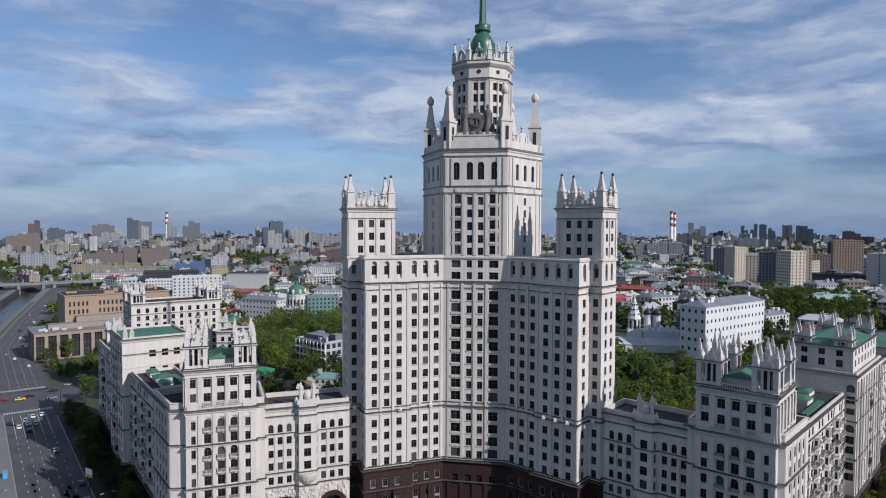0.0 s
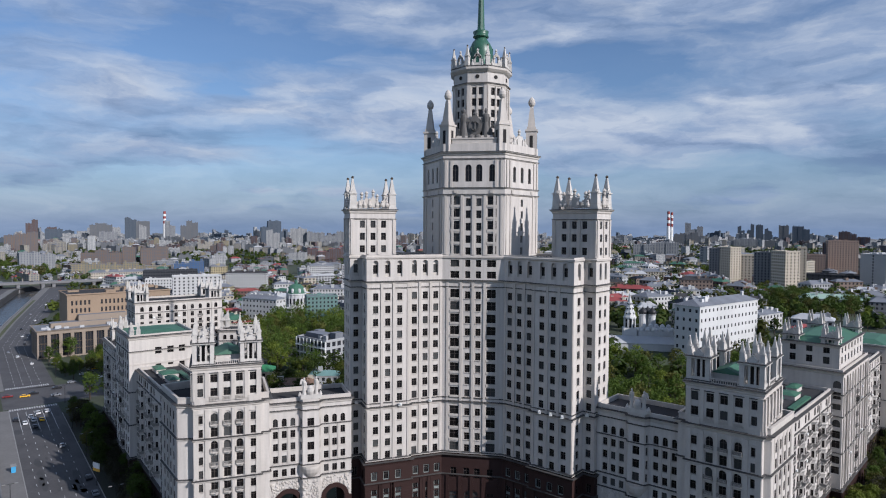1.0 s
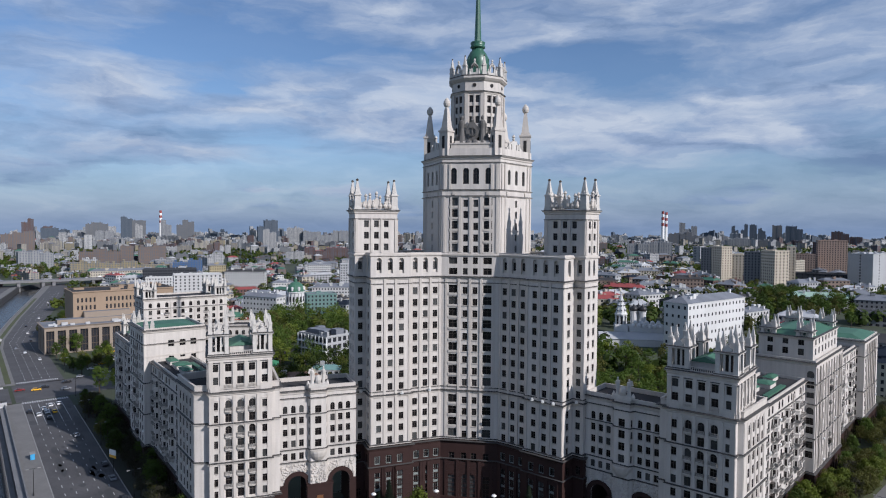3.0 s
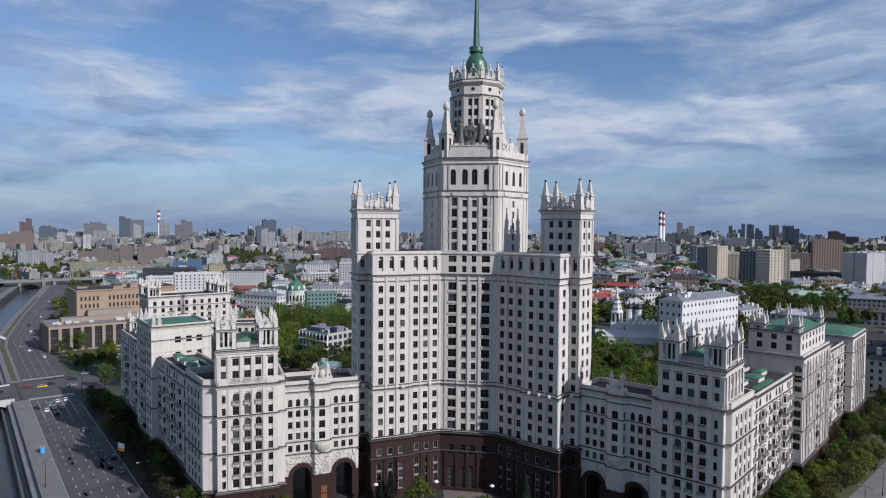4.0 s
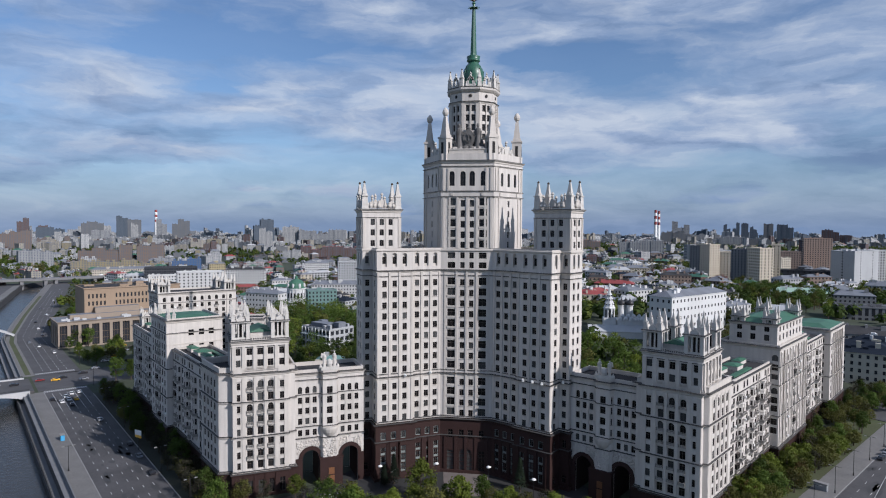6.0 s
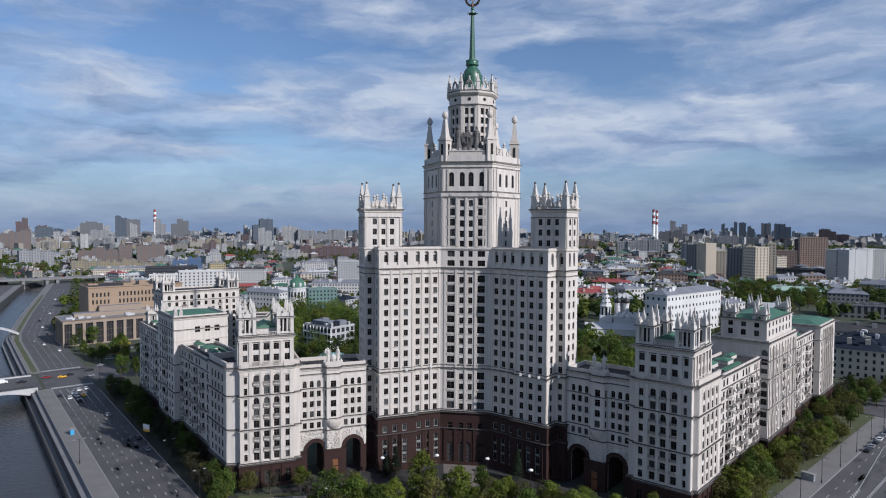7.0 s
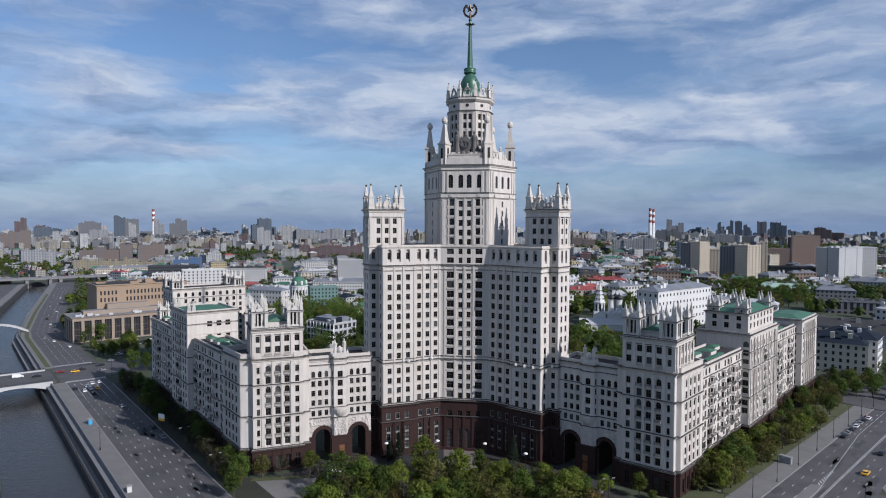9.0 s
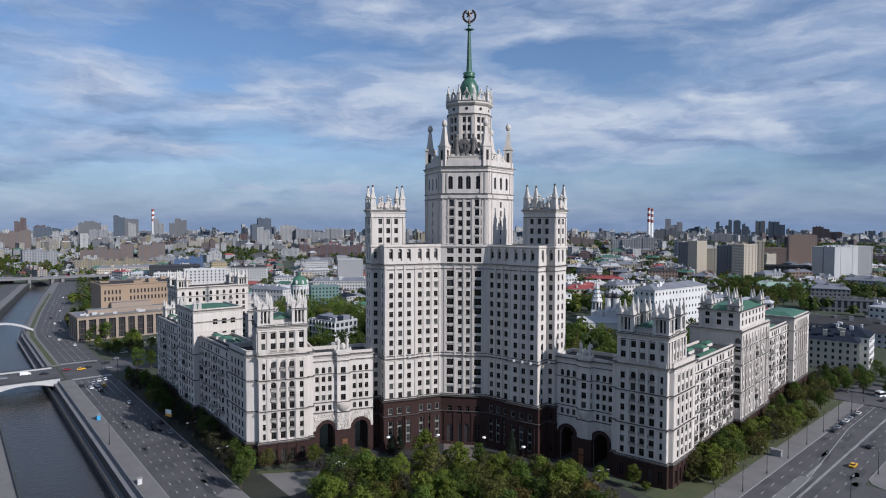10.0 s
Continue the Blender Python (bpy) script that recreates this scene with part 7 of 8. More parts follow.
house(1155, 3158, 10, 44, 30, 95.1, -18, paint("grey_panel", (0.24, 0.245, 0.255)), "dark", False, 0, 4, label="grey tower", win=(1.4, 1.7))
house(1225, 3134, 10, 75, 30, 92.2, -19, paint("blue_grey_glass", (0.10, 0.14, 0.19)), "dark", False, 0, 4, label="dark blue tower", win=(1.4, 1.7))
house(1405, 3065, 10, 73, 30, 67.3, -22, paint("red_brick", (0.17, 0.095, 0.08)), "dark", False, 0, 4, label="red brown tower", win=(1.4, 1.7))
house(1395, 2885, 10, 49, 30, 62.8, -23, paint("red_brick", (0.17, 0.095, 0.08)), "dark", False, 0, 4, label="red brown tower", win=(1.4, 1.7))
house(784, 2502, 12, 122, 30, 37.7, -15, paint("light_panel", (0.46, 0.47, 0.48)), "pale", False, 0, 3.2, win=(1.4, 1.7))
house(846, 2362, 12, 104, 30, 31.2, -17, paint("grey_panel", (0.24, 0.245, 0.255)), "dark", False, 0, 3.2, win=(1.4, 1.7))

# white long house on the rise, with its grey roof
house(129.3, 199.3, 16, 66, 16, 27, 46.6, paint("fresh_white_render", (0.74, 0.74, 0.73)), "grey", True, 5, 3.9, label="long white five-storey house with grey sheet roof", win=(1.3, 1.9))
corner_house = house(192.5, 139, 0, 44, 24, 19.4, -26, paint("pale_yellow_render", (0.56, 0.53, 0.44)), "slate", True, 5, 3.6, label="pale yellow five-storey corner house under a slate blue roof", win=(1.3, 2.0))
for u_, v_, z_ in ((-8, 4.5, 21.0), (0, 4.5, 21.0), (8, 4.5, 21.0), (18, 9, 21.2), (18, 14, 21.2), (-4, 9, 23.0), (6, 10, 23.0)):
    dm = Mesh()
    c_, s_ = math.cos(radians(-26)), math.sin(radians(-26))
    dm.box(192.5 + u_ * c_ - v_ * s_, 139 + u_ * s_ + v_ * c_, z_ - 1, z_ + 1.4, 2.4, 2.2, radians(-26))
    dm.ob("dormer", ROOFS["slate"], corner_house)
house(228, 148, 0, 24, 30, 21, 58, paint("fresh_white_render", (0.74, 0.74, 0.73)), "slate", True, 5, 3.4, label="white town house with ribbed front under a slate roof", win=(1.2, 2.2))
house(252, 172, 0, 40, 22, 18, -25, paint("light_panel", (0.46, 0.47, 0.48)), "dark", True, 5, 3.4, label="pale grey town house under a dark roof")
house(231, 196, 4, 60, 20, 16, -15, paint("grey_panel", (0.24, 0.245, 0.255)), "dark", True, 4, 3.6, label="grey long house under a dark roof")

# residential block deep in the courtyard
backL, pbL = long_wing(GL, -1, 157, 178, 18, 60, 49.6, "white apartment block with corner lanterns in the courtyard", 5, ((2,), 5), name="courtyard_block")
for s_, d_ in ((160, 21), (160, 56.5), (175, 21), (175, 56.5)):
    lantern(backL, *GL(s_, d_, -1), 49.6, math.atan2(88.7, -93.1), 6.5, 4.2)
lantern(wingL2, *GL(124, 5, -1), 38.4, math.atan2(88.7, -93.1), 5.0, 4.0)

innerL, piL = long_wing(lambda s_, d_, i_: (-139.6 + 0.958 * s_ - 0.287 * d_, 85.5 + 0.287 * s_ + 0.958 * d_), 1, 0, 15.6, 0, 15, 35.6, "white courtyard wing with arched top windows", 4, ((9,), 10), name="courtyard_wing")
lantern(innerL, -140.6, 93.4, 36.4, 0.3, 3.8, 3.2)
FLASHES.clear()


def theatre():
    """The stone-piered hall at the junction with a windowed upper block."""
    a, v = Vector((-306.0, 153.4)), Vector((0.66, 0.75)).normalized()
    b = Vector((-v.y, v.x))
    own = thing("theatre_hall", (a.x, a.y, 0), "tan stone hall with tall dark bays between piers", "public building")
    sand, tan = paint("sandstone", (0.34, 0.275, 0.215)), paint("tan_facing", (0.37, 0.27, 0.185))

    def at(k, off):
        q = a + v * k + b * off
        return (q.x, q.y)

    lo = [at(0, 0), at(67, 0), at(67, 32), at(0, 32)]
    m, g = Mesh(), Mesh()
    for k in range(4):
        p0, p1 = lo[k], lo[(k + 1) % 4]
        L = dist(p0, p1)
        nb = max(3, int(L / 6.7))
        hs = [(L * (i + 0.5) / nb, 4.7, 0.8, 15.8, False) for i in range(nb)]
        m.wall(p0, p1, 0, 18.5, hs, 1.6)
        for u, w_, z0, z1, r in hs:
            x, y = along(p0, p1, u, -1.5)
            g.box(x, y, z0, z1, w_, 0.2, wall_angle(p0, p1), 0)
            for zz in (5.0, 9.5):
                g.box(*along(p0, p1, u, -1.35), zz, zz + 0.5, w_, 0.2, wall_angle(p0, p1), 1)
            for q in (-1.0, 1.0):
                g.box(*along(p0, p1, u + q, -1.35), z0, z1, 0.2, 0.15, wall_angle(p0, p1), 1)
    m.cap(lo, 18.3, 1)
    m.sweep(lo, moulding(lo, 17.6, CORNICE, 0.9, 0.9))
    m.ob("hall", [sand, ROOFS["grey"]], own)
    tagged(g.ob("glazing", [FARGLASS, BRONZE], own), kind="stuff")
    up = [at(20, 20), at(88, 20), at(88, 56), at(20, 56)]
    m2, g2 = Mesh(), Mesh()
    hs = []
    p0, p1 = up[0], up[1]
    for i in range(24):
        if i in (5, 6, 18):
            continue
        for z in (28.0, 33.4):
            hs.append((3.0 + i * 2.65, 1.2, z - 1.6, z + 1.6, False))
    for k in range(4):
        q0, q1 = up[k], up[(k + 1) % 4]
        m2.wall(q0, q1, 18.0, 39.5, hs if k == 0 else [], 0.5)
    for u, w_, z0, z1, r in hs:
        g2.box(*along(p0, p1, u, -0.5), z0, z1, w_, 0.1, wall_angle(p0, p1))
    m2.cap(up, 39.3, 1)
    m2.sweep(up, [(0, 38.6), (0.6, 38.9), (0.6, 39.6), (0, 39.8)])
    m2.ob("upper_block", [tan, ROOFS["dark"]], own)
    tagged(g2.ob("windows", FARGLASS, own), kind="stuff")
    st_ = Mesh()
    st_.prism([at(9, 11), at(66, 11), at(66, 20.5), at(9, 20.5)], 18.0, 21.5, 0, 1)
    st_.prism([at(26, 14), at(56, 14), at(56, 20), at(26, 20)], 21.5, 25.5, 0, 1)
    st_.ob("terrace", [sand, ROOFS["grey"]], own)
    rt = random.Random(3)
    for k in range(14):
        q = Mesh()
        k_, o_ = rt.uniform(3, 64), rt.uniform(3, 10)
        q.box(*at(k_, o_), 18.3, 18.3 + rt.uniform(0.6, 1.8), rt.uniform(1, 4), rt.uniform(1, 2), math.atan2(v.y, v.x))
        q.ob("roof_unit", ROOFS["pale"], own)
    for k in range(9):
        q = Mesh()
        q.box(*at(rt.uniform(24, 84), rt.uniform(24, 52)), 39.3, 39.3 + rt.uniform(1.0, 3.2), rt.uniform(2, 8), rt.uniform(2, 5), math.atan2(v.y, v.x))
        q.ob("roof_hut", tan, own)


theatre()
FLASHES.clear()


def tent_church(x, y, z):
    own = thing("church", (x, y, z), "white church with tent-roofed belfry and dark onion domes", "church")
    # brighter white puts sunlight that the church lacks into its wall colour
    wh = paint("fresh_white_render", (0.74, 0.74, 0.73))
    bt = Mesh()
    bt.prism([(x - 4, y - 4), (x + 4, y - 4), (x + 4, y + 4), (x - 4, y + 4)], z - 3, z + 11)
    for k in range(8):
        th = math.pi / 4 * k + math.pi / 8
        bt.box(x + 3.2 * math.cos(th), y + 3.2 * math.sin(th), z + 11, z + 17, 1.0, 1.0, th)
    bt.lathe(x, y, [(4.1, z + 17), (4.1, z + 17.8), (3.6, z + 18), (0.5, z + 30), (0.4, z + 31)], 8)
    bt.lathe(x, y, [(0.35, z + 30.8), (0.8, z + 31.6), (0.1, z + 32.8), (0.08, z + 34.5)], 8)
    for k in range(8):
        th = math.pi / 4 * k
        bt.box(x + 3.0 * math.cos(th), y + 3.0 * math.sin(th), z + 11.2, z + 16, 0.3, 1.3, th, 1)
        for zz, rr in ((19.5, 3.0), (22.5, 2.2), (25.3, 1.4)):
            bt.box(x + rr * math.cos(th), y + rr * math.sin(th), z + zz, z + zz + 1.0, 0.6, 0.6, th, 1)
            bt.box(x + rr * math.cos(th), y + rr * math.sin(th), z + zz + 1.0, z + zz + 1.6, 0.9, 0.9, th, 0, 0.1)
    bt.ob("belfry", [wh, FARGLASS], own)
    nv = Mesh()
    nv.prism([(x + 5, y - 4), (x + 26, y - 4), (x + 26, y + 11), (x + 5, y + 11)], z - 3, z + 9.5)
    for row, zz in ((0, 9.5), (1, 11.2)):
        for j in range(6 - row):
            nv.lathe(x + 7 + j * 3.6 + row * 1.8, y - 3 + row * 2.2, [(1.7, z + zz), (1.65, z + zz + 0.9), (1.1, z + zz + 1.9), (0.15, z + zz + 2.6)], 10)
    nv.ob("nave", wh, own)
    rf = Mesh()
    rf.prism([(x - 14, y - 12), (x + 30, y - 12), (x + 30, y - 4.2), (x - 14, y - 4.2)], z - 3, z + 3.0, 0, 1)
    rf.add([(x - 14.5, y - 12.5, z + 3), (x + 30.5, y - 12.5, z + 3), (x + 30.5, y - 4.1, z + 6.4), (x - 14.5, y - 4.1, z + 6.4)], [(0, 1, 2, 3)], 1)
    rf.ob("aisle", [wh, ROOFS["pale"]], own, "white aisle under a pale sheet roof")
    for dx, dy in ((8.5, 4), (14.0, 3), (12, 8)):
        d = Mesh()
        d.lathe(x + dx, y + dy, [(2.3, z + 9), (2.2, z + 18.5), (2.5, z + 18.8), (2.5, z + 19.2)], 12)
        d.ob("drum", wh, own)
        o = Mesh()
        o.lathe(x + dx, y + dy, [(2.3, z + 19.2), (2.8, z + 20.4), (2.3, z + 21.6), (0.6, z + 22.8), (0.1, z + 24), (0.08, z + 25.2)], 12)
        o.ob("onion_dome", IRON, own, "dark metal onion dome", True)


tent_church(71.8, 206.6, 14.5)


def rotunda(x, y, z):
    own = thing("rotunda_church", (x, y, z), "white rotunda church with a green dome", "church")
    wh = paint("fresh_white_render", (0.74, 0.74, 0.73))
    m = Mesh()
    m.lathe(x, y, [(13, z - 2), (13, z + 6), (13.8, z + 6.5), (13.8, z + 7.2), (8.6, z + 8), (8.6, z + 19), (9.4, z + 19.6), (9.4, z + 20.6)], 20)
    for k in range(16):
        th = 2 * math.pi * k / 16
        m.box(x + 8.8 * math.cos(th), y + 8.8 * math.sin(th), z + 8, z + 19, 0.8, 1.4, th)
        m.box(x + 8.7 * math.cos(th + 0.19), y + 8.7 * math.sin(th + 0.19), z + 11, z + 16, 0.5, 1.6, th + 0.19, 1)
    m.ob("rotunda", [wh, FARGLASS], own)
    d = Mesh()
    d.lathe(x, y, [(9.0, z + 20.6), (8.7, z + 23), (7.4, z + 26), (4.6, z + 28.6), (1.6, z + 29.6), (1.6, z + 31.6), (0.3, z + 33), (0.2, z + 34)], 20)
    for k in range(8):
        th = 2 * math.pi * k / 8
        d.lathe(x + 8.2 * math.cos(th), y + 8.2 * math.sin(th), [(1.2, z + 21.5), (1.4, z + 23.4), (1.1, z + 25), (0.2, z + 25.4)], 8, 1)
    d.ob("dome", [ROOFGREEN, wh], own, "green sheet dome with white dormers")


rotunda(-216, 361, 4)


def stack(x, y, top, r):
    own = thing("chimney", (x, y, 0), "tall power station chimney banded red and white", "chimney", "chimneys")
    n_ = 7
    for k in range(n_):
        m = Mesh()
        z0, z1 = (0 if k == 0 else top * (0.52 + 0.48 * (k - 1) / (n_ - 1))), top * (0.52 + 0.48 * k / (n_ - 1))
        f = lambda z: r * (1 - 0.25 * z / top)
        m.lathe(x, y, [(f(z0), z0), (f(z1), z1)], 14)
        m.ob("band", ROOFS["red"] if k % 2 == 0 and k else WHITE, own)


stack(529, 2706, 164, 8)
stack(545, 2716, 160, 7)
stack(-2039, 2885, 166, 9)

# ordinary houses filling the quarters
TAKEN = [(225, 300, 42), (272, 325, 40), (236, 243, 30), (300, 372, 40), (368, 425, 42), (335, 330, 34), (246, 397, 42), (210, 693, 40), (-185, 270, 50), (-140, 215, 45), (129, 210, 45), (200, 150, 30), (74, 205, 44), (104, 186, 34), (-216, 361, 22), (-290, 200, 75), (252, 172, 30), (231, 196, 40)]
for o in bpy.data.objects:
    if o.name.startswith("house") and o.parent is None:
        TAKEN.append((o.location.x, o.location.y, 26))
rg = random.Random(21)
WALLS = [("white_render", (0.62, 0.62, 0.61)), ("cream_render", (0.54, 0.49, 0.40)), ("grey_panel", (0.24, 0.245, 0.255)), ("light_panel", (0.46, 0.47, 0.48)),
         ("white_render", (0.62, 0.62, 0.61)), ("cream_render", (0.54, 0.49, 0.40)), ("fresh_white_render", (0.74, 0.74, 0.73)), ("pink_brick", (0.285, 0.21, 0.17)), ("white_render", (0.62, 0.62, 0.61)), ("ochre_render", (0.44, 0.37, 0.22)), ("light_panel", (0.46, 0.47, 0.48)), ("red_brick", (0.17, 0.095, 0.08))]


def free_spot(x, y, r):
    if any((x - a) ** 2 + (y - b) ** 2 < (r + c) ** 2 for a, b, c in TAKEN):
        return False
    px_, py_ = x - E0[0], y - E0[1]
    s_, n_ = px_ * US[0] + py_ * US[1], px_ * UN[0] + py_ * UN[1]
    n_ -= bend(s_)
    if (s_ > 950 and -14 < n_ < 44) or (s_ <= 950 and -75 < n_ < 65) or (185 < s_ < 245 and n_ > -200):
        return False
    return True


def quarter(count, near, far, hlo, hhi, wlo, whi, tower, seed_gap, into=None, walls=WALLS):
    made = tries = 0
    while made < count and tries < count * 30:
        tries += 1
        th = radians(rg.uniform(51, 134))
        dd = math.sqrt(rg.uniform(near ** 2, far ** 2))
        x, y = 28 + dd * math.cos(th), -261 + dd * math.sin(th)
        if y < 150 + 0.15 * abs(x):
            continue
        w_, d_ = rg.uniform(wlo, whi), rg.uniform(12, 18)
        if not free_spot(x, y, w_ * seed_gap):
            continue
        TAKEN.append((x, y, w_ * seed_gap))
        tall = rg.random() < tower
        h_ = rg.uniform(hlo, hhi) * (rg.uniform(1.5, 2.3) if tall else 1.0)
        nm, rgb = rg.choice(walls)
        pit = not tall and h_ < 22
        house(x, y, hill(x, y) if y < 1500 else 8, w_ * (0.6 if tall else 1), d_, h_, rg.choice((35, -50, 5, 40, -20)) + rg.uniform(-8, 8), paint(nm, rgb),
              rg.choice(("grey", "pale", "dark", "grey", "green", "red", "grey", "pale", "slate", "grey", "pale", "grey")) if pit else rg.choice(("pale", "dark", "grey")), pit, 0, 3.6 if dd < 900 else 4.6, extras=dd < 1300,
              win=(1.7, 1.8) if dd < 900 else (2.5, 2.0), into=into)
        made += 1


quarter(190, 400, 820, 7, 14, 13, 32, 0.02, 0.34)
small_houses = Joined()
quarter(170, 780, 1400, 9, 17, 18, 44, 0.06, 0.34, small_houses)
quarter(420, 400, 1300, 5, 11, 8, 18, 0.0, 0.32, small_houses)
tagged(small_houses.mesh.ob("small_houses", small_houses.mats), "small old town houses and sheds under sheet roofs", "buildings", kind="stuff")
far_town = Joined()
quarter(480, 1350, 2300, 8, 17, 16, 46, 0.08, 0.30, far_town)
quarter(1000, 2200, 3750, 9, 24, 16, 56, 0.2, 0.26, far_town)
# outermost ring: pale and blue-grey walls carry the horizon haze in their colour
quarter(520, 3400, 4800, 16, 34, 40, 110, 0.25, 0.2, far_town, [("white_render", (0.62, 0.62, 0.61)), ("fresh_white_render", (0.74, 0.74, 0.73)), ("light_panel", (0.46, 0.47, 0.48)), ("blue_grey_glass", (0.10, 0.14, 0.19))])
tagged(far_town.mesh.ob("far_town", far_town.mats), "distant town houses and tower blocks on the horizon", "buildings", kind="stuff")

# far greenery between the houses
wd = Mesh()
rw = random.Random(31)
cnt = tries = 0
while cnt < 7200 and tries < 120000:
    tries += 1
    th = radians(rw.uniform(50, 136))
    dd = math.sqrt(rw.uniform(400 ** 2, 3000 ** 2)) if rw.random() < 0.78 else rw.uniform(390, 900)
    x, y = 28 + dd * math.cos(th), -261 + dd * math.sin(th)
    if y < 150 or noise.noise(Vector((x * 0.006, y * 0.006, 0))) < -0.2 or not all((x - a) ** 2 + (y - b) ** 2 > (c * 0.62) ** 2 for a, b, c in TAKEN):
        continue
    px_, py_ = x - E0[0], y - E0[1]
    s_ = px_ * US[0] + py_ * US[1]
    n_ = px_ * UN[0] + py_ * UN[1] - bend(s_)
    if s_ < 950 and -31 < n_ < 62:
        continue
    cnt += 1
    z, r, h_ = hill(x, y), rw.uniform(3.5, 6.5), rw.uniform(8, 14)
    kind = rw.choice((1, 1, 1, 2, 1, 0))
    for q in range(46 if dd < 800 else (24 if dd < 1300 else 14)):
        d = Vector((rw.gauss(0, 1), rw.gauss(0, 1), rw.gauss(0, 1))).normalized()
        p = Vector((x, y, z + h_ * 0.58)) + Vector((d.x * r, d.y * r, d.z * h_ * 0.42)) * rw.uniform(0.65, 1.05)
        n_v = (d + Vector((0, 0, 0.5))).normalized()
        a_ = n_v.orthogonal().normalized() * rw.uniform(1.0, 2.0) * (1.0 if dd < 1300 else 1.6)
        b_ = n_v.cross(a_)
        wd.add([tuple(p + a_), tuple(p + b_), tuple(p - a_), tuple(p - b_)], [(0, 1, 2, 3)], kind)
tagged(wd.ob("far_trees", LEAF[:3]), "spring green trees scattered between the houses", "trees", kind="stuff")
house(-131, 104, 0, 22, 12, 11, 23, paint("cream_render", (0.54, 0.49, 0.40)), "bright_green", True, 3, 3.4, label="cream house under a bright green roof")

# ---- along the river ----
def run_of(fn, s0, s1, step):
    k = s0
    while k < s1:
        fn(k)
        k += step


pw = Mesh()
for a, b in zip(range(-260, 186, 15), range(-245, 201, 15)):
    b = min(b, 186)
    q0, q1 = bank(a, -0.25), bank(b, -0.25)
    pw.box((q0[0] + q1[0]) / 2, (q0[1] + q1[1]) / 2, 0.1, 1.0, dist(q0, q1), 0.45, wall_angle(q0, q1))
tagged(pw.ob("parapet", EMBANK), "low grey granite parapet along the river walk", "parapet", kind="structure")
pw = Mesh()
for a in range(232, 880, 12):
    q0, q1 = bank(a, -0.25), bank(a + 12, -0.25)
    pw.box((q0[0] + q1[0]) / 2, (q0[1] + q1[1]) / 2, 0.1, 1.0, dist(q0, q1), 0.45, wall_angle(q0, q1))
tagged(pw.ob("parapet", EMBANK), "low grey granite parapet along the far river walk", "parapet", kind="structure")
pw = Mesh()
for a in range(-260, 880, 12):
    q0, q1 = bank(a, 30.6), bank(a + 12, 30.6)
    pw.box((q0[0] + q1[0]) / 2, (q0[1] + q1[1]) / 2, 0.1, 1.1, dist(q0, q1), 0.4, wall_angle(q0, q1))
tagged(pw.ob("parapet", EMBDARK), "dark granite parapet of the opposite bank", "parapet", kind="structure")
rail = thing("quay_railing", (*bank(60, 4.3), -4), "dark iron railing with posts along the lower quay", "railing")
posts = bpy.data.meshes.new("post")
pm_ = Mesh()
pm_.lathe(0, 0, [(0.34, 0), (0.3, 0.9), (0.4, 1.0), (0.36, 1.3), (0.1, 1.5)], 8)
posts.from_pydata(pm_.v, [], pm_.f)
posts.materials.append(EMBDARK)
for k in range(95):
    o = new("post", posts)
    o.parent = rail
    o.location = Vector((*bank(-90 + k * 2.95, 4.25), -4.0)) - rail.location
rr = Mesh()
for a in range(-90, 185, 15):
    q0, q1 = bank(a, 4.25), bank(min(a + 15, 189), 4.25)
    for z in (-3.5, -2.9):
        rr.box((q0[0] + q1[0]) / 2, (q0[1] + q1[1]) / 2, z, z + 0.14, dist(q0, q1), 0.14, wall_angle(q0, q1))
rr.ob("rail", EMBDARK, rail)


def road_bridge():
    own = thing("road_bridge", (*bank(204, 15), 0), "low road bridge with a white arched side girder", "bridge")
    dk, gd, rl = Mesh(), Mesh(), Mesh()
    dk.prism(ccw([bank(188, -3), bank(220, -3), bank(220, 46), bank(188, 46)]), 0.4, 1.3)
    dk.ob("deck", ASPHALT, own)
    for s_ in (186.6, 221.4):
        n_ = 16
        for k in range(n_):
            t0, t1 = k / n_, (k + 1) / n_
            lo0, lo1 = 0.3 - 3.6 * (2 * t0 - 1) ** 2, 0.3 - 3.6 * (2 * t1 - 1) ** 2
            q0, q1 = bank(s_, -1 + 33 * t0), bank(s_, -1 + 33 * t1)
            r0, r1 = bank(s_ + 1.4, -1 + 33 * t0), bank(s_ + 1.4, -1 + 33 * t1)
            vs = [(*q0, lo0), (*q1, lo1), (*q1, 1.7), (*q0, 1.7), (*r0, lo0), (*r1, lo1), (*r1, 1.7), (*r0, 1.7)]
            gd.add(vs, [(0, 1, 2, 3), (7, 6, 5, 4), (3, 2, 6, 7), (4, 5, 1, 0)])
        for k in range(24):
            x, y = bank(s_ + 0.7, -1 + 33 * (k + 0.5) / 24)
            rl.box(x, y, 1.7, 2.7, 0.12, 0.12)
        q0, q1 = bank(s_ + 0.7, -1), bank(s_ + 0.7, 32)
        rl.box((q0[0] + q1[0]) / 2, (q0[1] + q1[1]) / 2, 2.6, 2.75, dist(q0, q1), 0.16, wall_angle(q0, q1))
        rl.box((q0[0] + q1[0]) / 2, (q0[1] + q1[1]) / 2, 2.1, 2.2, dist(q0, q1), 0.1, wall_angle(q0, q1))
    gd.ob("girder", CONCRETE, own, "white painted arched girder")
    rl.ob("railing", IRON, own)


road_bridge()


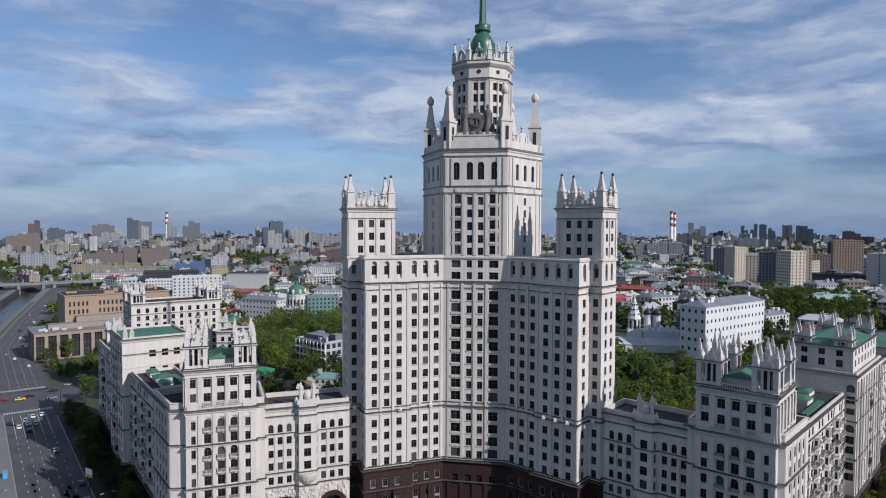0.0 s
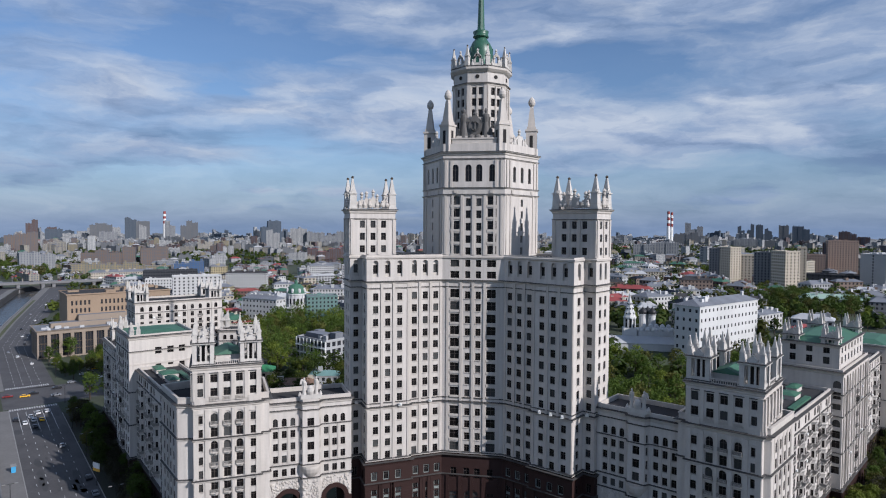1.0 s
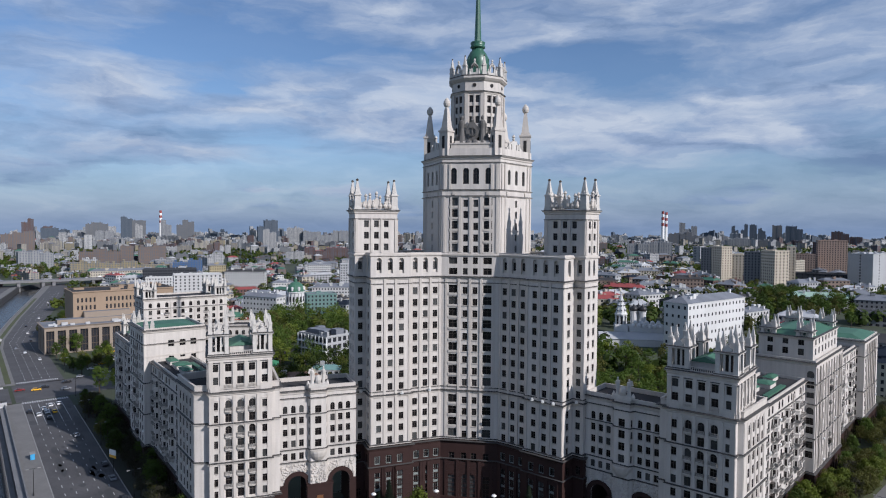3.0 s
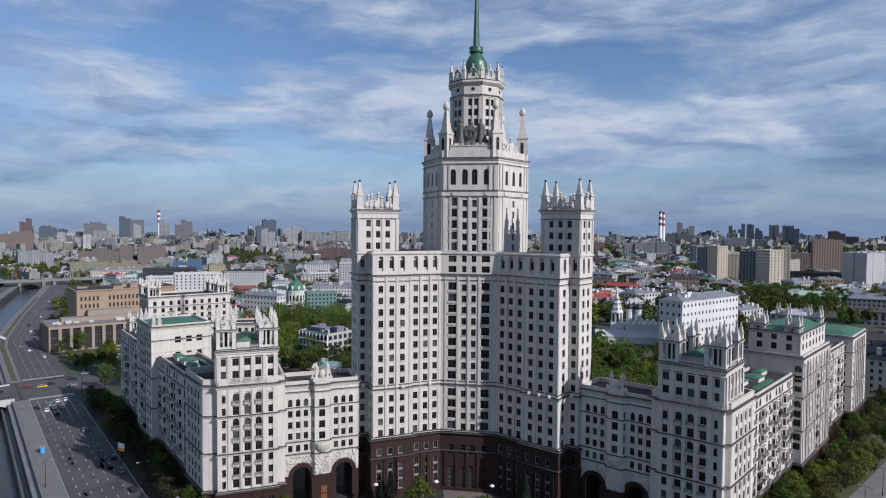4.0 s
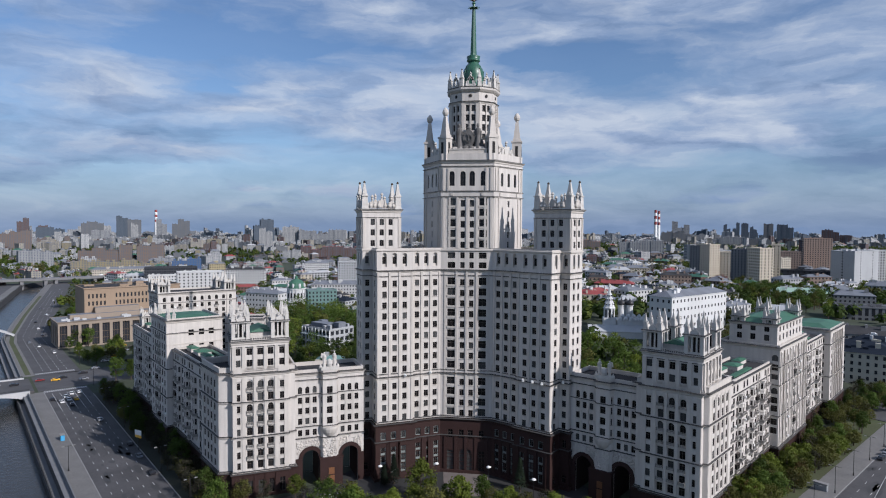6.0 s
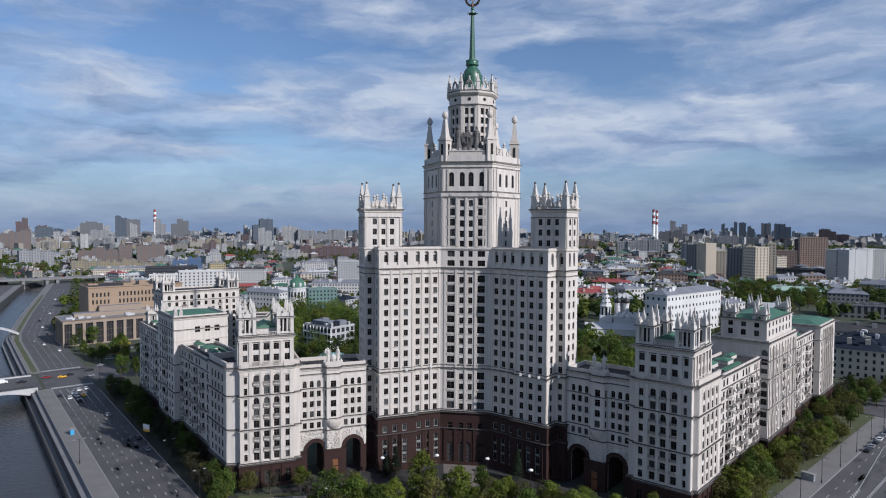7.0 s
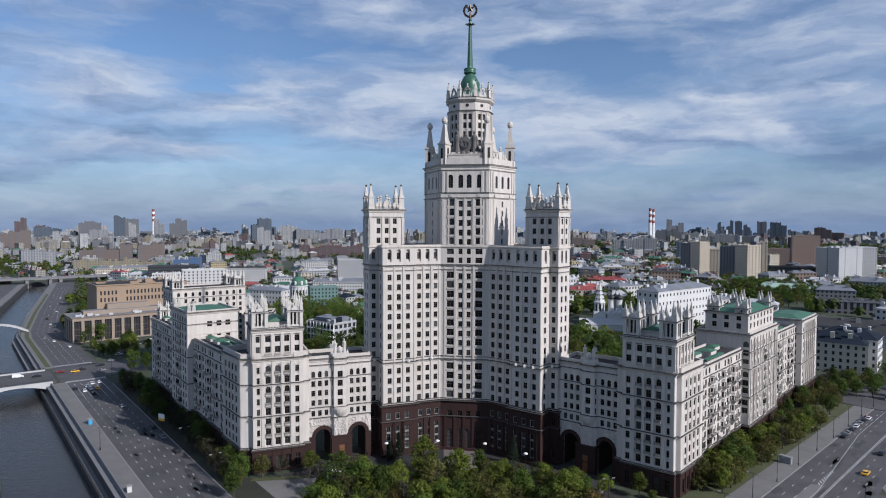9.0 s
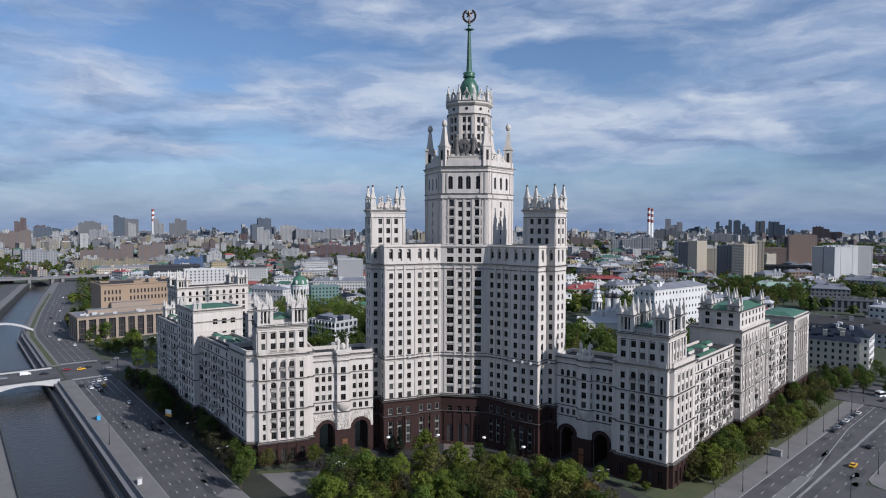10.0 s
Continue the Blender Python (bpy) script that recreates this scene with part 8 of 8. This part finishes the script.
def arch_footbridge():
    own = thing("footbridge", (*bank(392, 14), 0), "slim white arched footbridge over the river", "bridge")
    m = Mesh()
    n_ = 18
    for k in range(n_):
        t0, t1 = k / n_, (k + 1) / n_
        z0, z1 = 1.0 + 7 * (1 - (2 * t0 - 1) ** 2), 1.0 + 7 * (1 - (2 * t1 - 1) ** 2)
        vs = []
        for s_ in (390, 394):
            for t, z in ((t0, z0), (t1, z1)):
                x, y = bank(s_, -6 + 44 * t)
                vs += [(x, y, z - 1.0), (x, y, z + 0.3)]
        m.add(vs, [(1, 3, 7, 5), (0, 2, 3, 1), (4, 5, 7, 6), (0, 4, 6, 2)])
    m.ob("span", CONCRETE, own)


arch_footbridge()


def far_bridge():
    own = thing("far_bridge", (*bank(880, 0), 0), "long flat road bridge over the river bend", "bridge")
    m = Mesh()
    m.prism(ccw([bank(870, -150), bank(890, -150), bank(890, 130), bank(870, 130)]), 5.5, 8.5)
    m.ob("deck", EMBANK, own)
    for n_ in (-60, -10, 3, 32, 70):
        q = Mesh()
        x, y = bank(880, n_)
        q.box(x, y, -8, 5.6, 4, 18, math.atan2(US[1], US[0]) + math.pi / 2)
        q.ob("pier", EMBANK, own)


far_bridge()

# ---- road markings ----
mk = Mesh()
ra = math.atan2(US[1], US[0])
for n_ in (-10.2, -13.4, -16.6, -19.8, -23.0):
    for k in range(48):
        s_ = -240 + k * 8.2
        if s_ < 148:
            mk.box(*bank(s_, n_), 0.034, 0.040, 2.4, 0.17, ra)
    mk.box(*bank(165, n_), 0.034, 0.040, 34, 0.2, ra)
for k in range(20):
    mk.box(*bank(188, -7.6 - k * 0.98), 0.034, 0.040, 3.6, 0.5, ra)
for k in range(20):
    mk.box(*bank(236, -8 - k * 1.0), 0.034, 0.040, 3.6, 0.5, ra)
for n_ in (-12, -16, -20, -24):
    for k in range(60):
        mk.box(*bank(244 + k * 9, n_), 0.034, 0.040, 3.0, 0.25, ra)
tagged(mk.ob("road_marking", PAINT), "white painted lane dashes and crossing stripes", "road marking", kind="stuff")
mk = Mesh()
va = math.atan2(AU[1], AU[0])
for n_ in (3.6, 7.2, 16.6, 20.4):
    for k in range(40):
        mk.box(*ave(-150 + k * 9.4, n_), 0.034, 0.040, 2.8, 0.16, va)
for n_ in (12.7, 13.2):
    mk.box(*ave(30, n_), 0.034, 0.040, 360, 0.18, va)
for (s0_, n0_), (s1_, n1_) in (((30, 10.7), (104, 4.9)), ((-40, 10.9), (30, 10.7)), ((104, 4.9), (200, 4.6))):
    q0, q1 = ave(s0_, n0_), ave(s1_, n1_)
    mk.box((q0[0] + q1[0]) / 2, (q0[1] + q1[1]) / 2, 0.034, 0.040, dist(q0, q1), 0.16, wall_angle(q0, q1))
for k in range(8):
    mk.box(*ave(36 + k * 2.2, 9.2), 0.034, 0.040, 2.0, 0.4, va + 0.5)
tagged(mk.ob("road_marking", PAINT), "white painted lane lines of the avenue", "road marking", kind="stuff")
kb = Mesh()
for (p, q) in ((bank(-260, -7), bank(188, -7)), (bank(-260, -27), bank(170, -27)), (ave(-60, 0), ave(225, 0)), (ave(47, 25), ave(230, 25))):
    kb.box((p[0] + q[0]) / 2, (p[1] + q[1]) / 2, 0, 0.19, dist(p, q), 0.3, wall_angle(p, q))
tagged(kb.ob("kerb", KERB), "pale granite kerbs along the roads", "kerb", kind="structure")


# dark tar patches and a pale repaired strip on the carriageways
rp_ = random.Random(8)
tp_ = Mesh()
for k in range(130):
    if k % 2:
        x, y, a_ = *bank(rp_.uniform(-60, 170), rp_.uniform(-25.5, -8.5)), ra
    else:
        x, y, a_ = *ave(rp_.uniform(-30, 180), rp_.uniform(1, 23)), va
    n_ = 9
    rr_, el = rp_.uniform(0.25, 1.7), rp_.uniform(1.4, 6.0)
    pts_ = []
    for j in range(n_):
        t_ = 2 * math.pi * j / n_
        u_, v_ = el * rr_ * math.cos(t_) * rp_.uniform(0.7, 1.15), rr_ * math.sin(t_) * rp_.uniform(0.7, 1.15)
        pts_.append((x + u_ * math.cos(a_) - v_ * math.sin(a_), y + u_ * math.sin(a_) + v_ * math.cos(a_), 0.036))
    tp_.add(pts_, [tuple(range(n_))])
tagged(tp_.ob("tar_patch", material("tar", (0.045, 0.045, 0.047), 0.8, 0.3)), "dark tar patches on the worn asphalt", "road repair", kind="stuff")
slab("road_repair", [ave(8, 6.8), ave(34, 7.4), ave(36, 11.2), ave(4, 11.0)], 0.037, material("pale_asphalt", (0.15, 0.148, 0.145), 0.9, 0.25, 0.2, 2.0), "pale newly laid asphalt strip", "road repair", 0.02)


# ---- vehicles ----
TYRE = material("tyre_rubber", (0.02, 0.02, 0.02), 0.9, 0.1)
CARGLASS = material("car_glass", (0.02, 0.022, 0.025), 0.06, 0.1)


def car_template(name, rgb, label, van=False, taxi=False):
    own = thing(name, (0, 0, 0), label, "van" if van else "car", "vehicles")
    mat = material(name + "_paint_" + label.split()[0], rgb, 0.25, 0.05, 0.5, 3.0)
    L, W, H_ = (5.4, 2.0, 2.3) if van else (4.5, 1.8, 1.45)
    b = Mesh()
    prof = [(-L / 2, 0.35), (L / 2, 0.35), (L / 2, 0.75), (L * 0.44, 0.95 if not van else 1.2), (L * 0.24, 1.0 if not van else 1.35), (-L * 0.42, 1.0 if not van else H_), (-L / 2, 0.85 if not van else H_ - 0.1)]
    if van:
        prof[4:4] = [(L * 0.34, 1.3)]
        prof[5] = (L * 0.18, H_)
    n_ = len(prof)
    b.add([(x, -W / 2, z) for x, z in prof] + [(x, W / 2, z) for x, z in prof], [(i, (i + 1) % n_, n_ + (i + 1) % n_, n_ + i) for i in range(n_)] + [tuple(reversed(range(n_))), tuple(range(n_, 2 * n_))])
    b.ob("body", mat, own)
    if not van:
        c = Mesh()
        lo_, hi_ = [(-L * 0.40, 0.98), (L * 0.22, 0.98)], [(-L * 0.28, H_), (L * 0.06, H_)]
        vs = [(x, s * (W / 2 - 0.06), z) for s in (-1, 1) for x, z in lo_] + [(x, s * (W / 2 - 0.24), z) for s in (-1, 1) for x, z in hi_]
        c.add(vs, [(0, 1, 5, 4), (3, 2, 6, 7), (1, 3, 7, 5), (2, 0, 4, 6)])
        c.ob("glazing", CARGLASS, own)
        r = Mesh()
        r.box(-L * 0.11, 0, H_ - 0.04, H_ + 0.02, L * 0.36, W - 0.44)
        r.ob("roof_panel", mat, own)
    else:
        c = Mesh()
        c.add([(L * 0.345, -W / 2 + 0.1, 1.34), (L * 0.345, W / 2 - 0.1, 1.34), (L * 0.2, W / 2 - 0.15, H_ - 0.06), (L * 0.2, -W / 2 + 0.15, H_ - 0.06)], [(0, 1, 2, 3)])
        c.ob("windscreen", CARGLASS, own)
    for x in (-L * 0.3, L * 0.3):
        for y in (-W / 2 + 0.1, W / 2 - 0.1):
            wv = Mesh()
            vs = [(x + 0.33 * math.cos(2 * math.pi * k / 10), y + s * 0.11, 0.33 + 0.33 * math.sin(2 * math.pi * k / 10)) for s in (-1, 1) for k in range(10)]
            wv.add(vs, [(k, (k + 1) % 10, 10 + (k + 1) % 10, 10 + k) for k in range(10)] + [tuple(range(10)), tuple(range(19, 9, -1))])
            wv.ob("wheel", TYRE, own)
    return own


CARS = [car_template("car", (0.62, 0.62, 0.62), "white saloon car on the asphalt"), car_template("car", (0.02, 0.02, 0.024), "black saloon car on the asphalt"),
        car_template("car", (0.75, 0.42, 0.03), "yellow taxi car on the asphalt"), car_template("car", (0.22, 0.23, 0.25), "grey saloon car on the asphalt"),
        car_template("car", (0.22, 0.03, 0.03), "dark red car on the asphalt"), car_template("van", (0.7, 0.7, 0.7), "white delivery van on the bridge", True)]
CAR_USED = [False] * len(CARS)


def park(kind, x, y, ang, z=0.04):
    m = Matrix.LocRotScale((x, y, z), Euler((0, 0, ang)), None)
    if not CAR_USED[kind]:
        CAR_USED[kind] = True
        CARS[kind].matrix_basis = m
    else:
        copy_thing(CARS[kind], m)


for kind, s_, n_ in ((1, 168, -8.8), (0, 160, -11.8), (0, 170, -14.6), (0, 163, -15.2), (2, 162, -18.2), (0, 175, -17.8), (1, 152, -15.0), (0, 176, -21.4), (3, 118, -21.4), (1, 40, -24.6), (1, 76, -25), (3, 60, -24.8)):
    park(kind, *bank(s_, n_), ra)
for kind, s_, n_, a_ in ((2, 212, -15, 0.75), (1, 216, -19, 0.75), (0, 250, -46, 0.9), (2, 262, -54, 0.9), (3, 256, -50, 0.9), (0, 272, -60, 0.9), (3, 232, -38, 0.8), (4, 216, -8, 0.75), (0, 330, -18, ra), (0, 420, -20, ra), (1, 380, -25, ra), (3, 280, -64, 0.9), (1, 290, -70, 0.95), (0, 296, -75, 0.95), (0, 236, -52, 0.8), (1, 243, -58, 0.9), (2, 300, -66, 0.95), (1, 222, -30, 0.8), (3, 206, -28, 0.8), (0, 300, -24, ra), (3, 350, -14, ra), (1, 460, -16, ra), (0, 510, -22, ra), (3, 560, -14, ra), (0, 640, -20, ra)):
    park(kind, *bank(s_, n_), a_)
park(5, *bank(210, 13), 0.75, 1.32)
park(1, *bank(206, 4.5), 0.75, 1.32)
park(3, *bank(206, 24), 0.75, 1.32)
for k in range(7):
    park((1, 3, 1, 0, 3, 1, 4)[k], *ave(96 + k * 6.2, 1.6), va)
for kind, s_, n_ in ((2, 57, 18), (1, 84, 17), (0, 132, 2.2), (3, 150, 12), (1, 165, 5)):
    park(kind, *ave(s_, n_), va)
for k in range(9):
    park((0, 4, 1, 5, 0, 3, 4, 0, 1)[k], *bank(876 + 7 * (k % 2), -120 + k * 17), ra + math.pi / 2, 8.52)
for kind, x, y, a_ in ((0, -41, -45, 0.5), (3, -37, -43, 0.5), (1, -47, -47, 0.5), (1, 42, -44, -0.5), (3, 47, -48, -0.5), (1, 38, -47, 0.2), (3, 50, -56, 0.9)):
    park(kind, x, y, a_, 0.08)


def bus(x, y, ang):
    own = thing("bus", (x, y, 0.04), "white and grey city bus on the avenue", "bus", "vehicles")
    c, s_ = math.cos(ang), math.sin(ang)
    b = Mesh()
    b.box(x, y, 0.4, 3.0, 11.6, 2.5, ang)
    b.box(x, y, 3.0, 3.25, 11.2, 2.3, ang, 0, 0.95)
    b.ob("body", WHITE, own)
    g = Mesh()
    g.box(x, y, 1.35, 2.5, 11.66, 2.56, ang)
    g.ob("window_band", CARGLASS, own)
    for u in (-3.6, 3.4):
        for v in (-1.2, 1.2):
            w_ = Mesh()
            pts = [(u + 0.48 * math.cos(k * math.pi / 5), 0.5 + 0.48 * math.sin(k * math.pi / 5)) for k in range(10)]
            vs = [(x + a_ * c - (v + e) * s_, y + a_ * s_ + (v + e) * c, z_) for e in (-0.12, 0.12) for a_, z_ in pts]
            w_.add(vs, [(k, (k + 1) % 10, 10 + (k + 1) % 10, 10 + k) for k in range(10)] + [tuple(range(10)), tuple(range(19, 9, -1))])
            w_.ob("wheel", TYRE, own)


bus(*ave(178, 4.0), va - 0.5)


# ---- street furniture ----
def lamp_template(name, h, label, globe=False, double=True):
    own = thing(name, (0, 0, 0), label, "street lamp", "street lamps")
    p = Mesh()
    p.lathe(0, 0, [(0.22, 0), (0.2, 1.0), (0.11, 1.2), (0.07, h)], 8)
    p.ob("pole", IRON, own)
    if globe:
        g = Mesh()
        g.lathe(0, 0, [(0.2, h - 0.1), (0.75, h + 0.1), (0.8, h + 0.35), (0.5, h + 0.6), (0.1, h + 0.7)], 12)
        g.ob("globe", WHITE, own, "", True)
    else:
        for s in ((-1, 1) if double else (1,)):
            a = Mesh()
            a.box(s * 0.75, 0, h - 0.1, h, 1.5, 0.08)
            a.ob("arm", IRON, own)
            l = Mesh()
            l.box(s * 1.6, 0, h - 0.14, h + 0.06, 0.9, 0.32)
            l.ob("lamp_head", KERB, own)
    return own


la = lamp_template("street_lamp", 9.0, "dark steel street lamp with two heads")
lb = lamp_template("globe_lamp", 6.9, "dark post with a white globe lamp in the forecourt", True)
first = True
for k in range(9):
    x, y = ave(-16 + k * 21.5, -1.0)
    m = Matrix.LocRotScale((x, y, 0.16), Euler((0, 0, va + math.pi / 2)), None)
    if first:
        la.matrix_basis, first = m, False
    else:
        copy_thing(la, m)
for s_, n_ in ((4.6, -27.6), (40, -27.6), (100, -27.6), (140, -27.6), (188, -30), (60, -2), (250, -32), (290, -32)):
    copy_thing(la, Matrix.LocRotScale((*bank(s_, n_), 0.1), Euler((0, 0, ra + math.pi / 2)), None))
for k in range(4):
    copy_thing(la, Matrix.LocRotScale((*ave(20 + k * 35, 26.0), 0.16), Euler((0, 0, va + math.pi / 2)), None))
copy_thing(la, Matrix.LocRotScale((50, -58, 0.06), Euler((0, 0, 0.4)), None))
lb.location = (9.2, -28.2, 0.06)
for x, y in ((-8.4, -28.0), (24.1, -36.0), (-26.5, -33.5)):
    copy_thing(lb, Matrix.Translation((x, y, 0.06)))

sg = thing("billboard", (*bank(67.8, -26.4), 0), "roadside billboard with white and yellow panel on a pole", "billboard")
b_ = Mesh()
b_.lathe(*bank(67.8, -26.4), [(0.18, 0), (0.14, 8.2)], 8)
b_.ob("pole", IRON, sg)
b_ = Mesh()
x, y = bank(67.8, -26.4)
b_.box(x, y - 0.2, 6.0, 7.8, 3.6, 0.25, -0.35)
b_.ob("panel", WHITE, sg)
b_ = Mesh()
b_.box(x, y - 0.2, 5.0, 6.0, 3.6, 0.25, -0.35)
b_.ob("lower_panel", material("yellow_sheet", (0.7, 0.38, 0.04), 0.5, 0.1), sg)


def booth(x, y, rgb, label, h=2.4, w_=2.2):
    own = thing("booth", (x, y, 0.1), label, "booth", "street booths")
    c = Mesh()
    c.box(x, y, 0.15, h, w_, 1.4, ra)
    c.ob("cabin", material("booth_paint_" + label.split()[0], rgb, 0.5, 0.1), own)
    c = Mesh()
    c.box(x, y, h, h + 0.2, w_ + 0.5, 1.8, ra)
    c.ob("roof", KERB, own)


booth(*bank(98, -4.6), (0.05, 0.30, 0.55), "blue kiosk booth on the river walk")
booth(*bank(11.7, -2.1), (0.5, 0.5, 0.5), "white notice booth on the river walk", 2.2, 1.2)
booth(*ave(48, -5), (0.25, 0.26, 0.27), "grey bus shelter on the avenue walk", 2.5, 4.0)

# floodlights on the string course
fl = Mesh()
fl.box(0, 0, 0, 0.5, 0.9, 0.7)
fl.box(0, -0.3, 0.5, 0.9, 0.6, 0.5)
flm = bpy.data.meshes.new("floodlight")
flm.from_pydata(fl.v, [], fl.f)
flm.materials.append(WHITE)
for th, cols in ((-30, (29.6, 33.2, 36.8, 41.2)), (210, (41.2, 29.6, 20.0))):
    for a in cols:
        sgn = 1 if th == -30 else -1
        p = (P_OUT if a < A2 else P_END) if a > A1 else P_IN
        x, y = ray(th, a, sgn * (p + 0.75))
        o = tagged(new("floodlight", flm), "small white floodlight on the stone ledge", "floodlight", "floodlights")
        o.location = (x, y, 35.55)
